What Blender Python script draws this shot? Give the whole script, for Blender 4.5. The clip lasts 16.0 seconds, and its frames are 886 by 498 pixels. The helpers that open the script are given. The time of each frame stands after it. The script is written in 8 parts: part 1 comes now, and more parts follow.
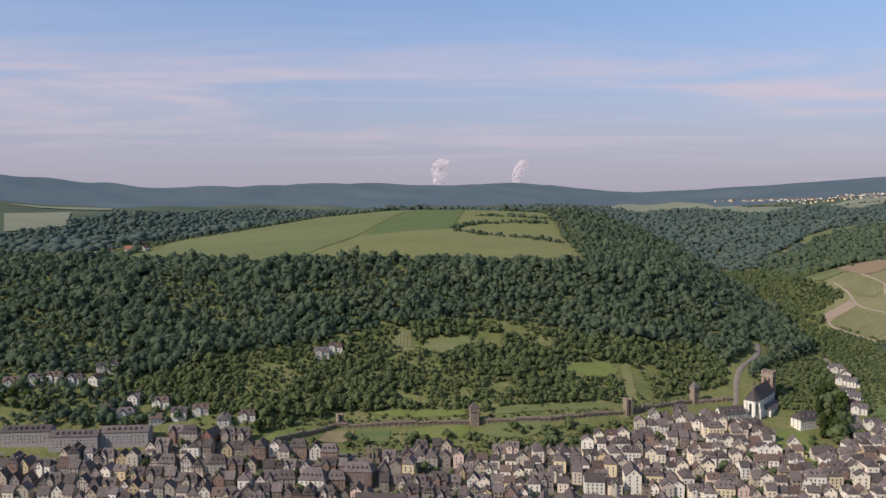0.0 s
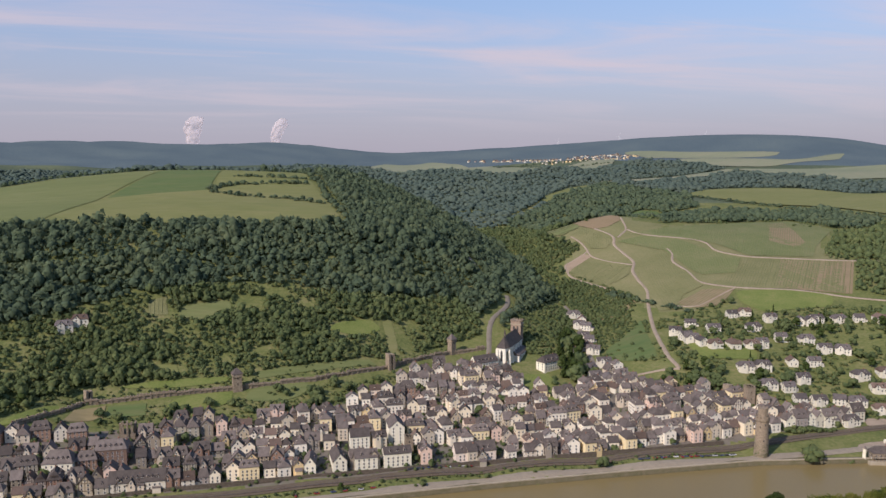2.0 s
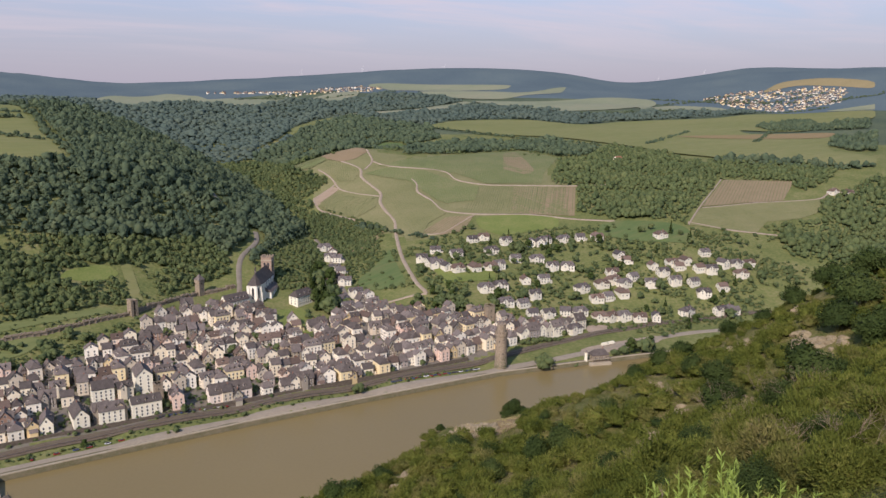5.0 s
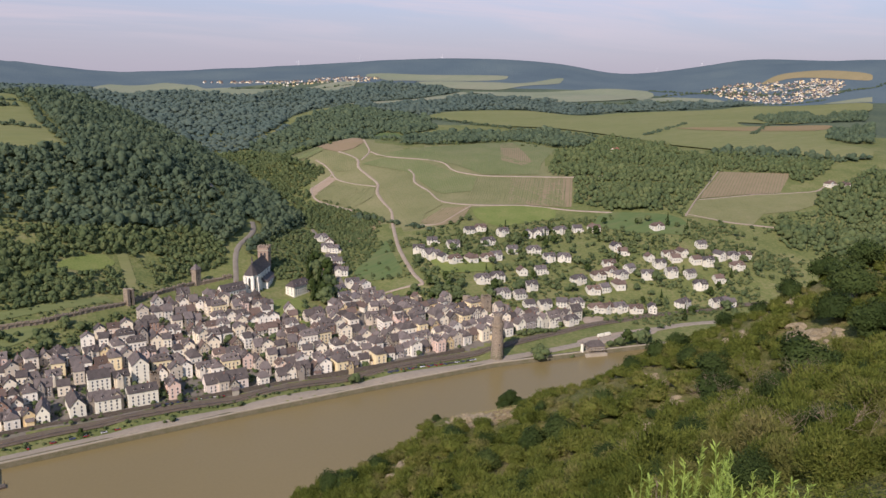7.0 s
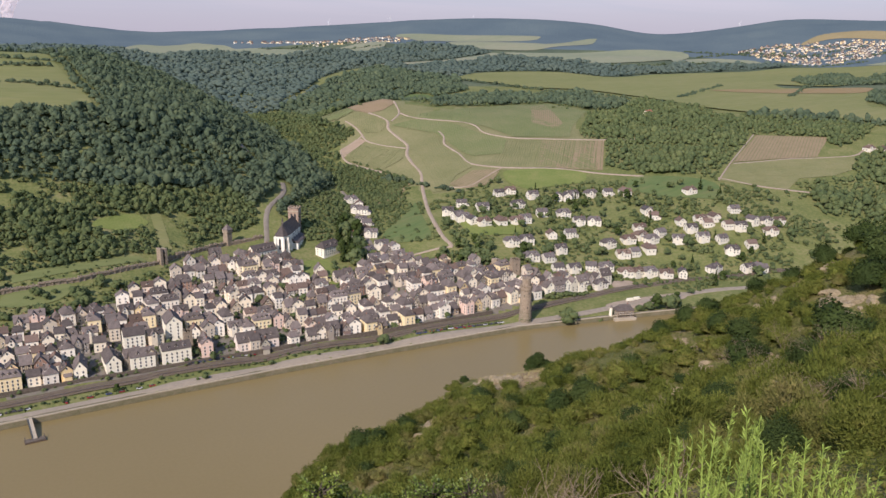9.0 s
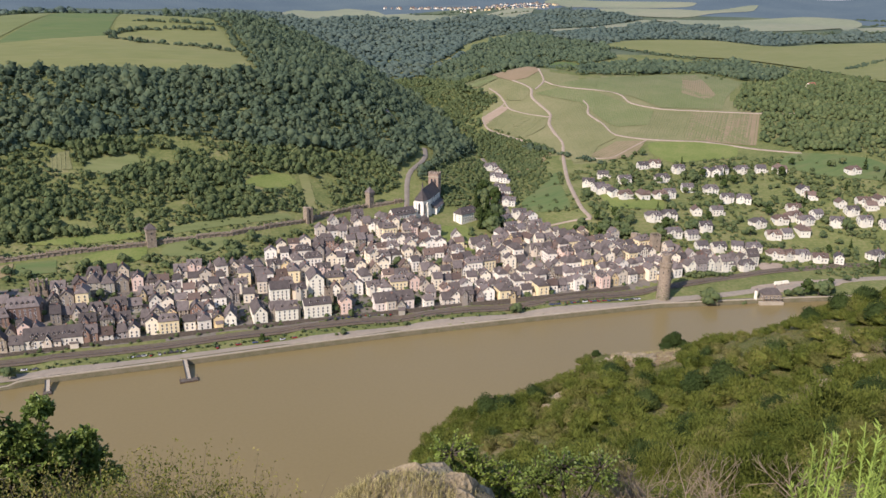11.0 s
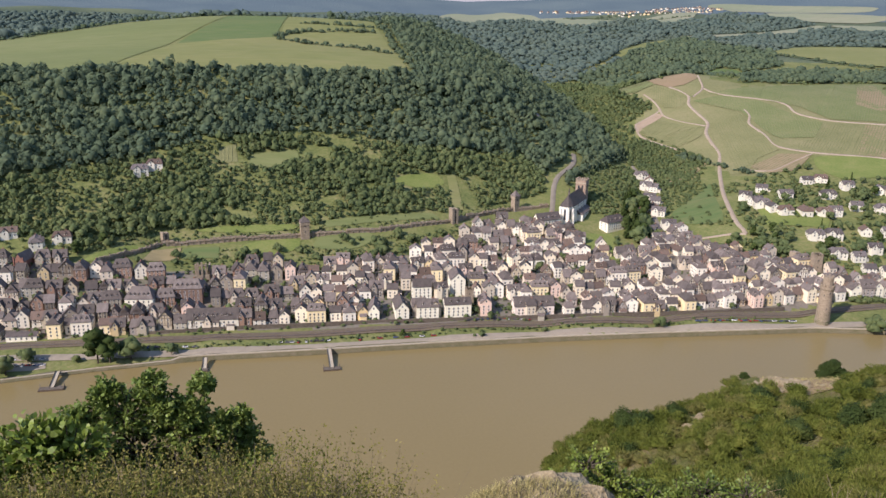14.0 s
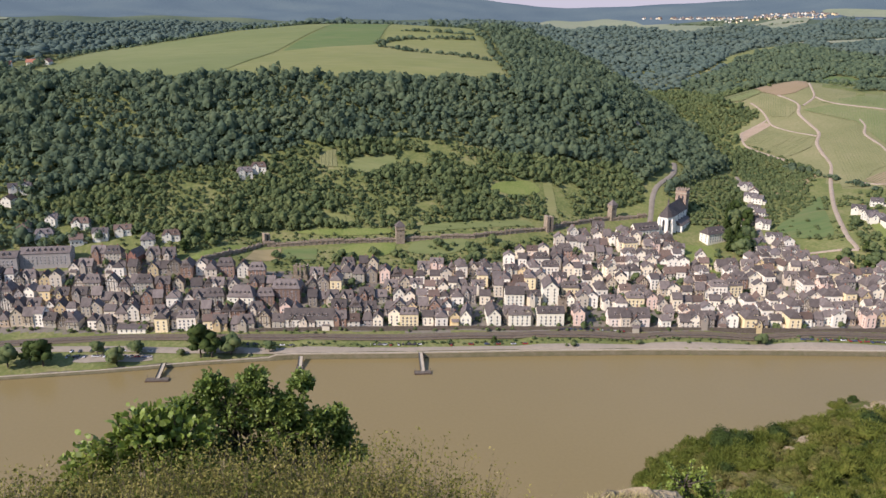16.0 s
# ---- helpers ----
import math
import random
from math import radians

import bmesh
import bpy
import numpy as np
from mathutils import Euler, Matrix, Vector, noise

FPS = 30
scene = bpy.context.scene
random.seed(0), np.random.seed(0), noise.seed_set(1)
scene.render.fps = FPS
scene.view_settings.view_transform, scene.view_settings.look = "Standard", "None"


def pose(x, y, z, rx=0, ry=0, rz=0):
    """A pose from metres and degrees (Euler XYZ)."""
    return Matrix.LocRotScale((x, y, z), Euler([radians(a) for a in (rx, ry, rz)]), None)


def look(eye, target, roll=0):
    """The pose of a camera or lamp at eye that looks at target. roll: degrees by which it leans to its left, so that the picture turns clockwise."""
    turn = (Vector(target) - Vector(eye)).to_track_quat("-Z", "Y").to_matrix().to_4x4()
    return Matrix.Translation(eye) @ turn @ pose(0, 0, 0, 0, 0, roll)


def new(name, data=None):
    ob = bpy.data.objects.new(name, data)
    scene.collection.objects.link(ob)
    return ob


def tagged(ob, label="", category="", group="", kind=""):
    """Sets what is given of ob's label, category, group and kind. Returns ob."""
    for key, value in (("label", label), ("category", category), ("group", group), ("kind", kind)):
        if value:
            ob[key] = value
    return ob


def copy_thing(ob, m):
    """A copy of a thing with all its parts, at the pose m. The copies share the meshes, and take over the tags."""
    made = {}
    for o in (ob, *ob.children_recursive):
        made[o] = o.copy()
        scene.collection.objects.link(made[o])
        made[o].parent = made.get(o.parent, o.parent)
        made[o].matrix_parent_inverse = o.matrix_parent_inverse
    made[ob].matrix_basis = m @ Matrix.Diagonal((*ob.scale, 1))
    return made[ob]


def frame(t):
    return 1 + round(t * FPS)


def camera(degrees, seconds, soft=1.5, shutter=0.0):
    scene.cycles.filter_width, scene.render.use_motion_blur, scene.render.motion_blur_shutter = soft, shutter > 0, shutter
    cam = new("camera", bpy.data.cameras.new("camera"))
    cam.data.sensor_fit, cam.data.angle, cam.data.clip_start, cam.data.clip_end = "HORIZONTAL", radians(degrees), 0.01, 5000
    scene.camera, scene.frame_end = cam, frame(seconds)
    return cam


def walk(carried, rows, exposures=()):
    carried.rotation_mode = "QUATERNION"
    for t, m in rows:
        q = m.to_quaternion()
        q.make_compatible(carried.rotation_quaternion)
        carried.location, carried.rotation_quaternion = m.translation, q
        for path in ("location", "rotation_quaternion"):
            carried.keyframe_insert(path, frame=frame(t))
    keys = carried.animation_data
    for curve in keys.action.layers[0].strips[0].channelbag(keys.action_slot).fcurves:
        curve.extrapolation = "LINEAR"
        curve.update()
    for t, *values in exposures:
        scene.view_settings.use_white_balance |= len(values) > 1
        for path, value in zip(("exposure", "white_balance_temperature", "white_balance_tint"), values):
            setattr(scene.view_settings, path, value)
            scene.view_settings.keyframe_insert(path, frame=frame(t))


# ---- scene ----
cam = camera(57.53, 16.0)
EYE = 255.0
ARM = 0.5
# seconds, pitch, roll, yaw in degrees; the camera is held at arm's length by somebody who turns round
ROWS = [
    (0, -3.50, 0.30, -0.00),
    (0.5, -3.72, 0.25, -2.50),
    (1, -4.57, 0.24, -6.87),
    (1.5, -5.34, 0.21, -11.49),
    (2, -6.35, 0.05, -16.82),
    (2.5, -7.56, -0.28, -21.31),
    (3, -8.85, -0.59, -25.55),
    (3.5, -9.86, -0.48, -28.18),
    (4, -10.24, -0.41, -31.14),
    (4.5, -10.69, -0.27, -33.25),
    (5.7, -11.25, -0.40, -35.35),
    (7, -11.69, -0.57, -34.77),
    (7.5, -12.85, -0.40, -34.15),
    (8, -13.27, -0.39, -33.92),
    (9.25, -14.75, -0.70, -31.90),
    (10.5, -16.23, -0.97, -25.94),
    (11, -16.73, -0.76, -22.58),
    (11.5, -17.12, -0.67, -19.10),
    (12, -16.93, -1.00, -17.07),
    (12.5, -16.99, -1.13, -15.71),
    (13, -16.81, -1.21, -14.38),
    (13.5, -16.71, -1.23, -13.16),
    (14, -16.63, -0.94, -11.98),
    (14.5, -16.90, -1.13, -10.76),
    (15, -16.82, -1.04, -8.92),
    (15.5, -16.82, -0.92, -7.22),
    (16, -16.25, -0.56, -5.17),
]
walk(cam, [(t, pose(ARM * math.sin(radians(-yaw)), ARM * math.cos(radians(-yaw)), EYE, 90 + pitch, roll, yaw)) for t, pitch, roll, yaw in ROWS],
     [(0.0, 0.10, 6250, 18), (4.5, 0.26, 6300, 19), (8.0, 0.36, 6270, 20), (10.5, 0.58, 6220, 19), (16.0, 0.67, 6180, 19)])

# ---- world and sun ----
SUN_FROM = Vector((-0.87, -0.50, 0.0)).normalized()
SUN_HEIGHT = radians(37)
world = bpy.data.worlds.new("sky")
scene.world = world
world.use_nodes = True
def make_sky():
    """Clear morning sky with a pale haze low down and thin drawn-out clouds."""
    nt = world.node_tree
    nt.nodes.clear()
    N, link = nt.nodes.new, nt.links.new
    out, bg, sky = N("ShaderNodeOutputWorld"), N("ShaderNodeBackground"), N("ShaderNodeTexSky")
    sky.sky_type = "NISHITA"
    sky.sun_disc = False
    sky.sun_elevation = SUN_HEIGHT
    sky.sun_rotation = math.atan2(SUN_FROM.x, SUN_FROM.y)
    sky.air_density, sky.dust_density, sky.ozone_density = 0.9, 0.4, 1.3
    bg.inputs["Strength"].default_value = 0.15
    tc, sep = N("ShaderNodeTexCoord"), N("ShaderNodeSeparateXYZ")
    link(tc.outputs["Generated"], sep.inputs[0])

    def ranged(src, a, b, c, d, smooth=True):
        m = N("ShaderNodeMapRange")
        m.interpolation_type = "SMOOTHSTEP" if smooth else "LINEAR"
        for k, v in zip(("From Min", "From Max", "To Min", "To Max"), (a, b, c, d)):
            m.inputs[k].default_value = v
        link(src, m.inputs["Value"])
        return m.outputs[0]

    def times(a, b):
        m = N("ShaderNodeMath")
        m.operation = "MULTIPLY"
        link(a, m.inputs[0])
        link(b, m.inputs[1])
        return m.outputs[0]

    def mixed(fac, a, colour):
        m = N("ShaderNodeMix")
        m.data_type = "RGBA"
        link(fac, m.inputs["Factor"])
        link(a, m.inputs["A"])
        m.inputs["B"].default_value = (*colour, 1)
        return m.outputs["Result"]

    half = N("ShaderNodeValue")
    half.outputs[0].default_value = 0.5
    col = mixed(half.outputs[0], sky.outputs[0], (1.28, 2.04, 3.22))
    col = mixed(ranged(sep.outputs[2], -0.02, 0.24, 0.96, 0.0), col, (2.42, 2.28, 2.58))
    low, flat, div = N("ShaderNodeMath"), N("ShaderNodeCombineXYZ"), N("ShaderNodeVectorMath")
    low.operation, low.inputs[1].default_value = "ADD", 0.06
    link(sep.outputs[2], low.inputs[0])
    link(low.outputs[0], flat.inputs[0]), link(low.outputs[0], flat.inputs[1]), link(low.outputs[0], flat.inputs[2])
    div.operation = "DIVIDE"
    link(tc.outputs["Generated"], div.inputs[0]), link(flat.outputs[0], div.inputs[1])
    for scale, turn, a, b, lo, hi, top, size in (((0.20, 0.46, 0), 0.5, 0.40, 0.72, 0.03, 0.24, 0.7, 1.5), ((0.34, 1.2, 0), 0.6, 0.56, 0.78, 0.08, 0.34, 0.4, 1.7)):
        mp, nz = N("ShaderNodeMapping"), N("ShaderNodeTexNoise")
        mp.inputs["Scale"].default_value, mp.inputs["Rotation"].default_value[2] = scale, turn
        mp.inputs["Location"].default_value = (0.4, 2.3, 0)
        nz.inputs["Scale"].default_value, nz.inputs["Detail"].default_value, nz.inputs["Distortion"].default_value = size, 7, 0.6
        nz.inputs["Roughness"].default_value = 0.6
        link(div.outputs[0], mp.inputs[0]), link(mp.outputs[0], nz.inputs["Vector"])
        band = times(ranged(sep.outputs[2], lo * 0.5, lo + 0.08, 0, 1), ranged(sep.outputs[2], lo + 0.1, hi, 1, 0))
        f = times(ranged(nz.outputs["Fac"], a, b, 0, top), band)
        col = mixed(f, col, (4.2, 3.55, 3.6))
    link(col, bg.inputs[0])
    link(bg.outputs[0], out.inputs[0])


make_sky()
sun = new("sun", bpy.data.lights.new("sun", "SUN"))
sun.data.energy = 4.2
sun.data.angle = radians(0.6)
sun.data.color = (1.0, 0.91, 0.77)
sun.matrix_world = look((0, 0, 600), Vector((0, 0, 600)) - (SUN_FROM * math.cos(SUN_HEIGHT) + Vector((0, 0, math.sin(SUN_HEIGHT)))))


# ---- materials ----
def mat(name, colours, scale=1.0, rough=0.85, bump=0.0, fine=6.0, metal=0.0, spread_=0.5, per_object=0.0, emit=None, stretch=None, bump_scale=None, spec=0.3, thin=0.0, sheen=0.0):
    """A surface whose colours mix by noise at two scales, in metres; per_object varies the value from piece to piece."""
    m = bpy.data.materials.new(name)
    m.use_nodes = True
    nt = m.node_tree
    b = nt.nodes["Principled BSDF"]
    b.inputs["Roughness"].default_value, b.inputs["Metallic"].default_value = rough, metal
    b.inputs["Specular IOR Level"].default_value = spec
    geo = nt.nodes.new("ShaderNodeNewGeometry")
    vec = geo.outputs["Position"]
    if stretch:
        mp = nt.nodes.new("ShaderNodeMapping")
        mp.inputs["Rotation"].default_value[2] = stretch[1]
        mp.inputs["Scale"].default_value = stretch[0]
        nt.links.new(vec, mp.inputs[0])
        vec = mp.outputs[0]
    n1, n2 = nt.nodes.new("ShaderNodeTexNoise"), nt.nodes.new("ShaderNodeTexNoise")
    n1.inputs["Scale"].default_value, n1.inputs["Detail"].default_value = 1 / scale, 3
    n2.inputs["Scale"].default_value, n2.inputs["Detail"].default_value = fine / scale, 2
    for n in (n1, n2):
        nt.links.new(vec, n.inputs["Vector"])
    mix = nt.nodes.new("ShaderNodeMath")
    mix.operation = "MULTIPLY_ADD"
    half = nt.nodes.new("ShaderNodeMath")
    half.operation = "MULTIPLY"
    half.inputs[1].default_value = spread_
    nt.links.new(n2.outputs["Fac"], half.inputs[0])
    mix.inputs[1].default_value = 1 - spread_
    nt.links.new(n1.outputs["Fac"], mix.inputs[0])
    nt.links.new(half.outputs[0], mix.inputs[2])
    ramp = nt.nodes.new("ShaderNodeValToRGB")
    r = ramp.color_ramp
    while len(r.elements) < len(colours):
        r.elements.new(0.5)
    for i, c in enumerate(colours):
        r.elements[i].position = 0.32 + 0.36 * i / max(1, len(colours) - 1)
        r.elements[i].color = (*c, 1)
    nt.links.new(mix.outputs[0], ramp.inputs[0])
    col = ramp.outputs[0]
    if per_object:
        info = nt.nodes.new("ShaderNodeObjectInfo")
        isl = nt.nodes.new("ShaderNodeMath")
        isl.operation = "ADD"
        nt.links.new(info.outputs["Random"], isl.inputs[0])
        nt.links.new(geo.outputs["Random Per Island"], isl.inputs[1])
        fr = nt.nodes.new("ShaderNodeMath")
        fr.operation = "FRACT"
        nt.links.new(isl.outputs[0], fr.inputs[0])
        mr = nt.nodes.new("ShaderNodeMapRange")
        mr.inputs["To Min"].default_value, mr.inputs["To Max"].default_value = 1 - per_object, 1 + per_object
        nt.links.new(fr.outputs[0], mr.inputs["Value"])
        hsv = nt.nodes.new("ShaderNodeHueSaturation")
        nt.links.new(col, hsv.inputs["Color"])
        nt.links.new(mr.outputs[0], hsv.inputs["Value"])
        col = hsv.outputs[0]
    nt.links.new(col, b.inputs["Base Color"])
    if bump:
        bp = nt.nodes.new("ShaderNodeBump")
        bp.inputs["Strength"].default_value = min(1.0, bump)
        bp.inputs["Distance"].default_value = bump_scale or scale / fine
        nt.links.new(n2.outputs["Fac"], bp.inputs["Height"])
        nt.links.new(bp.outputs[0], b.inputs["Normal"])
    if sheen:
        b.inputs["Sheen Weight"].default_value, b.inputs["Sheen Roughness"].default_value = sheen, 0.6
    if thin:
        tr, both, end = nt.nodes.new("ShaderNodeBsdfTranslucent"), nt.nodes.new("ShaderNodeMixShader"), nt.nodes["Material Output"]
        both.inputs[0].default_value = thin
        nt.links.new(col, tr.inputs["Color"])
        nt.links.new(b.outputs[0], both.inputs[1])
        nt.links.new(tr.outputs[0], both.inputs[2])
        nt.links.new(both.outputs[0], end.inputs["Surface"])
    # glow, used only to paint haze on the far hills
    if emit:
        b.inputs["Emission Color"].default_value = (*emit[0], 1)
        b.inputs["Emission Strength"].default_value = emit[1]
    return m


def painted(name, choices, rough=0.8, per=""):
    """Plaster or paint in one of several colours, another for each house."""
    m = mat(name, [(1, 1, 1), (0.86, 0.85, 0.83)], 2.5, rough, 0.15)
    nt = m.node_tree
    b = nt.nodes["Principled BSDF"]
    link = b.inputs["Base Color"].links[0]
    src = link.from_socket
    info = nt.nodes.new("ShaderNodeObjectInfo")
    ramp = nt.nodes.new("ShaderNodeValToRGB")
    r = ramp.color_ramp
    r.interpolation = "CONSTANT"
    while len(r.elements) < len(choices):
        r.elements.new(0.5)
    for i, c in enumerate(choices):
        r.elements[i].position = i / len(choices)
        r.elements[i].color = (*c, 1)
    add, fr = nt.nodes.new("ShaderNodeMath"), nt.nodes.new("ShaderNodeMath")
    add.operation, fr.operation = "ADD", "FRACT"
    geo = nt.nodes.new("ShaderNodeNewGeometry")
    nt.links.new(info.outputs["Random"], add.inputs[0])
    nt.links.new(geo.outputs["Random Per Island"], add.inputs[1])
    nt.links.new(add.outputs[0], fr.inputs[0])
    nt.links.new(fr.outputs[0], ramp.inputs[0])
    mul = nt.nodes.new("ShaderNodeMix")
    mul.data_type, mul.blend_type = "RGBA", "MULTIPLY"
    mul.inputs["Factor"].default_value = 1
    nt.links.new(src, mul.inputs["A"])
    nt.links.new(ramp.outputs[0], mul.inputs["B"])
    nt.links.new(mul.outputs["Result"], b.inputs["Base Color"])
    return m


M_LAND = mat("meadow_ground", [(0.088, 0.108, 0.036), (0.138, 0.148, 0.052), (0.200, 0.182, 0.084)], 30, 0.95, 0.3, 9, spec=0.1)
M_FIELD = mat("young_wheat", [(0.118, 0.138, 0.052), (0.142, 0.158, 0.062), (0.17, 0.176, 0.076)], 110, 0.95, 0.2, 12, spec=0.1, stretch=((0.25, 1.2, 1), 0.6))
M_FIELD2 = mat("dark_crop", [(0.078, 0.118, 0.042), (0.105, 0.135, 0.050), (0.14, 0.142, 0.062)], 110, 0.95, 0.2, 12, spec=0.1, stretch=((0.25, 1.2, 1), 0.9))
M_FIELD3 = mat("ripening_crop", [(0.140, 0.152, 0.054), (0.168, 0.172, 0.066), (0.20, 0.188, 0.082)], 140, 0.95, 0.2, 12, spec=0.1, stretch=((0.3, 1.2, 1), 0.2))
M_VINE = mat("vineyard_rows", [(0.142, 0.142, 0.064), (0.178, 0.172, 0.080), (0.220, 0.194, 0.102)], 42, 0.95, 0.3, 14, spec=0.1)
M_VINESOIL = mat("bare_vineyard_soil", [(0.205, 0.158, 0.092), (0.265, 0.200, 0.124)], 20, 0.95, 0.3, 12, spec=0.1)
# forest greens hold extra blue, put in for haze over the hillside
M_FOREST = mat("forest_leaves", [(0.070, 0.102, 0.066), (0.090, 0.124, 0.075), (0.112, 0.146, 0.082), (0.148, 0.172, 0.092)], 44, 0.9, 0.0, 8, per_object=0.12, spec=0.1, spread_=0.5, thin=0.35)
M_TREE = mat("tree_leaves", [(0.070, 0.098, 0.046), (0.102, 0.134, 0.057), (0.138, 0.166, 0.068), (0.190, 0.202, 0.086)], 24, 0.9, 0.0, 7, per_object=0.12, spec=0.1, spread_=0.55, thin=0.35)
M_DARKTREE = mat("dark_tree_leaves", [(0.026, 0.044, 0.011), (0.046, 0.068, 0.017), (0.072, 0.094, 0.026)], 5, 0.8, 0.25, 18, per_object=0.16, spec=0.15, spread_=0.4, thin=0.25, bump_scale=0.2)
M_SLOPE = mat("slope_bush_leaves", [(0.046, 0.064, 0.011), (0.084, 0.103, 0.018), (0.130, 0.143, 0.028), (0.195, 0.176, 0.052)], 5, 0.8, 0.3, 18, per_object=0.14, spread_=0.45, spec=0.12, thin=0.25, bump_scale=0.2)
M_BROOM = mat("heath_leaves", [(0.092, 0.104, 0.024), (0.142, 0.140, 0.040), (0.215, 0.182, 0.072)], 4, 0.85, 0.0, 8, per_object=0.15, spec=0.1, thin=0.25, spread_=0.5)
M_BROWHEATH = mat("brow_heath_leaves", [(0.138, 0.138, 0.034), (0.208, 0.190, 0.054), (0.295, 0.242, 0.090)], 1.2, 0.85, 0.0, 8, per_object=0.25, spec=0.08, thin=0.3, spread_=0.45)
M_BUSHLEAF = mat("bush_leaf", [(0.088, 0.130, 0.024), (0.145, 0.195, 0.040), (0.215, 0.258, 0.062)], 0.8, 0.5, 0, 6, per_object=0.3, spec=0.35, thin=0.3)
M_HAZEL = mat("hazel_leaf", [(0.10, 0.145, 0.022), (0.165, 0.215, 0.036), (0.24, 0.275, 0.058)], 0.8, 0.5, 0, 6, per_object=0.3, spec=0.35, thin=0.3)
M_WEED = mat("weed_leaf", [(0.14, 0.20, 0.035), (0.22, 0.28, 0.06)], 0.5, 0.6, 0, 6, per_object=0.3, spec=0.2)
M_STRAW = mat("dry_grass", [(0.23, 0.20, 0.075), (0.37, 0.31, 0.145)], 0.7, 0.9, 0, 6, per_object=0.35, spec=0.1)
M_BAREEARTH = mat("ochre_scree", [(0.17, 0.115, 0.058), (0.27, 0.19, 0.105), (0.37, 0.27, 0.16)], 1.6, 0.95, 0.8, 9, spec=0.1)
M_DEADWOOD = mat("dead_twigs", [(0.15, 0.112, 0.070), (0.24, 0.185, 0.125)], 0.3, 0.9, 0.2)
M_VINE2 = mat("green_vineyard_rows", [(0.116, 0.140, 0.054), (0.150, 0.166, 0.069), (0.196, 0.186, 0.092)], 46, 0.95, 0.3, 14, spec=0.1)
M_KNOLL = mat("reddish_bare_vineyard", [(0.205, 0.158, 0.088), (0.25, 0.18, 0.115)], 24, 0.95, 0.3, 12, spec=0.1)
M_SOIL = mat("pale_bare_earth", [(0.26, 0.195, 0.135), (0.33, 0.25, 0.18)], 12, 0.95, 0.3, 12, spec=0.1)
M_REDSOIL = mat("reddish_field_soil", [(0.20, 0.165, 0.075), (0.25, 0.165, 0.09)], 60, 0.95, 0.2, 12, spec=0.1, stretch=((0.3, 1.2, 1), 0.2))
M_MEADOW = mat("fresh_meadow", [(0.112, 0.142, 0.038), (0.146, 0.172, 0.050), (0.188, 0.190, 0.068)], 22, 0.95, 0.2, 10, spec=0.1)
M_VINELEAF = mat("vine_leaves", [(0.134, 0.145, 0.064), (0.172, 0.170, 0.082)], 16, 0.9, 0.0, 8, spec=0.1)
M_STEAM = mat("white_steam", [(0.86, 0.72, 0.71), (0.90, 0.78, 0.76)], 60, 1.0, 0, 3, spec=0.0)
M_STEAM.node_tree.nodes["Principled BSDF"].inputs["Alpha"].default_value = 0.3
M_TILE = mat("red_roof_tiles", [(0.26, 0.10, 0.06), (0.36, 0.16, 0.10)], 1.5, 0.85, 0.4)
# paler and bluer than near leaves: haze mixed into the base colour
M_FARWOOD = mat("haze_tinted_leaves", [(0.092, 0.130, 0.112), (0.112, 0.150, 0.124), (0.135, 0.166, 0.128)], 110, 0.95, 0.0, 14, per_object=0.05, spec=0.05, spread_=0.45, thin=0.35)
M_BARK = mat("bark", [(0.05, 0.04, 0.03), (0.10, 0.08, 0.06)], 0.6, 0.95, 0.6)
M_WATER = mat("muddy_river", [(0.182, 0.136, 0.058), (0.200, 0.150, 0.066)], 140, 0.3, 0.1, 60, spec=0.14, bump_scale=0.15)
M_ROAD = mat("pale_asphalt", [(0.215, 0.178, 0.136), (0.290, 0.242, 0.182)], 6, 0.95, 0.2)
M_TRACK = mat("gravel_track", [(0.24, 0.185, 0.135), (0.34, 0.27, 0.205)], 8, 0.95, 0.3)
M_BALLAST = mat("railway_ballast", [(0.085, 0.062, 0.044), (0.125, 0.095, 0.068), (0.115, 0.105, 0.06)], 5, 0.95, 0.5, 9)
M_PAVING = mat("town_paving", [(0.10, 0.085, 0.07), (0.17, 0.145, 0.12), (0.12, 0.125, 0.07)], 14, 0.95, 0.3, 6)
M_HEATH = mat("rough_heath_ground", [(0.075, 0.088, 0.022), (0.115, 0.120, 0.034), (0.180, 0.155, 0.062), (0.27, 0.205, 0.12)], 4, 0.95, 1.0, 16, spec=0.1, bump_scale=0.35)
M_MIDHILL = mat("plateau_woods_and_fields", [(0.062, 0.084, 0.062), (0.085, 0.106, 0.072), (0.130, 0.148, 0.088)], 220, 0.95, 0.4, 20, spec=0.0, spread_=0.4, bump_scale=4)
M_WALLSTONE = mat("dark_wall_stone", [(0.065, 0.052, 0.040), (0.11, 0.088, 0.068), (0.16, 0.13, 0.10)], 1.4, 0.95, 0.7, 4)
M_LANE = mat("grey_asphalt", [(0.16, 0.135, 0.105), (0.22, 0.188, 0.15)], 6, 0.95, 0.2)
M_COPING = mat("pale_coping", [(0.30, 0.25, 0.185), (0.42, 0.36, 0.275)], 3, 0.9, 0.2)
M_BANKSIDE = mat("grassy_stone_bank", [(0.085, 0.082, 0.038), (0.13, 0.112, 0.065), (0.17, 0.14, 0.095)], 5, 0.95, 0.6, 7)
M_STEEL = mat("rail_steel", [(0.16, 0.12, 0.10), (0.25, 0.22, 0.20)], 1, 0.5, 0, metal=0.6)
M_STONE = mat("rubble_stone", [(0.17, 0.13, 0.092), (0.26, 0.205, 0.15), (0.34, 0.275, 0.20)], 1.6, 0.95, 0.7, 4)
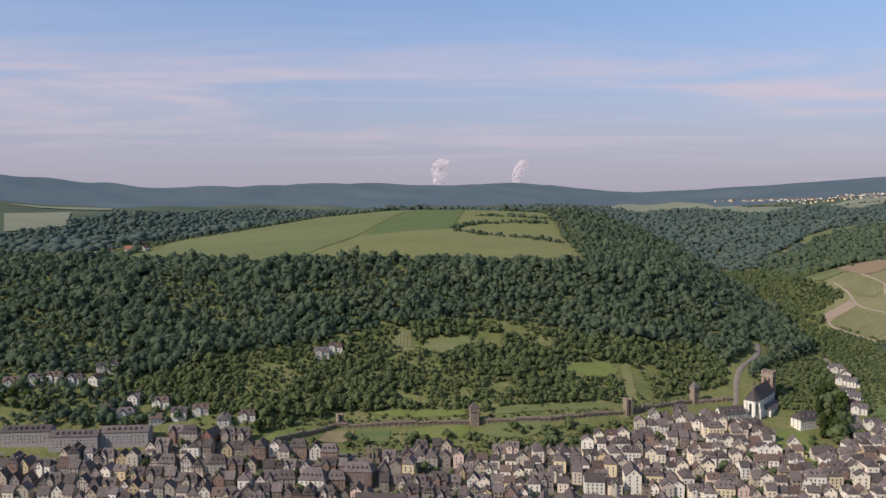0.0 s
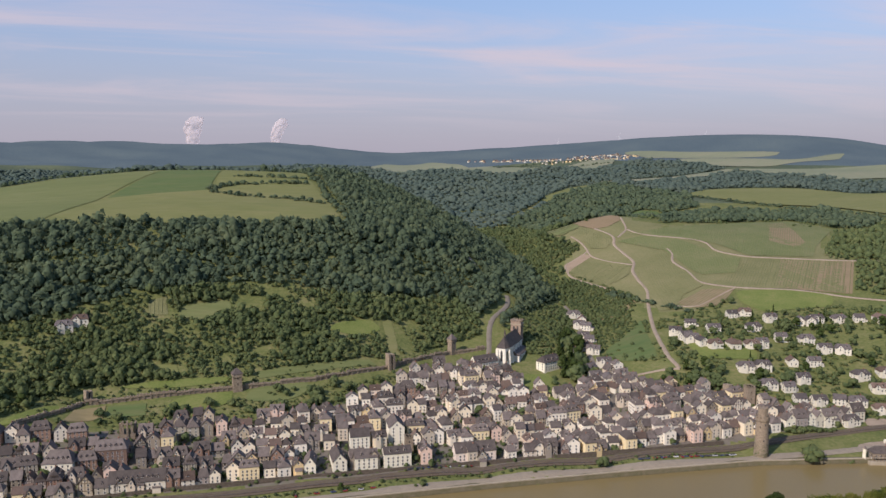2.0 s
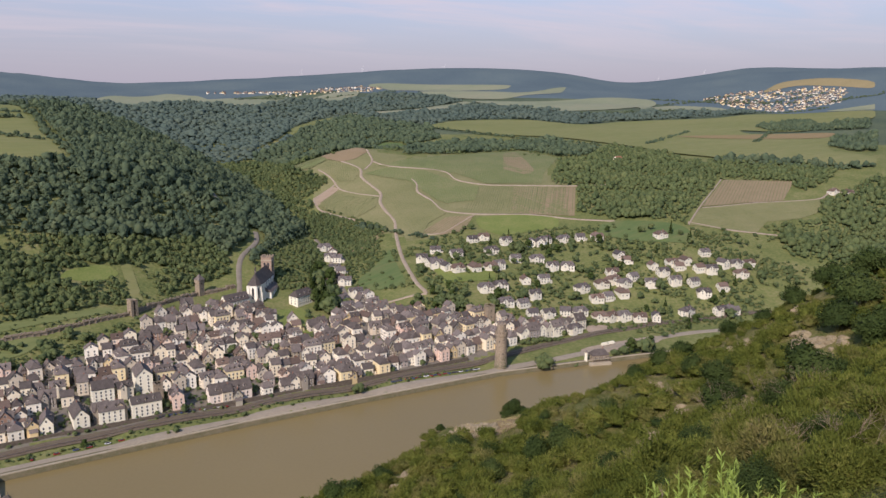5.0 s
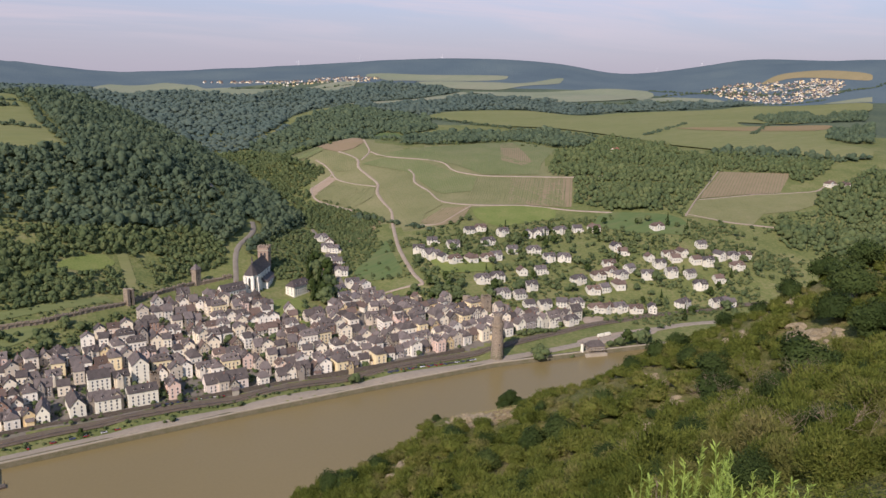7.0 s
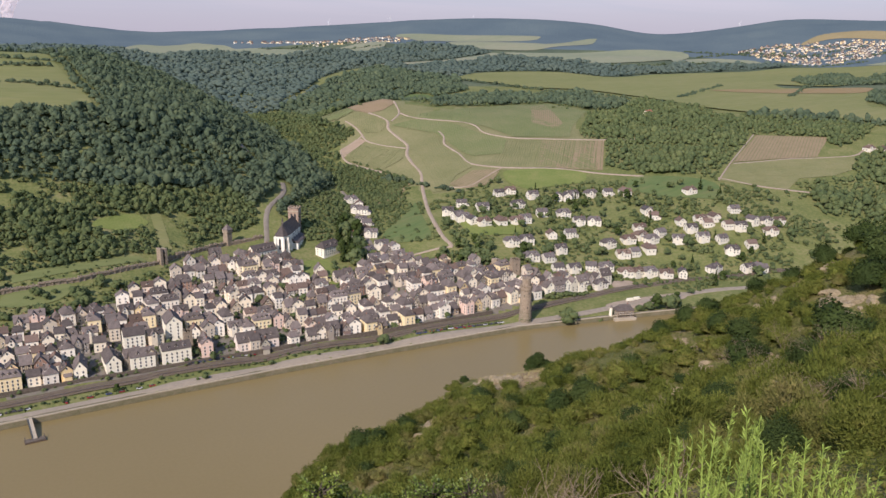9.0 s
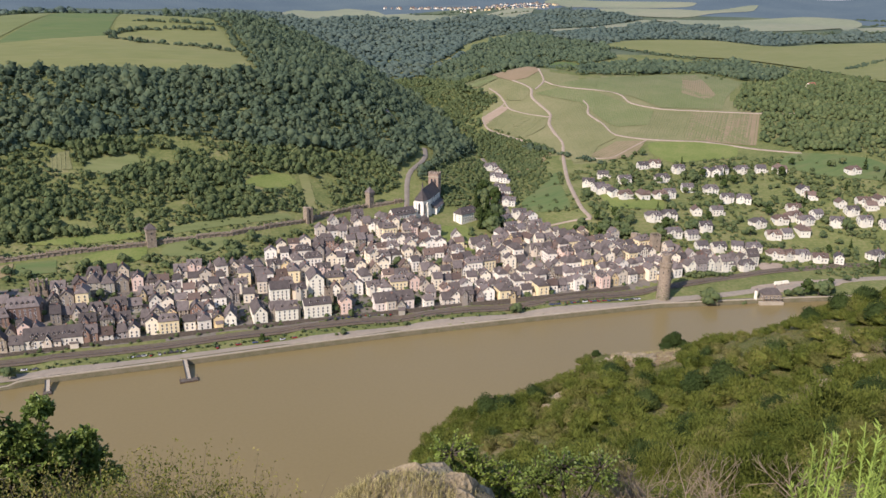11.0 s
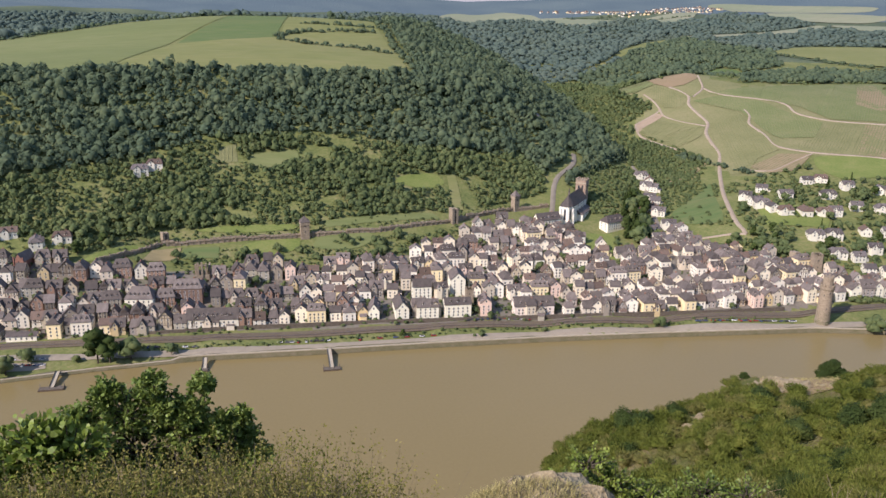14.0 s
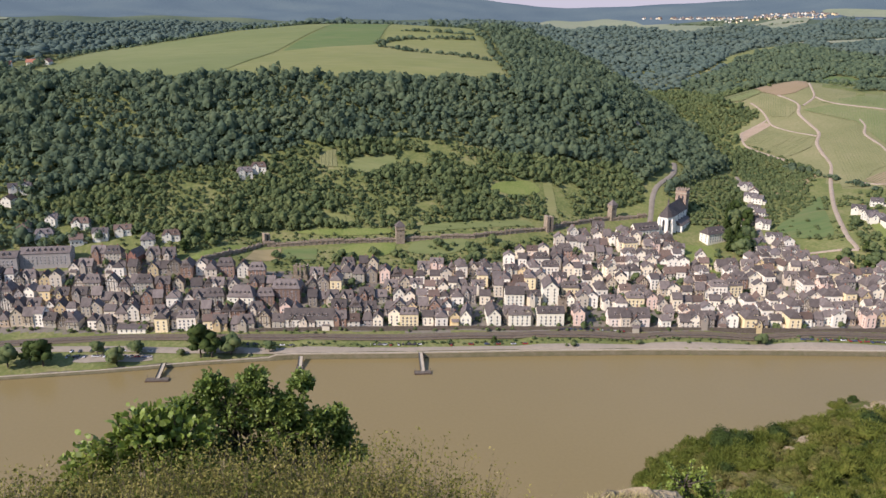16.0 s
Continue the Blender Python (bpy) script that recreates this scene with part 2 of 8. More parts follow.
M_TOWER = mat("warm_tower_stone", [(0.22, 0.150, 0.112), (0.31, 0.225, 0.17), (0.38, 0.295, 0.22)], 2.4, 0.95, 0.5, 5)
M_SLATE = mat("slate_roof", [(0.078, 0.063, 0.057), (0.120, 0.098, 0.088), (0.165, 0.134, 0.118)], 3.0, 0.75, 0.5, 6, per_object=0.42, spec=0.25)
M_ROOFBROWN = mat("brown_roof_tiles", [(0.10, 0.070, 0.056), (0.155, 0.108, 0.086)], 2.0, 0.8, 0.4, 6, per_object=0.3, spec=0.2)
M_ROOFGREY = mat("grey_roof_tiles", [(0.075, 0.064, 0.062), (0.14, 0.118, 0.11)], 3.0, 0.7, 0.4, 6, per_object=0.35, spec=0.25)
COATS_NEW = [mat("house_plaster", [tuple(c * 0.86 for c in _c), _c], 2.5, 0.85, 0.15, per_object=0.05) for _c in [(0.851, 0.754, 0.608), (0.81, 0.694, 0.516), (0.851, 0.775, 0.644), (0.81, 0.663, 0.404), (0.851, 0.764, 0.626), (0.789, 0.624, 0.488), (0.841, 0.734, 0.562), (0.623, 0.533, 0.414), (0.86, 0.784, 0.662), (0.768, 0.663, 0.506), (0.851, 0.745, 0.58), (0.727, 0.533, 0.432), (0.851, 0.775, 0.654), (0.81, 0.724, 0.598), (0.851, 0.775, 0.654), (0.789, 0.603, 0.332)]]
COATS_OLD = [mat("old_town_plaster", [tuple(c * 0.86 for c in _c), _c], 2.5, 0.85, 0.15, per_object=0.05) for _c in [(0.417, 0.362, 0.275), (0.64, 0.555, 0.447), (0.281, 0.235, 0.181), (0.524, 0.432, 0.31), (0.359, 0.305, 0.267), (0.698, 0.63, 0.516), (0.456, 0.348, 0.241), (0.378, 0.338, 0.267), (0.563, 0.432, 0.241), (0.301, 0.188, 0.133), (0.601, 0.508, 0.396), (0.33, 0.282, 0.232)]]
COATS_VILLA = [mat("villa_plaster", [tuple(c * 0.86 for c in _c), _c], 2.5, 0.85, 0.15, per_object=0.05) for _c in [(0.66, 0.602, 0.49), (0.621, 0.564, 0.447), (0.64, 0.545, 0.387), (0.679, 0.63, 0.525), (0.572, 0.479, 0.327), (0.66, 0.602, 0.499), (0.592, 0.404, 0.258)]]
M_CHURCH = mat("church_limewash", [(0.725, 0.674, 0.581), (0.804, 0.75, 0.651)], 4, 0.85, 0.2)
M_REDSTONE = mat("red_sandstone", [(0.170, 0.081, 0.060), (0.255, 0.133, 0.100)], 2, 0.9, 0.4)
M_BROWNBRICK = mat("brown_brick", [(0.15, 0.095, 0.072), (0.23, 0.15, 0.115)], 2, 0.9, 0.4)
M_STUBBLE = mat("tan_stubble", [(0.20, 0.165, 0.085), (0.25, 0.20, 0.11)], 60, 0.95, 0.2, 12, spec=0.1, stretch=((0.3, 1.2, 1), 0.2))
M_PINKISH = mat("pale_pink_plaster", [(0.686, 0.57, 0.484), (0.764, 0.655, 0.563)], 4, 0.85, 0.15)
M_PALE = mat("cream_plaster", [(0.706, 0.646, 0.51), (0.784, 0.731, 0.598)], 4, 0.85, 0.15)
M_CONCRETE = mat("grey_concrete", [(0.26, 0.23, 0.21), (0.36, 0.33, 0.30)], 3, 0.9, 0.2)
M_CAR = painted("car_paint", [(0.05, 0.05, 0.06), (0.55, 0.55, 0.56), (0.30, 0.03, 0.03), (0.75, 0.75, 0.75), (0.06, 0.09, 0.18), (0.12, 0.12, 0.13)], 0.25)
M_TIMBER = mat("dark_timber", [(0.05, 0.035, 0.025), (0.10, 0.07, 0.05)], 0.6, 0.85, 0.3)
M_WINDOW = mat("window_glass", [(0.035, 0.035, 0.04), (0.06, 0.06, 0.065)], 1.0, 0.12, 0, spec=0.5)
M_FRAME = mat("white_frame", [(0.7, 0.7, 0.68), (0.78, 0.77, 0.75)], 1, 0.6)
M_BRICK = mat("chimney_brick", [(0.22, 0.10, 0.07), (0.30, 0.15, 0.10)], 0.5, 0.9, 0.5)
M_ROCK = mat("pale_slate_rock", [(0.14, 0.108, 0.064), (0.24, 0.188, 0.115), (0.35, 0.285, 0.185)], 0.6, 0.95, 1.0, 7)
# the blue emission stands for haze over these hills
M_FARHILL = mat("haze_glow_hills", [(0.030, 0.042, 0.044), (0.044, 0.058, 0.056), (0.062, 0.076, 0.066)], 240, 0.95, 0.6, 30, spec=0.0, spread_=0.35, bump_scale=8, emit=((0.10, 0.135, 0.175), 0.58))
# crop colour paled and greyed to paint in the haze of distance
M_FARFIELD = mat("haze_tinted_crop", [(0.165, 0.186, 0.118), (0.195, 0.208, 0.134), (0.23, 0.222, 0.150)], 160, 0.95, 0.1, 12, spec=0.1, stretch=((0.3, 1.2, 1), 0.2))


# ---- mesh helpers ----
def mesh_of(name, verts, faces, material, smooth=False):
    """A mesh from arrays of vertices and of faces of one size."""
    verts, faces = np.asarray(verts, np.float32), np.asarray(faces, np.int32)
    me = bpy.data.meshes.new(name)
    k = faces.shape[1]
    me.vertices.add(len(verts))
    me.vertices.foreach_set("co", verts.ravel())
    me.loops.add(faces.size)
    me.loops.foreach_set("vertex_index", faces.ravel())
    me.polygons.add(len(faces))
    me.polygons.foreach_set("loop_start", np.arange(0, faces.size, k, dtype=np.int32))
    me.polygons.foreach_set("use_smooth", np.full(len(faces), smooth))
    me.update(calc_edges=True)
    me.validate()
    for m in material if isinstance(material, (list, tuple)) else [material]:
        me.materials.append(m)
    return me


def part(name, bm, material, parent=None, label=""):
    """Links a bmesh, or a mesh, as one object under a thing or a part."""
    if isinstance(bm, bmesh.types.BMesh):
        me = bpy.data.meshes.new(name)
        bm.to_mesh(me)
        bm.free()
        me.materials.append(material)
    else:
        me = bm
    ob = new(name, me)
    if parent:
        ob.parent = parent
    if label:
        ob["label"] = label
    return ob


def block(bm, x0, y0, z0, x1, y1, z1, taper=0.0):
    """A box, drawn in by taper at its top."""
    v = [bm.verts.new(p) for p in ((x0, y0, z0), (x1, y0, z0), (x1, y1, z0), (x0, y1, z0), (x0 + taper, y0 + taper, z1), (x1 - taper, y0 + taper, z1), (x1 - taper, y1 - taper, z1), (x0 + taper, y1 - taper, z1))]
    for f in ((3, 2, 1, 0), (4, 5, 6, 7), (0, 1, 5, 4), (1, 2, 6, 5), (2, 3, 7, 6), (3, 0, 4, 7)):
        bm.faces.new([v[i] for i in f])


def ring(bm, x, y, z0, z1, r0, r1, n=16, cap=True, turn=0.0):
    """A round or many-sided drum or cone."""
    lo = [bm.verts.new((x + r0 * math.cos(turn + 2 * math.pi * i / n), y + r0 * math.sin(turn + 2 * math.pi * i / n), z0)) for i in range(n)]
    if r1 < 1e-4:
        top = bm.verts.new((x, y, z1))
        for i in range(n):
            bm.faces.new((lo[i], lo[(i + 1) % n], top))
    else:
        hi = [bm.verts.new((x + r1 * math.cos(turn + 2 * math.pi * i / n), y + r1 * math.sin(turn + 2 * math.pi * i / n), z1)) for i in range(n)]
        for i in range(n):
            bm.faces.new((lo[i], lo[(i + 1) % n], hi[(i + 1) % n], hi[i]))
        if cap:
            bm.faces.new(hi)
    if cap:
        bm.faces.new(lo[::-1])


def inside(poly, x, y):
    """Which of the points x, y lie in the polygon."""
    x, y = np.asarray(x, float), np.asarray(y, float)
    hit = np.zeros(x.shape, bool)
    for (ax, ay), (bx, by) in zip(poly, poly[1:] + poly[:1]):
        if ay != by:
            hit ^= ((ay > y) != (by > y)) & (x < (bx - ax) * (y - ay) / (by - ay) + ax)
    return hit


def gap_to(line, x, y):
    """The distance of the points x, y from a line of (x, y)."""
    best = np.full(np.shape(x), 1e9)
    for (ax, ay), (bx, by) in zip(line, line[1:]):
        k = np.clip(((x - ax) * (bx - ax) + (y - ay) * (by - ay)) / ((bx - ax) ** 2 + (by - ay) ** 2 + 1e-9), 0, 1)
        best = np.minimum(best, np.hypot(x - ax - k * (bx - ax), y - ay - k * (by - ay)))
    return best


# ---- the lie of the land: each line follows one landform, (x, y, z) ----
BANK = [(-1500, 430), (-700, 515), (-263, 555), (-200, 561), (-130, 571), (-60, 577), (35, 573), (120, 571), (211, 567), (305, 560), (440, 547), (530, 525), (580, 512), (900, 420), (1500, 110)]
RAILWAY = [(-1500, 470), (-700, 570), (-195, 612), (-103, 606), (-51, 604), (126, 597), (337, 580), (449, 572), (545, 576), (633, 571), (705, 557), (750, 546), (930, 470), (1500, 160)]


def beside(off, z):
    """The river bank moved off metres inland, at the height z."""
    return [(x, y + off, z) for x, y in BANK]


LANDFORMS = {
    "river_bed": [(-1500, 330, -5), (-700, 400, -5), (-300, 440, -5), (0, 450, -5), (300, 430, -5), (600, 390, -5), (1000, 250, -5), (1600, -50, -5)],
    "far_bank": beside(0, 0.5),
    "quay": beside(1.5, 3.6),
    "verge": beside(15, 4.2),
    "rail_bed": [(x, y - 6, 7.8) for x, y in RAILWAY],
    "rail_bed_back": [(x, y + 7, 8.2) for x, y in RAILWAY],
    "town_front": [(-1500, 480, 11), (-700, 585, 11), (-200, 640, 10.5), (-94, 620, 10.5), (82, 613, 10.5), (270, 597, 10.5), (366, 587, 10.5), (560, 600, 13), (640, 588, 13), (760, 560, 14), (940, 490, 13), (1500, 180, 13)],
    "town_back": [(-700, 640, 30), (-300, 690, 30), (-150, 700, 33), (-100, 735, 32), (30, 745, 32), (180, 765, 32), (265, 790, 32), (330, 775, 27), (420, 745, 24)],
    "upper_wall": [(-150, 712, 40), (-100, 765, 41), (30, 775, 41), (183, 800, 41), (265, 846, 42)],
    "slope_middle": [(-700, 830, 95), (-400, 850, 98), (-200, 870, 95), (0, 900, 98), (150, 925, 98), (290, 980, 96)],
    "plateau_edge": [(-700, 950, 150), (-430, 990, 160), (-220, 1020, 168), (0, 1050, 172), (160, 1060, 168), (290, 1130, 165)],
    "field_crown": [(-700, 1380, 180), (-460, 1430, 187), (-245, 1580, 221), (-107, 1646, 233), (60, 1640, 232), (195, 1588, 226), (292, 1520, 219)],
    "field_middle": [(-430, 1230, 178), (-250, 1240, 190), (0, 1290, 203), (180, 1290, 197)],
    "left_gorge": [(-900, 1750, 120), (-600, 1850, 130), (-300, 2000, 140), (0, 2180, 148)],
    "far_left_fields": [(-1300, 1900, 185), (-1100, 2150, 194), (-1000, 2500, 215)],
    "valley_floor": [(400, 690, 24), (428, 859, 38), (470, 967, 50), (496, 1169, 75), (505, 1350, 97), (527, 1531, 106), (523, 1722, 112), (477, 1921, 122), (411, 2161, 138), (282, 2383, 150)],
    "valley_west_flank": [(332, 1525, 198), (372, 1495, 187), (400, 1426, 166), (405, 1320, 151), (408, 1224, 134), (387, 1094, 112), (369, 994, 90), (340, 890, 62)],
    "valley_shoulder": [(636, 1631, 116), (776, 1822, 132), (895, 1988, 156), (1008, 2123, 164), (1158, 2239, 173)],
    "vineyard_knoll": [(560, 1273, 126), (612, 1293, 134), (661, 1302, 145), (706, 1301, 154), (712, 1256, 146)],
    "dell_behind_knoll": [(729, 1557, 112), (822, 1578, 116), (889, 1542, 124)],
    "vineyard_foot": [(470, 720, 42), (524, 756, 55), (610, 610, 20), (743, 783, 67), (834, 702, 70), (800, 612, 44), (720, 592, 24), (860, 560, 30), (588, 614, 18)],
    "vineyard_middle": [(540, 1128, 86), (655, 945, 83), (800, 828, 80), (903, 935, 105), (950, 780, 95)],
    "vineyard_top": [(755, 1354, 147), (860, 1240, 140), (1131, 1200, 134), (1250, 1060, 130), (1380, 811, 126), (1500, 600, 125)],
    "right_fields": [(1227, 1826, 163), (1434, 1247, 139), (1800, 1750, 160), (2000, 1200, 155), (2300, 700, 160)],
    "village_shelf": [(1030, 2820, 229), (1570, 2900, 246), (2490, 2165, 216), (2848, 1857, 200), (3100, 1400, 215)],
    "high_ridge": [(-3300, 2900, 360), (-2130, 3960, 365), (-1680, 4170, 330), (-1040, 4380, 330), (-260, 4490, 337), (600, 4450, 328), (1130, 4350, 273), (1460, 4250, 294), (1715, 4160, 326), (2090, 3980, 340), (2800, 3520, 377), (3340, 3010, 302), (3680, 2580, 367), (3985, 2085, 380), (4300, 1000, 380)],
    "beyond": [(-3500, 3450, 150), (-2300, 4350, 200), (-1100, 4830, 200), (0, 4950, 200), (1250, 4790, 200), (2400, 4330, 220), (3300, 3690, 200), (4100, 2780, 220), (4500, 2080, 220)],
    "near_bank": [(-1500, 200, 1), (-700, 255, 1), (-200, 275, 1), (0, 272, 1), (200, 268, 1), (400, 245, 1), (700, 130, 1), (1100, -60, 2)],
    "near_cliff": [(-500, 140, 110), (-160, 150, 130), (-60, 110, 165), (20, 120, 150), (50, 170, 115), (110, 190, 110), (170, 170, 110), (230, 130, 120)],
    "spur": [(24, 66, 205.5), (42.2, 104.3, 190.6), (51.3, 103.5, 194.3), (61.2, 104.9, 193.2), (68.3, 106.5, 196.4), (72.9, 105.8, 199), (78.2, 103.2, 199.2), (82.3, 99.9, 199.6), (85.6, 97.2, 202.1), (88, 95, 203.3), (92.3, 90.8, 204.8), (97.1, 85.7, 209.6), (102.8, 80.4, 213.9), (106.6, 77, 216.2), (112.2, 70.3, 221.3), (114.5, 66.5, 224.7), (116.3, 63.4, 227.7), (118.5, 59.2, 230.3), (200, 20, 240)],
    "hollow": [(40, 20, 238), (70, 60, 214), (45, 60, 213), (90, 40, 228)],
    "brow": [(-60, 10, 243), (-22, 9, 248), (-6, 9.4, 248.4), (-1.5, 9.2, 248.2), (1.5, 9.2, 247.0), (4, 11, 246.2), (9, 10.5, 245.3), (14, 6, 246.8), (20, 0, 251)],
    "standpoint": [(-60, -30, 254), (-8, -2, 253.5), (0, -1, 253.4), (1.5, 3, 252.3), (-4, 5, 250.8), (4.5, 4.5, 250.4), (8, -4, 253), (0, -12, 255)],
    "high_ground_behind": [(-600, -300, 290), (-100, -250, 285), (400, -250, 280), (0, -1500, 330), (-1800, -1200, 330), (1800, -1300, 330), (0, -4000, 380), (-4000, -2500, 380), (4000, -2500, 380), (-4500, 500, 370), (4600, -300, 370)],
}

LANDFORMS["foothills"] = [(x * 0.87, y * 0.87, 233 + (z - 255) * 0.87) for x, y, z in LANDFORMS["high_ridge"]]
LANDFORMS["foothills_front"] = [(x * 0.79, y * 0.79, 205 + (z - 255) * 0.6) for x, y, z in LANDFORMS["high_ridge"][1:-2]]


def spread(line, step):
    """Points along a line, about step metres apart."""
    out = []
    for a, b in zip(line, line[1:]):
        a, b = np.array(a, float), np.array(b, float)
        n = max(1, int(np.hypot(*(b - a)[:2]) / step))
        out += [a + (b - a) * i / n for i in range(n)]
    return out + [np.array(line[-1], float)]


def land_fit():
    pts = []
    for name, line in LANDFORMS.items():
        far = name in ("high_ridge", "foothills", "foothills_front", "beyond", "village_shelf", "high_ground_behind", "right_fields")
        near = name in ("brow", "standpoint", "spur", "hollow", "near_cliff")
        if name in ("high_ground_behind", "standpoint", "hollow", "right_fields", "far_left_fields", "vineyard_foot"):
            pts += [np.array(p, float) for p in line]
        else:
            pts += spread(line, 350 if far else 25 if near else 90)
    pts = np.array(pts)
    r = np.hypot(pts[:, None, 0] - pts[None, :, 0], pts[:, None, 1] - pts[None, :, 1])
    n = len(pts)
    a = np.zeros((n + 3, n + 3))
    a[:n, :n] = -r
    a[:n, :n] -= np.eye(n) * 0.4
    a[:n, n:] = np.c_[np.ones(n), pts[:, :2] / 1000]
    a[n:, :n] = a[:n, n:].T
    return pts, np.linalg.solve(a, np.r_[pts[:, 2], 0, 0, 0])


LAND_POINTS, LAND_WEIGHTS = land_fit()


def in_river(x, y):
    bx, by = zip(*BANK)
    nx, ny = zip(*[(p[0], p[1]) for p in LANDFORMS["near_bank"]])
    return (y < np.interp(x, bx, by) + 3.2) & (y > np.interp(x, nx, ny) + 3)


def height(x, y):
    """The ground's height at arrays x, y."""
    x, y = np.atleast_1d(np.asarray(x, float)), np.atleast_1d(np.asarray(y, float))
    out = np.empty(x.shape)
    n = len(LAND_POINTS)
    for i in range(0, x.size, 20000):
        s = slice(i, i + 20000)
        r = np.hypot(x[s, None] - LAND_POINTS[None, :, 0], y[s, None] - LAND_POINTS[None, :, 1])
        out[s] = -r @ LAND_WEIGHTS[:n] + LAND_WEIGHTS[n] + LAND_WEIGHTS[n + 1] * x[s] / 1000 + LAND_WEIGHTS[n + 2] * y[s] / 1000
    far = np.clip((np.hypot(x, y) - 2700) / 900, 0, 1)
    out += far * (9 * np.sin(x / 170 + 1.4 * np.sin(y / 260)) + 6 * np.sin(y / 120 + 1.7 * np.sin(x / 190)) + 4 * np.sin((x + y) / 61))
    wet = in_river(x, y)
    out[wet] = np.minimum(out[wet], -2.0)
    return out


def hz(x, y):
    return float(height([x], [y])[0])


TOWN = [(-420, 626), (-420, 690), (-285, 692), (-230, 735), (-155, 711), (-90, 713), (-22, 721), (23, 712), (96, 716), (175, 762), (228, 802), (285, 812), (305, 775), (315, 735), (340, 722), (378, 735), (405, 760), (432, 760), (425, 702), (486, 650), (545, 612), (545, 592), (470, 588), (391, 586), (224, 594), (-51, 614), (-190, 618)]
TOWN_FRONT = [(-430, 655), (-430, 628), (-200, 619), (-94, 614), (-30, 614), (127, 604), (366, 583), (430, 580), (545, 592), (391, 610), (224, 620), (-51, 636), (-190, 655)]
VINE_HILL = [(531, 1098), (545, 1150), (600, 1195), (575, 1265), (640, 1315), (715, 1300), (770, 1215), (900, 1240), (1060, 1265), (1056, 1144), (925, 1036), (905, 935), (805, 832), (690, 915), (600, 877), (562, 905), (548, 1030)]


# ---- ground, one sheet out to the horizon ----
def ground_sheet():
    fine = np.radians(np.arange(-36, 72.01, 0.5))
    rest = np.radians(np.arange(72, 324, 6.0))[1:]
    az = np.r_[fine, rest]
    rad = np.r_[0.0, 1.6 * 1.019 ** np.arange(0, 430)]
    rad = np.unique(np.r_[rad[rad < 4950], np.arange(535, 780, 4.0)])
    a, r = np.meshgrid(az, rad)
    x, y = (r * np.sin(a)).ravel(), (r * np.cos(a)).ravel()
    z = height(x, y)
    n, k = len(az), len(rad)
    i = np.arange(n * (k - 1)).reshape(k - 1, n)
    j = np.roll(i, -1, axis=1)
    faces = np.stack([i, i + n, j + n, j], -1).reshape(-1, 4)[:, ::-1]
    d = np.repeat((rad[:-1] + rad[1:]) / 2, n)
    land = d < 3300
    # hills past 3300 m, drawn with the haze glow
    tagged(new("backdrop", mesh_of("backdrop", np.c_[x, y, z], faces[~land], M_FARHILL, True)), "distant wooded hills along the horizon, haze added as a blue glow", "backdrop", kind="structure")
    faces, d = faces[land], d[land]
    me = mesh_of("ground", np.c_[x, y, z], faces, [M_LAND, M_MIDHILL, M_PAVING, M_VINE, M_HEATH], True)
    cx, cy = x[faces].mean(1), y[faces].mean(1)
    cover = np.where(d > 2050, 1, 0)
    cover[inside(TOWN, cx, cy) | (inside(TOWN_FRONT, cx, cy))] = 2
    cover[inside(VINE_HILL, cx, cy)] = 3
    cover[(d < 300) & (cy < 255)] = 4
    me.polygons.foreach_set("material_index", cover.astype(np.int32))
    tagged(new("ground", me), "green hilly river valley land with meadow and scrub", "ground", kind="structure")


ground_sheet()
WATER = [(-4000, 230), *[(x, y + 0.6) for x, y in BANK], (2600, -500), (2600, -900), (1100, -90), (700, 100), (400, 215), (200, 240), (0, 245), (-200, 245), (-700, 225), (-1500, 170), (-4000, 0)]
bm = bmesh.new()
bm.faces.new([bm.verts.new((x, y, 0)) for x, y in WATER])
bmesh.ops.triangulate(bm, faces=bm.faces[:])
tagged(part("river", bm, M_WATER), "wide brown muddy river with a calm surface", "river", kind="structure")


def ribbon(name, line, width, material, lift, label, category="road", kind="structure", step=8, profile=None):
    """A strip of road that lies on the ground along a line of (x, y)."""
    pts = np.array(spread([(x, y, 0) for x, y in line], step))[:, :2]
    for _ in range(4):
        pts[1:-1] = (pts[:-2] + 2 * pts[1:-1] + pts[2:]) / 4
    tan = np.gradient(pts, axis=0)
    tan /= np.linalg.norm(tan, axis=1)[:, None] + 1e-9
    nor = np.c_[-tan[:, 1], tan[:, 0]]
    across = np.linspace(-0.5, 0.5, 5)
    rows = np.stack([pts + nor * width * s for s in across], 1)
    z = height(rows[..., 0].ravel(), rows[..., 1].ravel()).reshape(rows.shape[:2])
    z = np.maximum(z, z.mean(1, keepdims=True)) + lift
    z[:, 0] -= lift + 0.3
    z[:, -1] -= lift + 0.3
    v = np.concatenate([rows, z[..., None]], -1).reshape(-1, 3)
    n = len(across)
    i = (np.arange(len(pts) - 1)[:, None] * n + np.arange(n - 1)).ravel()
    return tagged(new(name, mesh_of(name, v, np.c_[i, i + 1, i + n + 1, i + n], material, True)), label, category, kind=kind)


def rounded(outline, times=2):
    """A closed outline with its corners cut off softly."""
    p = np.array(outline, float)
    for _ in range(times):
        q = np.roll(p, -1, axis=0)
        p = np.stack([p * 0.82 + q * 0.18, p * 0.18 + q * 0.82], 1).reshape(-1, 2)
    return p


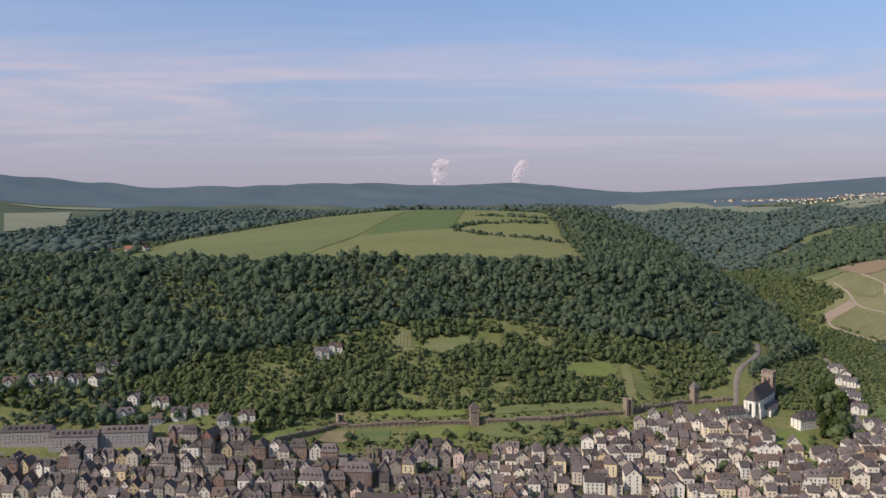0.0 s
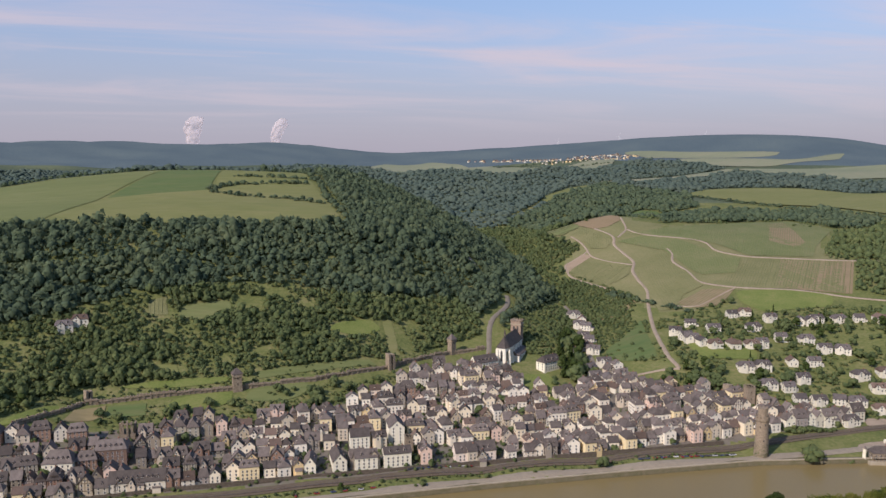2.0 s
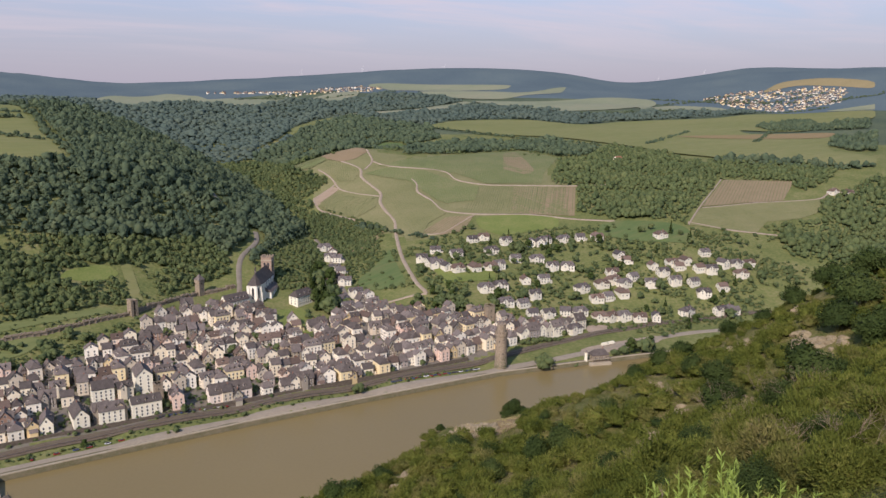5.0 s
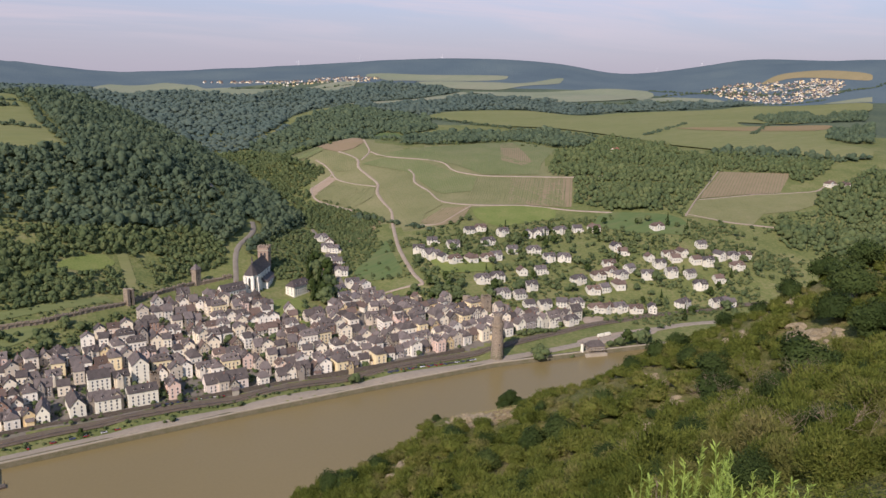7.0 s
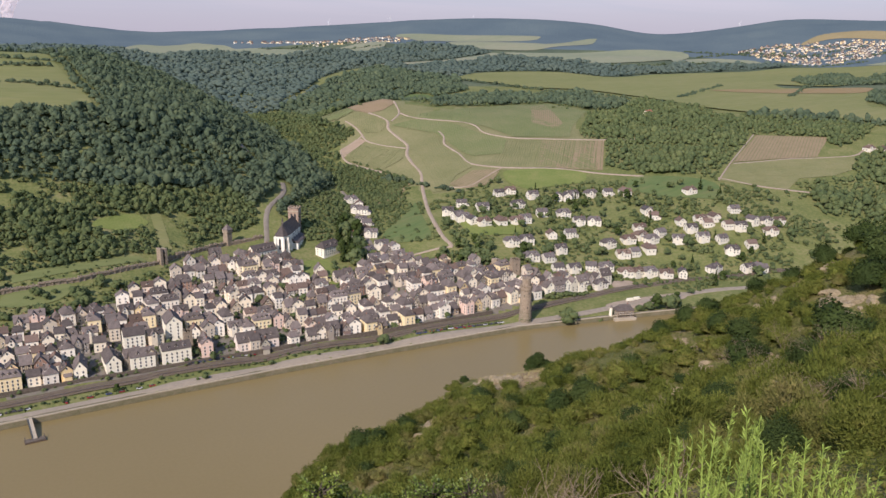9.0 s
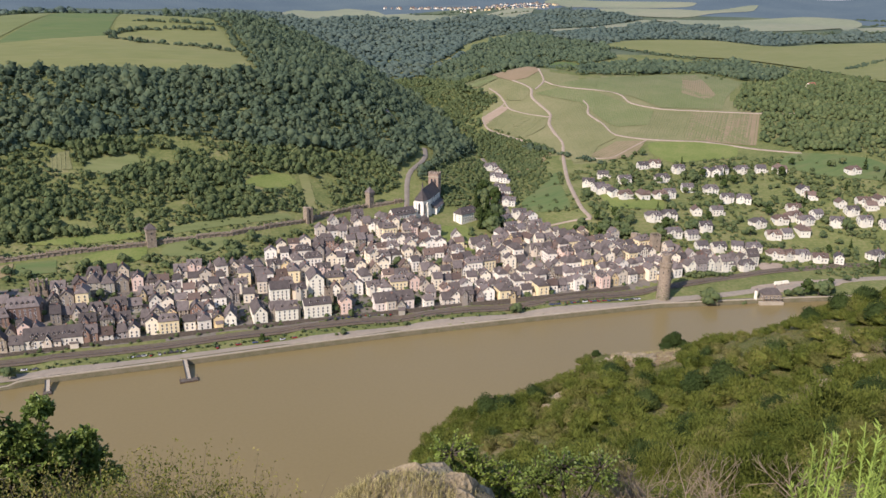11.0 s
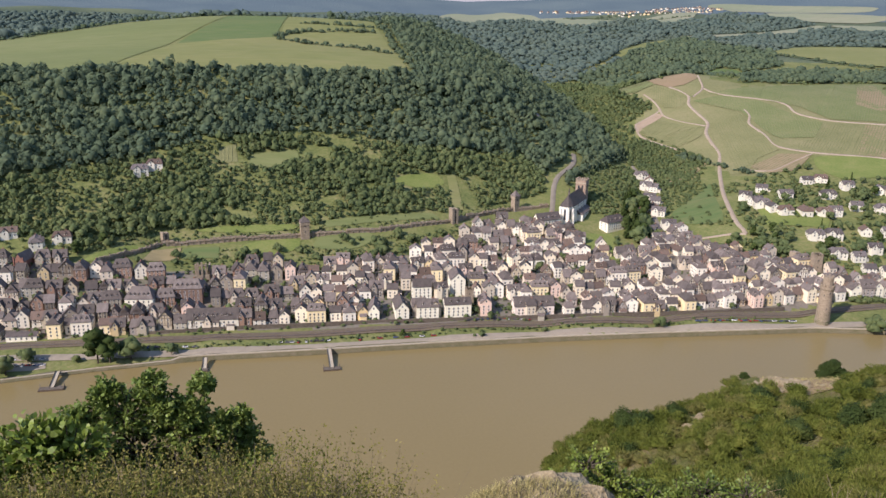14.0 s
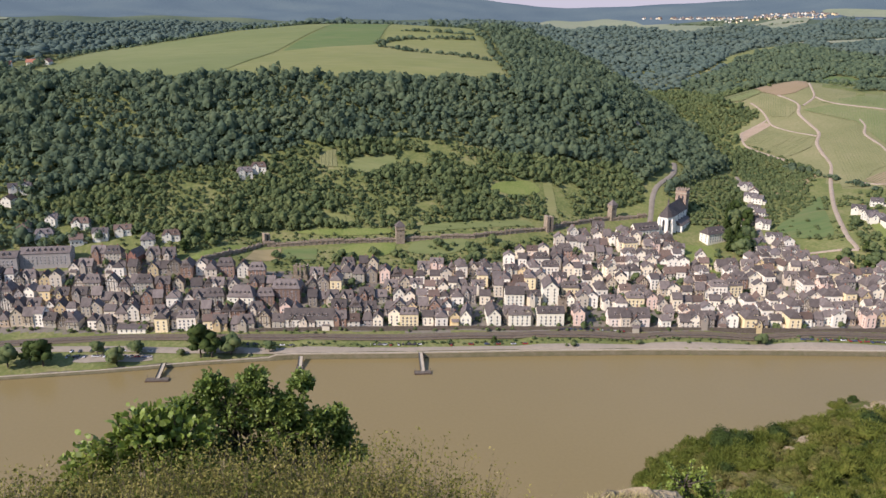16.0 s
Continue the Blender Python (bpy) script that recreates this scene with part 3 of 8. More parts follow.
def patch(name, outline, material, lift, label, category="field", cells=22, soft=1):
    """A field that lies on the ground within an outline of (x, y)."""
    p = rounded(outline, soft)
    bm = bmesh.new()
    bm.faces.new([bm.verts.new((x, y, 0)) for x, y in p])
    bmesh.ops.triangulate(bm, faces=bm.faces[:])
    lo, hi = p.min(0), p.max(0)
    for axis in (0, 1):
        normal = (1, 0, 0) if axis == 0 else (0, 1, 0)
        for k in range(1, cells):
            c = lo[axis] + (hi[axis] - lo[axis]) * k / cells
            bmesh.ops.bisect_plane(bm, geom=bm.verts[:] + bm.edges[:] + bm.faces[:], plane_co=(c, c, 0), plane_no=normal)
    xy = np.array([v.co[:2] for v in bm.verts])
    for v, z in zip(bm.verts, height(xy[:, 0], xy[:, 1]) + lift):
        v.co.z = z
    for f in bm.faces:
        f.normal_update()
        if f.normal.z < 0:
            f.normal_flip()
        f.smooth = True
    return tagged(part(name, bm, material), label, category, kind="structure")


FIELDS = {
    "field_west": ([(-440, 1080), (-195, 1059), (-53, 1600), (-445, 1400)], M_FIELD, "broad green field of young wheat on the plateau"),
    "field_crown": ([(-128, 1277), (14, 1320), (48, 1600), (-53, 1600)], M_FIELD2, "darker green strip of crop on the hilltop"),
    "field_south": ([(-195, 1059), (186, 1075), (14, 1320), (-128, 1277)], M_FIELD3, "pale green ripening field above the wood"),
    "field_meadow": ([(20, 1300), (186, 1075), (190, 1600), (48, 1600)], M_FIELD3, "pale meadow with hedges on the hilltop"),
    "field_plateau": ([(1196, 1813), (1350, 1942), (1502, 1954), (1648, 1918), (1681, 1731), (1861, 1770), (2072, 1730), (2252, 1675), (2455, 1714), (2560, 1656), (2902, 1515), (2555, 1330), (2344, 1331), (1989, 1217), (1927, 1274), (1910, 1365), (1807, 1257), (2022, 1145), (1826, 1045), (1577, 912), (1562, 804), (1436, 737), (1404, 799), (1371, 877), (1333, 946), (1312, 1090), (1355, 1234), (1361, 1477), (1263, 1573), (1252, 1651), (1235, 1726)], M_FIELD3, "wide pale green field on the plateau"),
    "field_valley_shoulder": ([(633, 1639), (737, 1798), (829, 1910), (917, 2036), (1039, 2187), (1167, 2275), (1096, 2156), (989, 2047), (910, 1958), (856, 1909), (772, 1814), (678, 1687)], M_FIELD3, "pale grass shoulder above the side valley"),
    "field_dell": ([(964, 1576), (1064, 1600), (1117, 1606), (1074, 1556), (977, 1526)], M_FIELD3, "pale strip of grass behind the vineyard hill"),
    "meadow_dell": ([(924, 1622), (980, 1667), (1003, 1628), (971, 1540), (900, 1440), (860, 1480)], M_FIELD2, "green scrubby meadow behind the vineyard hill"),
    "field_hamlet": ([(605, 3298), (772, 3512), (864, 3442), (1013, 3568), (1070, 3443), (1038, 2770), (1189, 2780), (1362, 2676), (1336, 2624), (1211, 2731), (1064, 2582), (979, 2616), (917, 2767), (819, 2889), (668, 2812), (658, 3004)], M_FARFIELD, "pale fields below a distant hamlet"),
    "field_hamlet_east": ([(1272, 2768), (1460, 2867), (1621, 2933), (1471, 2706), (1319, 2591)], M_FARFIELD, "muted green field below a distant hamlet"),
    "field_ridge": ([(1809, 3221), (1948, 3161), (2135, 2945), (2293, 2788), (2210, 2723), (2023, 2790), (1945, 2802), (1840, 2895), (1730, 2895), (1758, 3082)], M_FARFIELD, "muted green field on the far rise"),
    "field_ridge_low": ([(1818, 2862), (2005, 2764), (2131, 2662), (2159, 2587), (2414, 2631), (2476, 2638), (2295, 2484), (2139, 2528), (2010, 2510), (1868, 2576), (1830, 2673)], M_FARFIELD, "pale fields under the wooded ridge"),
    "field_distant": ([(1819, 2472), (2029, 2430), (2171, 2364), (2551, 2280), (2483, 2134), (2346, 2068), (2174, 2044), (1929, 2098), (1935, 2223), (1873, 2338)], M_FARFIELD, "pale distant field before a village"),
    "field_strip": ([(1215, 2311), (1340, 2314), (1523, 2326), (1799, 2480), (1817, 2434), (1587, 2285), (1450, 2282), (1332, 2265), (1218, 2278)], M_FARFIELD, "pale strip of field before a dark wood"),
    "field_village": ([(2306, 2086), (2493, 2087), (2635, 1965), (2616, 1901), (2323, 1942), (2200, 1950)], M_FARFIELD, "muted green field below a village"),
    "field_village_rise": ([(2921, 1999), (3086, 2011), (3202, 1909), (3282, 1726), (3216, 1689), (3151, 1806), (3068, 1947)], M_STUBBLE, "tan field above the distant village"),
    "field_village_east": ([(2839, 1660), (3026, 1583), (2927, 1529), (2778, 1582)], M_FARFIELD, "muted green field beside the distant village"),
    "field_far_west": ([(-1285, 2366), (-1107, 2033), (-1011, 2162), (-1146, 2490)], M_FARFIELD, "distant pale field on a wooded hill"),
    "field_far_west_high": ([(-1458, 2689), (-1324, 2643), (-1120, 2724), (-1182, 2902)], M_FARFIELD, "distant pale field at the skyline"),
    "meadow_below_wall": ([(-167, 714), (-136, 748), (-109, 754), (-125, 735), (-145, 714)], M_MEADOW, "bright terrace meadow below the town wall"),
    "plot_below_wall": ([(-117, 727), (-110, 748), (-85, 755), (-86, 735)], M_STUBBLE, "straw-coloured garden plot below the town wall"),
    "plot_garden": ([(-83, 735), (-83, 754), (-51, 754), (-51, 735)], M_FIELD2, "dark green garden plot below the town wall"),
    "meadow_garden": ([(-38, 735), (-28, 759), (25, 766), (23, 747), (-3, 736)], M_MEADOW, "bright green meadow below the town wall"),
    "meadow_above_wall": ([(-80, 779), (-55, 785), (23, 789), (22, 780), (-28, 774)], M_MEADOW, "bright meadow above the town wall"),
    "plot_terrace": ([(34, 746), (41, 768), (91, 774), (101, 762), (76, 742)], M_FIELD, "terraced green garden plot below the town wall"),
    "meadow_terrace": ([(50, 782), (170, 802), (165, 812), (50, 794)], M_FIELD, "bright meadow strip above the town wall"),
    "clearing_west": ([(-25, 880), (-22, 898), (29, 909), (31, 888), (1, 877)], M_FIELD, "sunlit grass clearing in the wood"),
    "clearing_east": ([(130, 863), (142, 876), (182, 887), (192, 869), (163, 853)], M_MEADOW, "bright green clearing among trees"),
    "clearing_lane": ([(195, 884), (207, 892), (201, 823), (190, 821)], M_FIELD3, "pale grass strip up the slope"),
    "clearing_low": ([(-52, 795), (-45, 810), (-26, 809), (-23, 793)], M_FIELD3, "small pale clearing above the town wall"),
    "vineyard_church": ([(309, 779), (351, 773), (348, 719), (328, 703), (301, 725)], M_MEADOW, "green terraced slope below the church"),
    "vineyard_terrace": ([(-54, 883), (-55, 905), (-37, 913), (-35, 884)], M_VINE, "small terraced vineyard plot in the wood"),
    "vineyard_knoll": ([(644, 1322), (690, 1330), (722, 1300), (709, 1266), (675, 1245), (647, 1245), (636, 1276)], M_KNOLL, "bare reddish brown plot on the vineyard knoll"),
    "vineyard_west": ([(560, 1290), (640, 1322), (634, 1274), (593, 1253), (569, 1262)], M_VINE2, "olive green vineyard plot on the knoll"),
    "vineyard_upper_west": ([(632, 1262), (649, 1237), (660, 1203), (640, 1175), (625, 1163), (607, 1179), (610, 1204), (598, 1242)], M_VINE, "olive vineyard plot beside the winding road"),
    "vineyard_steps": ([(546, 1150), (589, 1169), (594, 1151), (537, 1114)], M_SOIL, "pale bare earth plot above the valley"),
    "vineyard_low_west": ([(537, 1118), (589, 1147), (604, 1113), (622, 1077), (599, 1044), (580, 1037), (559, 1033), (545, 1079)], M_VINE, "olive vineyard plot above the side valley"),
    "vineyard_middle": ([(654, 1177), (705, 1181), (747, 1140), (759, 1067), (776, 1021), (726, 968), (684, 982), (681, 1001), (690, 1061), (697, 1106)], M_VINE2, "olive green vineyard between tracks"),
    "vineyard_low": ([(634, 1075), (696, 1103), (669, 1044), (675, 1006), (657, 943), (619, 931), (582, 894), (563, 900), (577, 949), (595, 1005)], M_VINE, "olive vineyard beside the steep road"),
    "vineyard_foot": ([(595, 911), (648, 931), (685, 913), (635, 872), (604, 880)], M_VINESOIL, "brown vineyard plot below the track"),
    "vineyard_upper": ([(691, 1195), (769, 1210), (897, 1235), (1062, 1266), (1056, 1144), (925, 1036), (875, 985), (794, 1029), (788, 1099), (752, 1148)], M_VINE2, "wide green vineyard below the plateau"),
    "vineyard_upper_strip": ([(880, 1090), (990, 1230), (1030, 1240), (925, 1060), (890, 1040)], M_VINESOIL, "brown strip in the upper vineyard"),
    "vineyard_band": ([(775, 1019), (894, 948), (800, 838), (765, 871), (689, 919), (668, 944), (726, 968)], M_VINE, "olive vineyard in upright rows"),
    "vineyard_bare": ([(820, 990), (908, 941), (804, 833), (735, 893)], M_VINESOIL, "brown striped vineyard plot with bare rows"),
    "vineyard_east": ([(1160, 848), (1228, 798), (1252, 777), (1142, 724), (1071, 744), (986, 755)], M_VINESOIL, "brown vineyard plot below the plateau"),
    "vineyard_east_low": ([(975, 749), (1089, 737), (1204, 697), (1139, 665), (1094, 664), (1032, 677), (975, 655), (944, 678), (904, 711)], M_VINE, "olive vineyard plot on the lower slope"),
    "meadow_valley_side": ([(430, 784), (437, 811), (491, 851), (530, 889), (514, 855), (481, 775), (468, 749)], M_FIELD2, "green meadow on the steep valley side"),
    "field_valley_side": ([(488, 935), (568, 967), (566, 957), (510, 914), (488, 904)], M_STUBBLE, "tan plot on the steep valley side"),
    "meadow_village": ([(681, 907), (736, 886), (782, 842), (751, 808), (711, 820), (665, 823), (660, 867)], M_MEADOW, "bright green meadow above the hillside houses"),
    "meadow_village_east": ([(820, 790), (900, 715), (860, 660), (800, 700), (770, 760)], M_FIELD2, "green meadow beside the hillside houses"),
    "meadow_village_west": ([(520, 790), (590, 740), (560, 705), (500, 720)], M_MEADOW, "bright green meadow below the white houses"),
}
for _name, (_corners, _m, _label) in FIELDS.items():
    patch(_name, _corners, _m, 2.5 if _corners[0][1] > 1700 or _corners[0][0] > 1500 else 0.6, _label, soft=0 if len(_corners) == 4 or "vineyard" in _name else 2)
patch("field_red_soil", [(1611, 1342), (1803, 1238), (2022, 1145), (1842, 1069), (1695, 1162), (1628, 1254)], M_REDSOIL, 3.2, "reddish bare strip in the plateau field", soft=2)

ROAD_RIVER = [(-1200, 475), (-700, 540), (-260, 596), (-189, 593), (-102, 586), (-50, 586), (34, 581), (120, 579), (211, 575), (305, 568), (440, 554), (517, 545), (578, 541), (667, 534), (800, 495), (930, 448), (1400, 190)]
TRACKS = {
    "road_hill": ([(470, 710), (475, 736), (494, 784), (521, 844), (560, 921), (592, 977), (602, 1025), (614, 1062), (635, 1083), (638, 1121), (642, 1157), (643, 1177), (662, 1192), (658, 1215), (649, 1247)], 5.1),
    "road_summit": ([(662, 1192), (695, 1217), (707, 1252), (719, 1284)], 3.9),
    "road_vineyard_top": ([(695, 1217), (699, 1190), (736, 1159), (757, 1146), (780, 1116), (762, 1067), (788, 1022), (911, 944), (971, 916)], 3.9),
    "road_vineyard_middle": ([(705, 1110), (700, 1081), (680, 1062), (675, 1006), (658, 952), (688, 917), (756, 873), (800, 815), (829, 778)], 4.3),
    "road_vineyard_west": ([(625, 1078), (603, 1113), (591, 1151), (601, 1177), (606, 1216), (601, 1239)], 3.5),
    "road_vineyard_edge": ([(601, 1177), (586, 1160), (547, 1153), (531, 1098), (541, 1070), (554, 1024)], 3.5),
    "road_vineyard_foot": ([(686, 915), (604, 880), (588, 904)], 2.7),
    "road_east": ([(979, 750), (1089, 737), (1204, 697), (1270, 718)], 3.5),
    "road_east_edge": ([(1158, 852), (903, 712)], 2.7),
    "road_east_low": ([(911, 719), (944, 678), (1004, 639)], 3.5),
    "lane_bridge": ([(470, 710), (457, 719), (436, 732), (411, 750)], 3.5),
}
ROADS = {
    "road_flank": ([(380, 971), (376, 950), (358, 926), (342, 909), (328, 893), (321, 879), (312, 850), (298, 816)], 6.4),
    "road_flank_upper": ([(364, 1078), (365, 1034)], 6.0),
    "road_flank_top": ([(396, 1352), (402, 1318)], 6.0),
    "street_valley": ([(473, 990), (466, 933), (431, 857), (414, 795), (404, 750), (362, 642)], 6.0),
}
ribbon("road_river", ROAD_RIVER, 10, M_ROAD, 0.5, "pale riverside road along the embankment", step=12)
ribbon("railway", RAILWAY, 11.5, M_BALLAST, 0.6, "double railway line on dark ballast", "railway", step=12)
for _name, (_line, _w) in TRACKS.items():
    ribbon(_name, _line, _w, M_TRACK, 1.0, "pale gravel vineyard track on the hillside")
for _name, (_line, _w) in ROADS.items():
    ribbon(_name, _line, _w, M_LANE, 0.9, "narrow asphalt road in the side valley")


def bank_wall():
    """The stone embankment with its pale coping."""
    line = np.array(spread([(x, y, 0) for x, y in BANK[1:]], 6))[:, :2]
    for name, prof, m, label in (("embankment", ((0.0, -1.5), (0.2, 0.6), (1.4, 3.7), (6.0, 3.8)), M_BANKSIDE, "weathered grassy stone river embankment"), ("coping", ((1.3, 3.5), (1.3, 4.4), (2.4, 4.4), (2.4, 3.5)), M_COPING, "pale coping along the embankment")):
        n = len(prof)
        v = np.array([(x, y + o, z * (0.55 if x < -75 and z > 1 else 1)) for x, y in line for o, z in prof])
        i = (np.arange(len(line) - 1)[:, None] * n + np.arange(n - 1)).ravel()
        tagged(new(name, mesh_of(name, v, np.c_[i, i + n, i + n + 1, i + 1][:, ::-1], m)), label, "embankment", kind="structure")


patch("gravel_lot", [(536, 541), (549, 552), (600, 547), (648, 541), (640, 528), (612, 527), (577, 530), (548, 535)], M_TRACK, 0.42, "pale gravel lot between the road and the river", "gravel lot", 8)
patch("yard", [(590, 590), (617, 583), (604, 571), (583, 577)], M_TRACK, 0.4, "pale gravel yard beside the railway", "yard", 8)
patch("parking_lot", [(-222, 572), (-164, 574), (-166, 585), (-222, 584)], M_ROAD, 0.35, "asphalt parking lot between lawns by the river", "parking lot", 8)
bank_wall()


def rails():
    """Four steel rails on sleepers."""
    line = np.array(spread([(x, y, 0) for x, y in RAILWAY[1:-1]], 6))[:, :2]
    for _ in range(4):
        line[1:-1] = (line[:-2] + 2 * line[1:-1] + line[2:]) / 4
    z = height(line[:, 0], line[:, 1])
    for off in (-3.6, -2.1, 1.6, 3.1):
        prof = ((-0.12, 0.5), (-0.12, 0.95), (0.12, 0.95), (0.12, 0.5))
        v = np.array([(x, y + off + o, h + dz) for (x, y), h in zip(line, z) for o, dz in prof])
        i = (np.arange(len(line) - 1)[:, None] * 4 + np.arange(3)).ravel()
        tagged(new("rail", mesh_of("rail", v, np.c_[i, i + 4, i + 5, i + 1][:, ::-1], M_STEEL)), "worn steel railway rail", "rail", kind="structure")


rails()


def terrace_wall():
    """The long retaining wall below the first row of houses."""
    line = np.array(spread([(-198, 637, 0), (-137, 622, 0), (-94, 614, 0), (-30, 614, 0), (82, 608, 0), (127, 604, 0), (270, 592, 0), (366, 583, 0), (430, 580, 0)], 4))[:, :2]
    prof = ((-0.4, 6.5), (-0.2, 11.6), (0.6, 11.6), (0.6, 9.0))
    v = np.array([(x, y + o, z + 0.15 * math.sin(x * 0.7)) for x, y in line for o, z in prof])
    i = (np.arange(len(line) - 1)[:, None] * 4 + np.arange(3)).ravel()
    tagged(new("retaining_wall", mesh_of("retaining_wall", v, np.c_[i, i + 4, i + 5, i + 1][:, ::-1], M_WALLSTONE)), "long brown stone retaining wall below the town", "wall", kind="structure")


terrace_wall()


# ---- woods ----
def ico(subdiv):
    bm = bmesh.new()
    bmesh.ops.create_icosphere(bm, subdivisions=subdiv, radius=1)
    v = np.array([p.co[:] for p in bm.verts])
    f = np.array([[p.index for p in q.verts] for q in bm.faces])
    bm.free()
    return v, f


def crown_shape(rng, subdiv, clumps, rough, size, core=0.72):
    """A lumpy crown about 1 m in radius on z = 0, with loose sprays of leaves round it."""
    v, f = ico(subdiv)
    f = f[v[f].mean(1)[:, 2] > -0.5]
    bumps = rng.normal(size=(9, 3))
    bumps /= np.linalg.norm(bumps, axis=1)[:, None]
    r = core + rough * np.max(np.clip(v @ bumps.T, 0, 1) ** 4 * rng.uniform(0.5, 1.0, 9), axis=1) + rng.normal(size=len(v)) * 0.08
    v = v * r[:, None] * (1, 1, 0.95)
    v[:, 2] = np.where(v[:, 2] < 0, v[:, 2] * 0.7, v[:, 2]) + 0.75
    c = rng.normal(size=(clumps, 3))
    c /= np.linalg.norm(c, axis=1)[:, None]
    c[:, 2] = np.abs(c[:, 2]) * 1.2 - 0.35
    rad = core + rough * np.max(np.clip(c @ bumps.T, 0, 1) ** 4, axis=1)
    cen = c * rad[:, None] * rng.uniform(0.8, 1.0 + 0.42 * (0.8 - core) + 0.1, (clumps, 1)) + (0, 0, 0.75)
    t1 = rng.normal(size=(clumps, 3))
    t1 = np.cross(t1, c)
    t1 /= np.linalg.norm(t1, axis=1)[:, None]
    t2 = np.cross(c, t1) + rng.normal(size=(clumps, 3)) * 0.25 + c * 0.3
    t2 /= np.linalg.norm(t2, axis=1)[:, None]
    s = size * rng.uniform(0.6, 1.3, (clumps, 1))
    tri = np.stack([cen - t1 * s, cen + t1 * s, cen + t2 * s * 1.3], 1).reshape(-1, 3)
    fi = np.arange(clumps * 3).reshape(-1, 3) + len(v)
    return np.r_[v, tri], np.r_[f, fi]


def scatter(name, shapes, x, y, z, radius, tall, material, label, category, seed):
    """One mesh of many plants: each a turned and sized copy of one of the shapes."""
    rng = np.random.default_rng(seed)
    vs, fs, base = [], [], 0
    pick = rng.integers(0, len(shapes), len(x))
    turn = rng.uniform(0, 2 * np.pi, len(x))
    for k, (v, f) in enumerate(shapes):
        ids = np.nonzero(pick == k)[0]
        if not len(ids):
            continue
        c, s = np.cos(turn[ids])[:, None], np.sin(turn[ids])[:, None]
        px = (v[:, 0] * c - v[:, 1] * s) * radius[ids, None] + x[ids, None]
        py = (v[:, 0] * s + v[:, 1] * c) * radius[ids, None] + y[ids, None]
        pz = v[None, :, 2] * tall[ids, None] + z[ids, None]
        vs.append(np.stack([px, py, pz], -1).reshape(-1, 3))
        fs.append((f[None] + (np.arange(len(ids)) * len(v))[:, None, None]).reshape(-1, 3) + base)
        base += len(ids) * len(v)
    return tagged(new(name, mesh_of(name, np.concatenate(vs), np.concatenate(fs), material, True)), label, category, kind="stuff")


def jittered(x0, y0, x1, y1, step, rng):
    x, y = np.meshgrid(np.arange(x0, x1, step), np.arange(y0, y1, step))
    x, y = x.ravel(), y.ravel()
    return x + rng.uniform(-0.45, 0.45, x.size) * step, y + rng.uniform(-0.45, 0.45, x.size) * step


CLEARINGS = [(52, 901, 26, 16), (-1, 893, 18, 12), (146, 862, 20, 14), (190, 872, 34, 13), (226, 882, 14, 12), (161, 808, 30, 8), (-30, 800, 18, 8), (-41, 887, 12, 16), (82, 921, 18, 8), (-118, 866, 14, 9), (-186, 839, 16, 8), (211, 850, 12, 24), (30, 930, 10, 6), (110, 905, 14, 7), (60, 826, 22, 7), (100, 850, 12, 8), (-360, 800, 30, 12), (-280, 762, 26, 10)]
WOOD_LOWER = [(-330, 790), (-240, 760), (-190, 752), (-120, 778), (30, 784), (183, 812), (265, 855), (330, 870), (300, 940), (160, 925), (60, 935), (-60, 920), (-140, 880), (-240, 850)]
WOOD_HILL = [(-720, 800), (-420, 815), (-330, 790), (-240, 850), (-140, 880), (-60, 920), (60, 935), (160, 925), (300, 940), (330, 870), (420, 960), (470, 1010), (496, 1170), (505, 1350), (470, 1560), (300, 1570), (215, 1570), (208, 1250), (200, 1075), (0, 1062), (-220, 1050), (-330, 1062), (-420, 1075), (-520, 1130), (-720, 1140)]
WOOD_EAST_BANK = [(470, 1010), (520, 1050), (528, 1110), (545, 1165), (598, 1190), (570, 1260), (555, 1300), (640, 1335), (620, 1600), (525, 1560), (505, 1350), (496, 1170)]
WOOD_DELL = [(620, 1600), (650, 1340), (725, 1325), (900, 1420), (940, 1560), (1110, 1620), (1200, 1800), (1215, 2260), (1160, 2230), (1000, 2060), (860, 1900), (690, 1690)]
WOOD_STRIP = [(760, 1240), (850, 1330), (967, 1521), (1085, 1561), (1110, 1442), (1215, 1450), (1296, 1405), (1231, 1206), (1120, 1149), (1074, 1163), (1071, 1278), (903, 1250)]
WOOD_PLATEAU_EDGE = [(887, 978), (1030, 1115), (1094, 1107), (1309, 1257), (1284, 1066), (1256, 964), (1329, 968), (1305, 926), (1348, 873), (1377, 825), (1389, 779), (1290, 740), (1219, 735), (1215, 773), (1175, 853), (986, 760), (903, 712), (883, 745), (834, 783), (819, 845), (910, 936)]
WOOD_RIGHT = [(1009, 643), (1054, 665), (1108, 646), (1192, 689), (1251, 697), (1379, 706), (1420, 600), (1300, 420), (1067, 500), (1003, 547), (956, 598)]
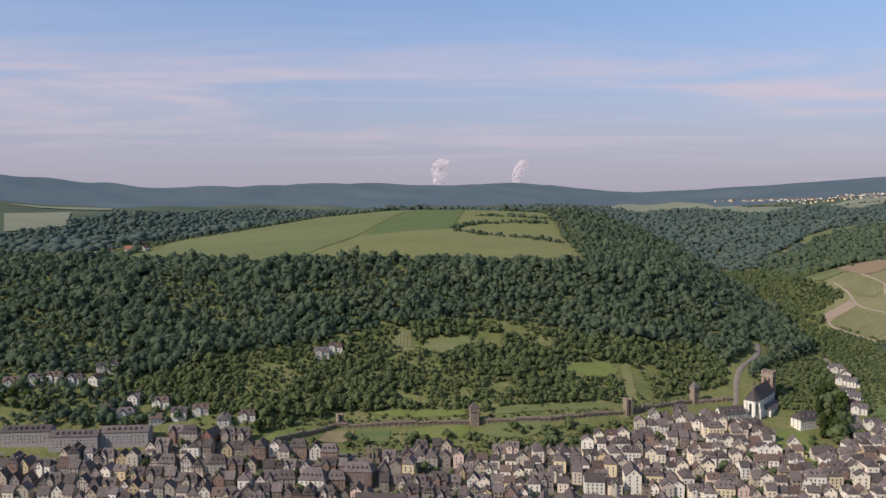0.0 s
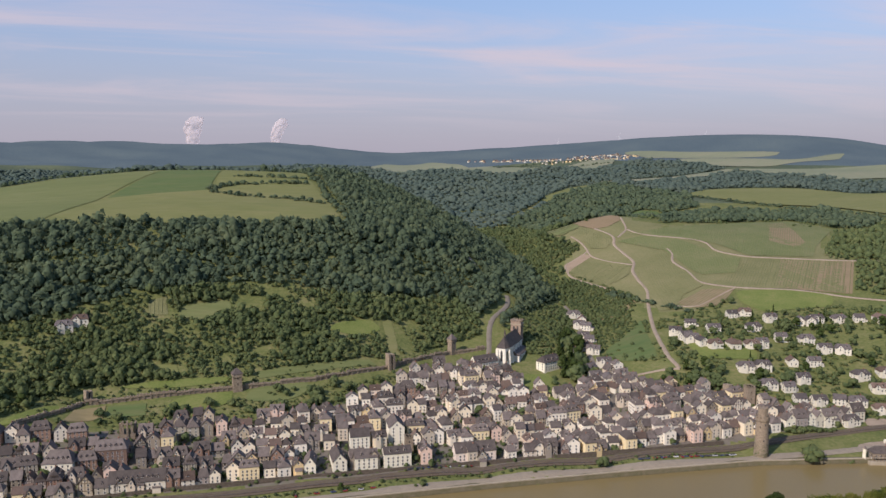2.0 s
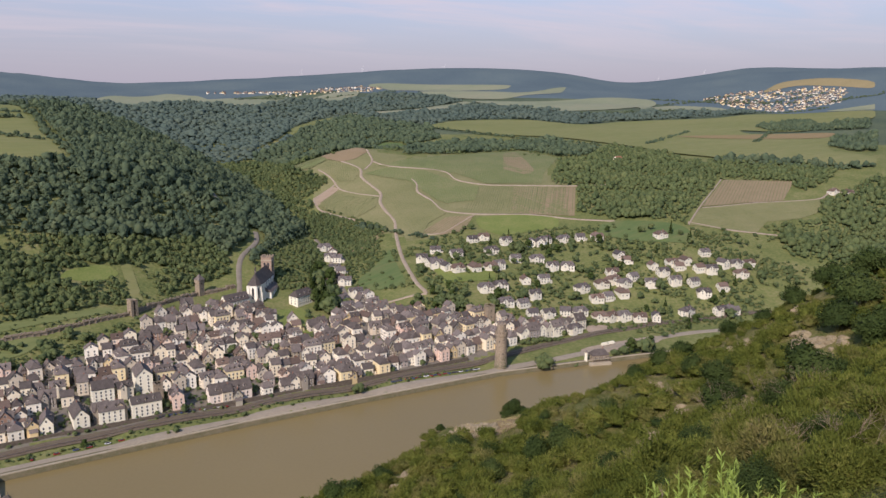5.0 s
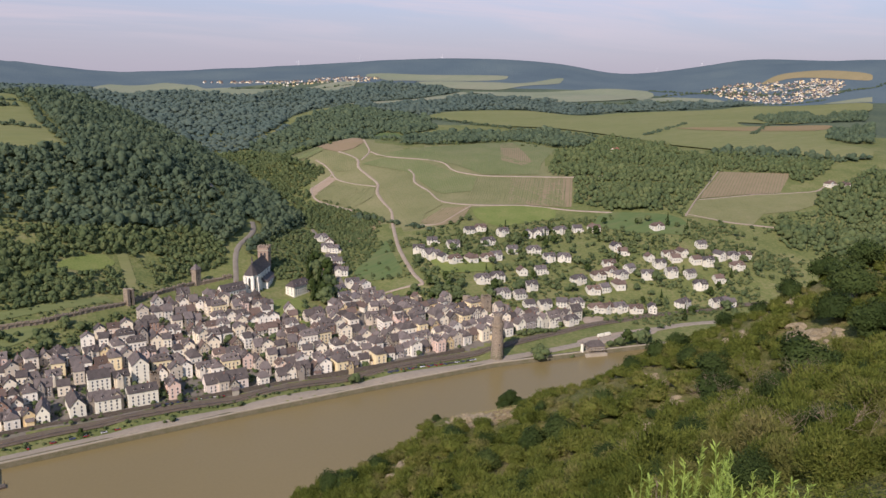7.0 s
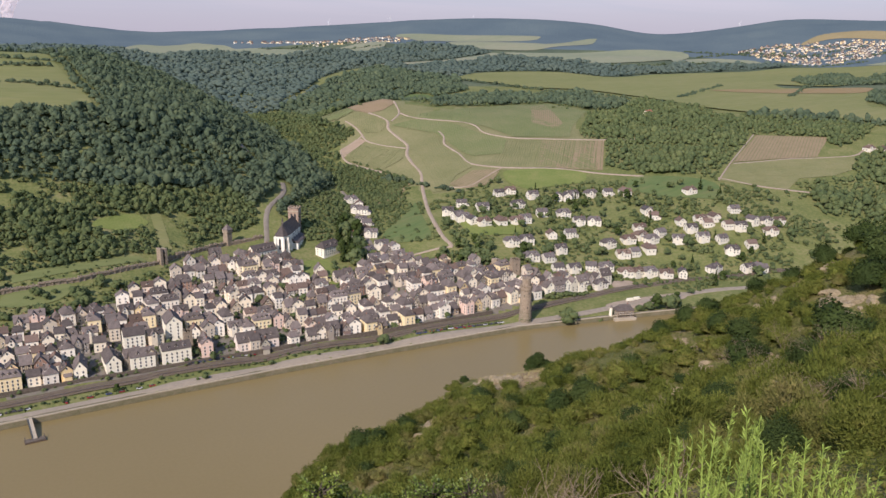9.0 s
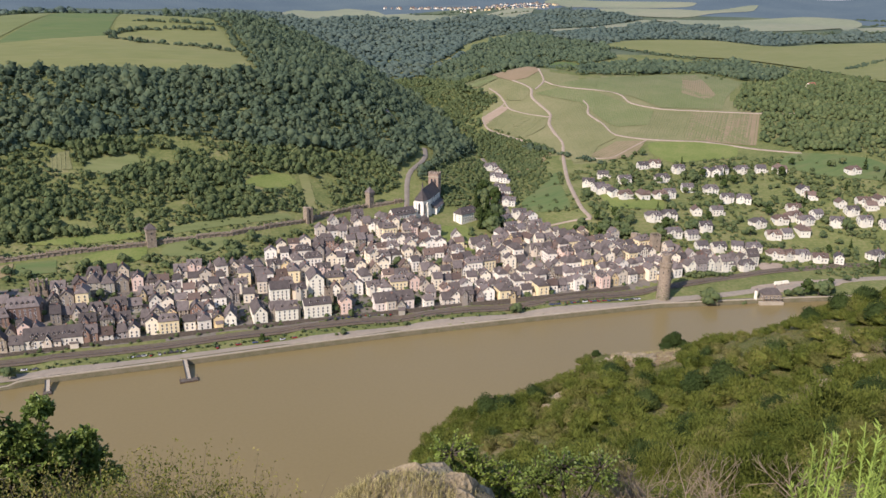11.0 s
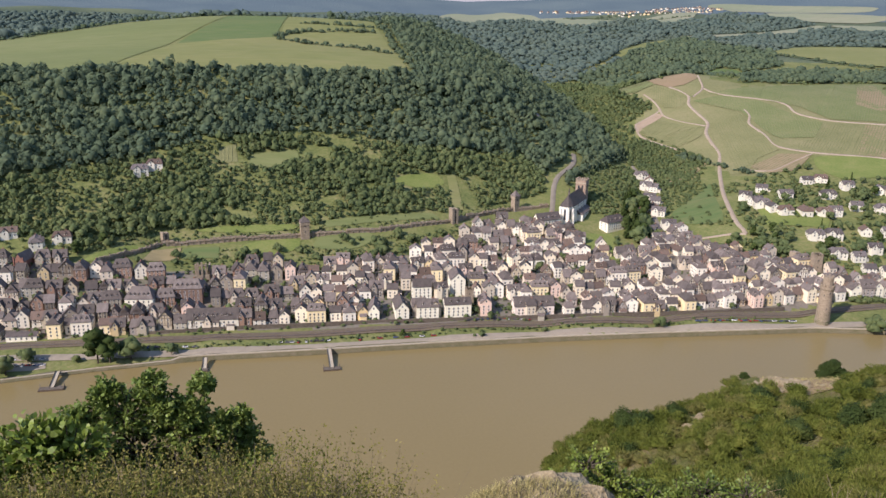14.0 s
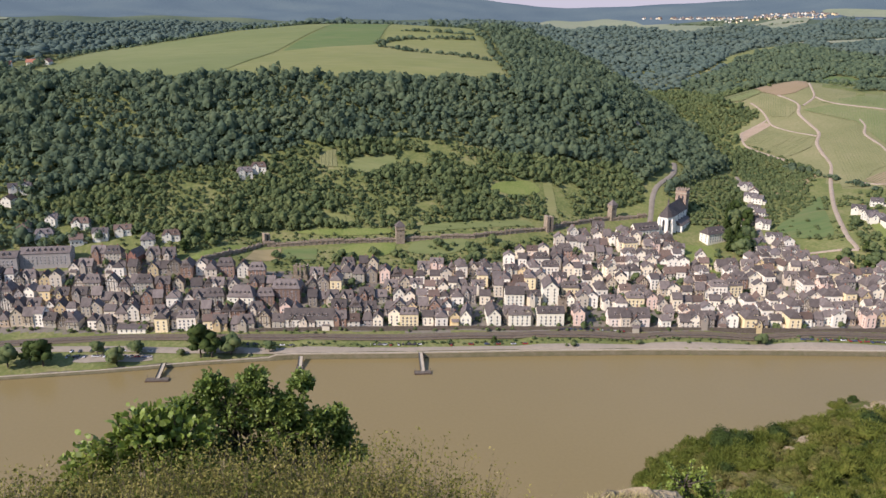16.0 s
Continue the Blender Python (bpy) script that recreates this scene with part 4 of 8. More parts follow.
WOODS_FAR = [
    [(470, 1560), (525, 1560), (620, 1600), (690, 1690), (860, 1900), (1000, 2060), (1160, 2230), (1215, 2290), (1400, 2330), (1520, 2340), (1800, 2480), (1830, 2670), (1730, 2890), (1500, 2700), (1360, 2660), (1200, 2740), (1030, 2790), (820, 2890), (650, 3000), (600, 3250), (-100, 3100), (-700, 2950), (-1000, 2550), (-1100, 1900), (-1300, 1900), (-1600, 2300), (-1500, 1500), (-900, 1300), (-700, 1140), (-500, 1150), (-480, 1450), (-240, 1650), (215, 1620)],
    [(1235, 1800), (1350, 1960), (1502, 1970), (1648, 1935), (1690, 1760), (1861, 1790), (2040, 1760), (2254, 1720), (2540, 1740), (2661, 1837), (2373, 1861), (2181, 1945), (2040, 1910), (1930, 2090), (1935, 2223), (1830, 2340), (1800, 2440), (1590, 2270), (1450, 2265), (1300, 2240), (1215, 2250)],
]
rng = np.random.default_rng(4)
SHAPES_WOOD = [crown_shape(rng, 1, 26, 0.65, 0.33, 0.53) for i in range(14)]
SHAPES_FAR = [crown_shape(rng, 1, 5, 0.45, 0.36, 0.7) for i in range(8)]


def wood(name, polys, step, radius, label, seed, shapes, clear=True, material=M_FOREST, gaps=0.15, near_homes=0, tall=1.0):
    rng = np.random.default_rng(seed)
    xs, ys = [], []
    for poly in polys:
        px, py = zip(*poly)
        x, y = jittered(min(px), min(py), max(px), max(py), step, rng)
        keep = inside(poly, x, y)
        xs.append(x[keep]), ys.append(y[keep])
    x, y = np.concatenate(xs), np.concatenate(ys)
    keep = np.ones(len(x), bool)
    if clear:
        for cx, cy, rx, ry in CLEARINGS:
            keep &= ((x - cx) / rx / 0.8) ** 2 + ((y - cy) / ry / 0.85) ** 2 > 1
        for line, w in [*TRACKS.values(), *ROADS.values()]:
            keep &= gap_to(line, x, y) > w * 0.5 + radius * (1.3 if w == 6.4 else 0.7)
        for cs, _, _ in FIELDS.values():
            keep &= ~inside(cs, x, y)
    if near_homes:
        for s in SPOTS + VILLA_SPOTS:
            keep &= np.hypot(x - s[0], y - s[1] + 2) > near_homes
    x, y = x[keep], y[keep]
    swell = 0.5 + 0.25 * (np.sin(x / 31 + 2.1 * np.sin(y / 47)) + np.sin(y / 23 + 1.9 * np.sin(x / 53)))
    thin = rng.random(len(x)) < gaps * (1 - swell)
    x, y, swell = x[~thin], y[~thin], swell[~thin]
    r = radius * (0.6 + 0.5 * swell) * rng.choice((0.55, 0.8, 1.0, 1.0, 1.35), len(x)) * rng.uniform(0.85, 1.2, len(x))
    return scatter(name, shapes, x, y, height(x, y) + r * 0.15, r, r * tall * rng.uniform(0.7, 1.4, len(x)), material, label, "woodland", seed)


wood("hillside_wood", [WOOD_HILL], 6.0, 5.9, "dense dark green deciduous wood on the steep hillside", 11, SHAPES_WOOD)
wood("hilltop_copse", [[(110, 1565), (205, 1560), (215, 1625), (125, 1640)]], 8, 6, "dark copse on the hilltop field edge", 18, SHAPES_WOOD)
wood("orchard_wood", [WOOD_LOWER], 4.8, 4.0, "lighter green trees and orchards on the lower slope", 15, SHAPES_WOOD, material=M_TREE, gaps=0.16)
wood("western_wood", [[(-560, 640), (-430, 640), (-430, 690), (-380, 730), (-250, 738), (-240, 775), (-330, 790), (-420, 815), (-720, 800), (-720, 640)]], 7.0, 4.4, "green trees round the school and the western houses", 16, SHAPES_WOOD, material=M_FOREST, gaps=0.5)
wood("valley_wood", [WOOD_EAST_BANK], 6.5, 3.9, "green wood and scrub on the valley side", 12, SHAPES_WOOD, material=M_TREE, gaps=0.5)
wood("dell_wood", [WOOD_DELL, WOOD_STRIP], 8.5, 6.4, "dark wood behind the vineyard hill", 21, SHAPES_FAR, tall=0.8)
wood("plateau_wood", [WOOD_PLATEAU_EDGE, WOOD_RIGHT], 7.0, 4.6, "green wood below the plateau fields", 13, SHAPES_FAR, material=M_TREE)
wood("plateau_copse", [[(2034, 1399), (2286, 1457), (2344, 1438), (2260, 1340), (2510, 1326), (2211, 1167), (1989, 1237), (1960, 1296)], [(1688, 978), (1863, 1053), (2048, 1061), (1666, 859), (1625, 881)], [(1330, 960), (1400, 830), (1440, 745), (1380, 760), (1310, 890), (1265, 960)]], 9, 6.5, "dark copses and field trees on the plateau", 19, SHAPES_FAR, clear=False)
wood("distant_wood", WOODS_FAR, 13.5, 9.4, "distant dark wooded hills and side valleys, haze put into the leaf colour", 14, SHAPES_FAR, material=M_FARWOOD, tall=0.6)


# ---- houses ----
def gable_roof(bm, w, d, z, rise, over=0.5, thick=0.25, hip=0.0):
    """A pitched roof of real thickness over a plan w along x and d along y, its ridge along x."""
    x, y = w / 2 + over, d / 2 + over
    drop = rise * over / (d / 2)
    for dz, flip in ((thick, False), (0.0, True)):
        e = [bm.verts.new(p) for p in ((-x, -y, z - drop + dz), (x, -y, z - drop + dz), (x, y, z - drop + dz), (-x, y, z - drop + dz), (-x + hip, 0, z + rise + dz), (x - hip, 0, z + rise + dz))]
        fs = [(e[0], e[1], e[5], e[4]), (e[2], e[3], e[4], e[5])]
        if hip:
            fs += [(e[1], e[2], e[5]), (e[3], e[0], e[4])]
        for f in fs:
            bm.faces.new(f[::-1] if flip else f)
        if not flip:
            top = e
    rim = [(0, 1), (1, 2), (2, 3), (3, 0)] if hip else [(0, 1), (1, 5), (5, 2), (2, 3), (3, 4), (4, 0)]
    for a, b in rim:
        bm.faces.new((top[b], top[a], e[a], e[b]))


def house_walls(bm, w, d, z, rise, hip, base):
    x, y = w / 2, d / 2
    v = [bm.verts.new(p) for p in ((-x, -y, base), (x, -y, base), (x, y, base), (-x, y, base), (-x, -y, z), (x, -y, z), (x, y, z), (-x, y, z))]
    for f in ((0, 1, 5, 4), (2, 3, 7, 6)):
        bm.faces.new([v[i] for i in f])
    if hip:
        for f in ((1, 2, 6, 5), (3, 0, 4, 7)):
            bm.faces.new([v[i] for i in f])
    else:
        r0, r1 = bm.verts.new((-x, 0, z + rise)), bm.verts.new((x, 0, z + rise))
        bm.faces.new((v[1], v[2], v[6], r1, v[5]))
        bm.faces.new((v[3], v[0], v[4], r0, v[7]))


def window_mesh():
    bm = bmesh.new()
    block(bm, -0.7, -0.04, -0.95, 0.7, 0.1, 0.95)
    for f in bm.faces:
        f.material_index = 0
    n = len(bm.faces)
    block(bm, -0.58, -0.06, -0.83, 0.58, 0.02, 0.83)
    bm.faces.ensure_lookup_table()
    for f in bm.faces[n:]:
        f.material_index = 1
    me = bpy.data.meshes.new("window")
    bm.to_mesh(me)
    bm.free()
    me.materials.append(M_FRAME)
    me.materials.append(M_WINDOW)
    return me


WINDOW = window_mesh()


def add_window(parent, x, y, z, turn):
    ob = new("window", WINDOW)
    ob.parent = parent
    ob.matrix_basis = pose(x, y, z, 0, 0, turn)


def timbers(home, w, d, eaves, rise):
    """Half-timbering on the two gables and on the upper floor of the street front."""
    for side in (-1, 1):
        bm = bmesh.new()
        x = side * (w / 2 + 0.06)
        for z in (3.0, eaves, eaves + rise * 0.45):
            half = d / 2 if z <= eaves else d / 2 * 0.5
            block(bm, x - 0.08, -half, z - 0.2, x + 0.08, half, z + 0.2)
        for k in (-0.42, -0.2, 0.0, 0.2, 0.42):
            top = eaves + rise * (1 - abs(k) * 2) * 0.92
            block(bm, x - 0.07, k * d - 0.17, 3.0, x + 0.07, k * d + 0.17, top)
        part("timber_frame", bm, M_TIMBER, home, "dark half-timbering")
    bm = bmesh.new()
    y = -d / 2 - 0.06
    for z in (3.0, eaves - 0.2):
        block(bm, -w / 2, y - 0.08, z - 0.2, w / 2, y + 0.08, z + 0.2)
    for k in range(7):
        x = -w / 2 + 0.25 + k * (w - 0.5) / 6
        block(bm, x - 0.17, y - 0.07, 3.0, x + 0.17, y + 0.07, eaves)
    part("timber_frame", bm, M_TIMBER, home, "dark half-timbering")


def house(w, d, eaves, rise, hip=0.0, dormers=0, plaster=None, roof=None, timbered=False, cross=False, annex=False):
    """A house with its ridge along x and its street front towards -y; it stands at the origin."""
    home = new("house")
    bm = bmesh.new()
    house_walls(bm, w, d, eaves, rise, hip, -7)
    part("wall", bm, plaster or M_PALE, home)
    bm = bmesh.new()
    gable_roof(bm, w, d, eaves, rise, hip=hip)
    part("roof", bm, roof or M_SLATE, home)
    bm = bmesh.new()
    block(bm, -0.4, -0.35, eaves + rise * 0.5, 0.4, 0.35, eaves + rise + 1.0)
    block(bm, -0.5, -0.45, eaves + rise + 1.0, 0.5, 0.45, eaves + rise + 1.2)
    ch = part("chimney", bm, M_BRICK, home)
    ch.location = (w * 0.22, 0.3, 0)
    floors = max(1, int(eaves / 2.8))
    cols = max(2, int(w / 3.7))
    for f in range(floors):
        for c in range(cols):
            add_window(home, (c + 0.5) / cols * w * 0.88 - w * 0.44, -d / 2, 1.7 + 2.8 * f, 0)
        for c in range(2):
            add_window(home, -w / 2, (c - 0.5) * d * 0.45, 1.7 + 2.8 * f, -90)
            add_window(home, w / 2, (c - 0.5) * d * 0.45, 1.7 + 2.8 * f, 90)
    if not hip:
        add_window(home, -w / 2, 0, eaves + rise * 0.35, -90)
        add_window(home, w / 2, 0, eaves + rise * 0.35, 90)
    if cross:
        x0 = -w * 0.18
        bm = bmesh.new()
        house_walls(bm, d * 0.5 + 1.2, w * 0.42, eaves, rise * 0.85, 0, -4)
        wg = part("gable_wing", bm, plaster or M_PALE, home)
        wg.matrix_basis = pose(x0, -d * 0.25 - 0.6, 0, 0, 0, 90)
        bm = bmesh.new()
        gable_roof(bm, d * 0.5 + 1.2, w * 0.42, eaves, rise * 0.85, 0.35, 0.2)
        part("wing_roof", bm, roof or M_SLATE, wg)
        add_window(home, x0, -d / 2 - 1.2, eaves + rise * 0.3, 0)
        add_window(home, x0, -d / 2 - 1.2, eaves - 1.4, 0)
    if annex:
        bm = bmesh.new()
        block(bm, w / 2 - 0.05, -d * 0.3, -4, w / 2 + 3.4, d * 0.35, eaves * 0.5)
        ax = part("annex", bm, plaster or M_PALE, home)
        bm = bmesh.new()
        v = [bm.verts.new(p) for p in ((w / 2, -d * 0.34, eaves * 0.5 + 1.6), (w / 2 + 3.8, -d * 0.34, eaves * 0.5), (w / 2 + 3.8, d * 0.39, eaves * 0.5), (w / 2, d * 0.39, eaves * 0.5 + 1.6), (w / 2, -d * 0.34, eaves * 0.5 - 0.1), (w / 2, d * 0.39, eaves * 0.5 - 0.1))]
        for q in ((0, 1, 2, 3), (0, 4, 1), (3, 2, 5)):
            bm.faces.new([v[i] for i in q])
        part("annex_roof", bm, roof or M_SLATE, ax)
    if timbered:
        timbers(home, w, d, eaves, rise)
    for k in range(dormers):
        x = (k + 0.5) / dormers * w * 0.8 - w * 0.4
        y = -d / 2 * 0.72
        z = eaves + rise * 0.22
        bm = bmesh.new()
        block(bm, x - 0.9, y, z - 0.6, x + 0.9, y + d * 0.28, z + 1.5)
        dm = part("dormer", bm, plaster or M_PALE, home)
        bm = bmesh.new()
        v = [bm.verts.new(p) for p in ((x - 1.2, y - 0.3, z + 1.4), (x + 1.2, y - 0.3, z + 1.4), (x, y - 0.3, z + 2.6), (x - 1.2, y + d * 0.36, z + 1.4), (x + 1.2, y + d * 0.36, z + 1.4), (x, y + d * 0.36, z + 2.6))]
        for q in ((0, 1, 2), (5, 4, 3), (0, 2, 5, 3), (2, 1, 4, 5), (1, 0, 3, 4)):
            bm.faces.new([v[i] for i in q])
        part("dormer_roof", bm, roof or M_SLATE, dm)
        ob = new("window", WINDOW)
        ob.parent = dm
        ob.matrix_basis = pose(x, y, z + 0.55, 0, 0, 0)
    return home


KINDS = [(9, 9, 6.0, 4.6, 0, 0), (11, 9, 6.2, 4.8, 0, 2), (8, 10, 8.6, 5.0, 0, 0), (13, 10, 6.2, 5.0, 2.5, 2), (10, 8, 5.8, 4.4, 0, 1), (7.5, 11, 8.4, 4.4, 0, 0), (15, 10, 8.8, 5.0, 3, 3), (9, 8, 5.6, 4.8, 0, 0), (12, 9, 8.6, 4.6, 0, 2), (8, 8, 5.8, 4.4, 2.0, 0)]
PROTOS = {}
for _style, _coats, _label, _cat in (("old", COATS_OLD, "narrow old plastered town house with a grey slate roof", "town houses"), ("timber", COATS_OLD, "half-timbered town house with a steep slate roof", "town houses"), ("new", COATS_NEW, "pale plastered town house with a dark slate roof", "town houses"), ("villa", COATS_VILLA, "white detached house with a dark roof among gardens", "hillside houses")):
    for _i in range(20):
        _k = KINDS[_i % 10]
        _w, _d, _e, _u = _k[:4]
        _roof = M_SLATE if _i % 7 else M_ROOFBROWN
        if _style == "villa":
            _w, _d, _e, _u = _w * 1.25, _d * 1.12, 5.0 + (_i % 3) * 0.7, _u * 0.78
            _roof = M_ROOFBROWN if _i % 3 == 0 else M_ROOFGREY
        elif _style == "new":
            _e, _u = _e * 1.05 + 1.6, _u * 0.84
        else:
            _e, _u = _e + 0.2, _u * 1.15
        _h = house(_w, _d, _e, _u, hip=_k[4], dormers=_k[5], plaster=_coats[(_i * 7 + 3) % len(_coats)], timbered=_style == "timber", roof=_roof, cross=_i % 10 in (1, 3, 8), annex=_i % 10 in (0, 4, 7))
        PROTOS[_style, _i] = tagged(_h, _label, "house", _cat)

TAKEN = [(516, 592, 16), (539, 590, 14), (560, 592, 14), (580, 592, 16), (-190, 624, 13), (316, 815, 30), (450, 555, 14), (496, 633, 9), (437, 671, 8), (345, 850, 12), (-209, 716, 14), (-63, 703, 12), (190, 617, 19), (225, 617, 17), (150, 622, 20), (120, 640, 17), (330, 760, 20), (80, 628, 12), (100, 630, 12), (-45, 634, 14), (-72, 664, 14), (-108, 655, 13), (155, 650, 16), (286, 796, 14), (358, 787, 18), (160, 628, 8)]


def place_houses():
    rng = random.Random(7)
    spots = []
    front = [(-430, 634), (-200, 621), (-50, 618), (200, 602), (400, 585), (470, 584), (640, 588)]
    pts = spread([(x, y, 0) for x, y in front], 1.0)
    row = 0
    off = 6.0
    while off < 260:
        s = rng.uniform(0, 6)
        while s < len(pts) - 2:
            p, q = pts[int(s)], pts[min(len(pts) - 1, int(s) + 5)]
            ang = math.atan2(q[1] - p[1], q[0] - p[0])
            kind = rng.randrange(20)
            w, d = KINDS[kind % 10][:2]
            turn = rng.random() < 0.55
            if turn:
                w, d = d, w
            s += w / 2 + rng.uniform(0.1, 1.6) + (5 if rng.random() < 0.08 else 0)
            x = p[0] - math.sin(ang) * off + (s - int(s)) + rng.uniform(-1, 1)
            y = p[1] + math.cos(ang) * off + rng.uniform(-2.2, 2.2) + 4 * math.sin(x / 60 + off / 40)
            s += w / 2
            if not inside(TOWN, [x], [y])[0] or any((x - a) ** 2 + (y - b) ** 2 < c * c for a, b, c in TAKEN):
                continue
            if gap_to(ROADS["street_valley"][0], np.array([x]), np.array([y]))[0] < 8:
                continue
            if off > 60 and rng.random() < 0.12:
                continue
            spots.append((x, y, math.degrees(ang) + (rng.choice((90, -90)) if turn else 0) + rng.gauss(0, 4), kind))
        off += rng.uniform(16, 20.5)
        row += 1
    return spots


SPOTS = place_houses()
VILLAS = [(519, 762), (532, 740), (587, 733), (686, 773), (742, 688), (756, 629), (782, 638), (800, 632), (800, 611), (812, 603), (703, 661), (696, 635), (769, 578), (524, 803), (521, 777), (557, 823), (522, 748), (565, 789), (554, 737), (575, 733), (638, 829), (619, 829), (650, 798), (612, 779), (620, 742), (645, 731), (676, 778), (697, 775), (721, 766), (743, 758), (763, 747), (647, 705), (665, 698), (592, 690), (614, 683), (554, 688), (534, 689), (536, 656), (553, 648), (578, 658), (550, 628), (567, 622), (588, 618), (601, 610), (617, 595), (630, 592), (644, 587), (659, 577), (677, 569), (642, 625), (657, 623), (679, 622), (642, 649), (672, 647), (691, 648), (740, 674), (716, 640), (724, 619), (757, 646), (754, 609), (773, 597), (782, 627), (830, 698), (840, 607), (856, 601), (876, 596), (844, 583), (798, 575), (722, 564), (759, 547), (770, 540), (841, 636), (1243, 702), (1257, 686), (473, 637), (461, 645)]
VALLEY_HOUSES = [(462, 941), (448, 897), (454, 890), (436, 862), (425, 830), (425, 814), (403, 814), (419, 778), (421, 763), (397, 769), (394, 750), (373, 720), (463, 919), (438, 851), (403, 739), (393, 707)]
VILLAS_LOW = [(492, 609), (508, 603), (530, 598), (551, 591), (570, 586), (474, 590), (295, 782), (-118, 872), (-340, 820), (-349, 800), (-299, 773), (-272, 769), (-206, 744), (-186, 752), (-270, 744), (-132, 862), (-406, 796), (-391, 801), (-368, 798), (-347, 817), (-428, 791), (-250, 752), (-232, 760), (-320, 760), (-300, 750)]
VILLA_SPOTS = []
_r = random.Random(3)
for _x, _y in VILLAS + VILLAS_LOW + VALLEY_HOUSES:
    VILLA_SPOTS.append((_x, _y, _r.gauss(-22 if _x > 400 else 5, 10) + _r.choice((0, 0, 0, 90)), _r.choice((0, 1, 4, 8, 3, 1, 3)) + _r.choice((0, 10))))


def style_of(x, r):
    if x < 30:
        return "timber" if r < 0.4 else "old" if r < 0.88 else "new"
    return "timber" if r < 0.10 else "old" if r < 0.30 else "new"


def joined_houses(name, spots, label, plain=False):
    """Houses further back, whole, in one mesh."""
    vs, fs, mats, index, base = [], [], [], [], 0
    for style, kind, m in spots:
        for o in PROTOS[style, kind].children_recursive:
            if o.type != "MESH" or (plain and o.data is WINDOW):
                continue
            w = m @ (o.parent.matrix_basis if o.parent.parent else Matrix()) @ o.matrix_basis
            me = o.data
            co = np.empty(len(me.vertices) * 3, np.float32)
            me.vertices.foreach_get("co", co)
            vs.append(co.reshape(-1, 3) @ np.array(w.to_3x3()).T + np.array(w.translation))
            for p in me.polygons:
                fs.append([i + base for i in p.vertices])
                mt = me.materials[p.material_index]
                if mt not in mats:
                    mats.append(mt)
                index.append(mats.index(mt))
            base += len(me.vertices)
    me = bpy.data.meshes.new(name)
    me.from_pydata(np.concatenate(vs).tolist(), [], fs)
    for mt in mats:
        me.materials.append(mt)
    me.polygons.foreach_set("material_index", index)
    tagged(new(name, me), label, "houses", kind="stuff")


def light_house(proto):
    """The same house with three parts: walls with their windows, roofs, chimney."""
    home = new("house")
    groups = {"wall": [], "roof": [], "chimney": []}
    for o in proto.children_recursive:
        kind = "roof" if "roof" in o.name else "chimney" if "chimney" in o.name else "wall"
        groups[kind].append(o)
    for kind, obs in groups.items():
        vs, fs, mats, index, base = [], [], [], [], 0
        for o in obs:
            m = (o.parent.matrix_basis if o.parent.parent else Matrix()) @ o.matrix_basis
            vs += [(m @ v.co)[:] for v in o.data.vertices]
            for p in o.data.polygons:
                fs.append([i + base for i in p.vertices])
                mt = o.data.materials[p.material_index]
                if mt not in mats:
                    mats.append(mt)
                index.append(mats.index(mt))
            base += len(o.data.vertices)
        me = bpy.data.meshes.new(kind)
        me.from_pydata(vs, [], fs)
        for mt in mats:
            me.materials.append(mt)
        me.polygons.foreach_set("material_index", index)
        part(kind, me, None, home)
    return tagged(home, proto["label"], "house", "town houses")


_r = random.Random(5)
SPOTS.sort(key=lambda s: math.hypot(s[0], s[1]))
LIGHT, BACK = {}, []
for _i, (_x, _y, _a, _k) in enumerate(SPOTS):
    _m = pose(_x, _y, hz(_x, _y), 0, 0, _a)
    _s = style_of(_x, _r.random())
    if _i < 56:
        copy_thing(PROTOS[_s, _k], _m)
    elif _i < 176:
        if (_s, _k) not in LIGHT:
            LIGHT[_s, _k] = light_house(PROTOS[_s, _k])
        copy_thing(LIGHT[_s, _k], _m)
    else:
        BACK.append((_s, _k, _m))
joined_houses("upper_town", BACK, "crowd of plastered and half-timbered houses with slate roofs")
for _x, _y, _a, _k in VILLA_SPOTS:
    copy_thing(PROTOS["villa", _k], pose(_x, _y, hz(_x, _y), 0, 0, _a))


def far_village(name, poly, count, seed, label):
    rng = random.Random(seed)
    xs, ys = zip(*poly)
    spots = []
    while len(spots) < count:
        x, y = rng.uniform(min(xs), max(xs)), rng.uniform(min(ys), max(ys))
        if inside(poly, [x], [y])[0]:
            spots.append((rng.choice(("villa", "old", "old", "new")), rng.choice((0, 4, 7)), pose(x, y, hz(x, y), 0, 0, rng.uniform(0, 180)) @ Matrix.Diagonal((0.8, 0.8, 0.6, 1))))
    joined_houses(name, spots, label, True)


far_village("distant_village", [(2700, 2110), (2835, 2100), (2932, 2015), (3054, 1945), (3160, 1760), (2978, 1690), (2848, 1770), (2730, 1880), (2690, 1970)], 470, 21, "distant village of white houses on the plateau")
far_village("distant_hamlet", [(1153, 3480), (1270, 3330), (1363, 3080), (1588, 3120), (1766, 3200), (1795, 3030), (1693, 2915), (1473, 2885), (1286, 2890), (1205, 3290), (1150, 3410)], 190, 22, "distant hamlet of pale houses on the ridge")
for _h in (*PROTOS.values(), *LIGHT.values()):
    for _o in (*_h.children_recursive, _h):
        bpy.data.objects.remove(_o)


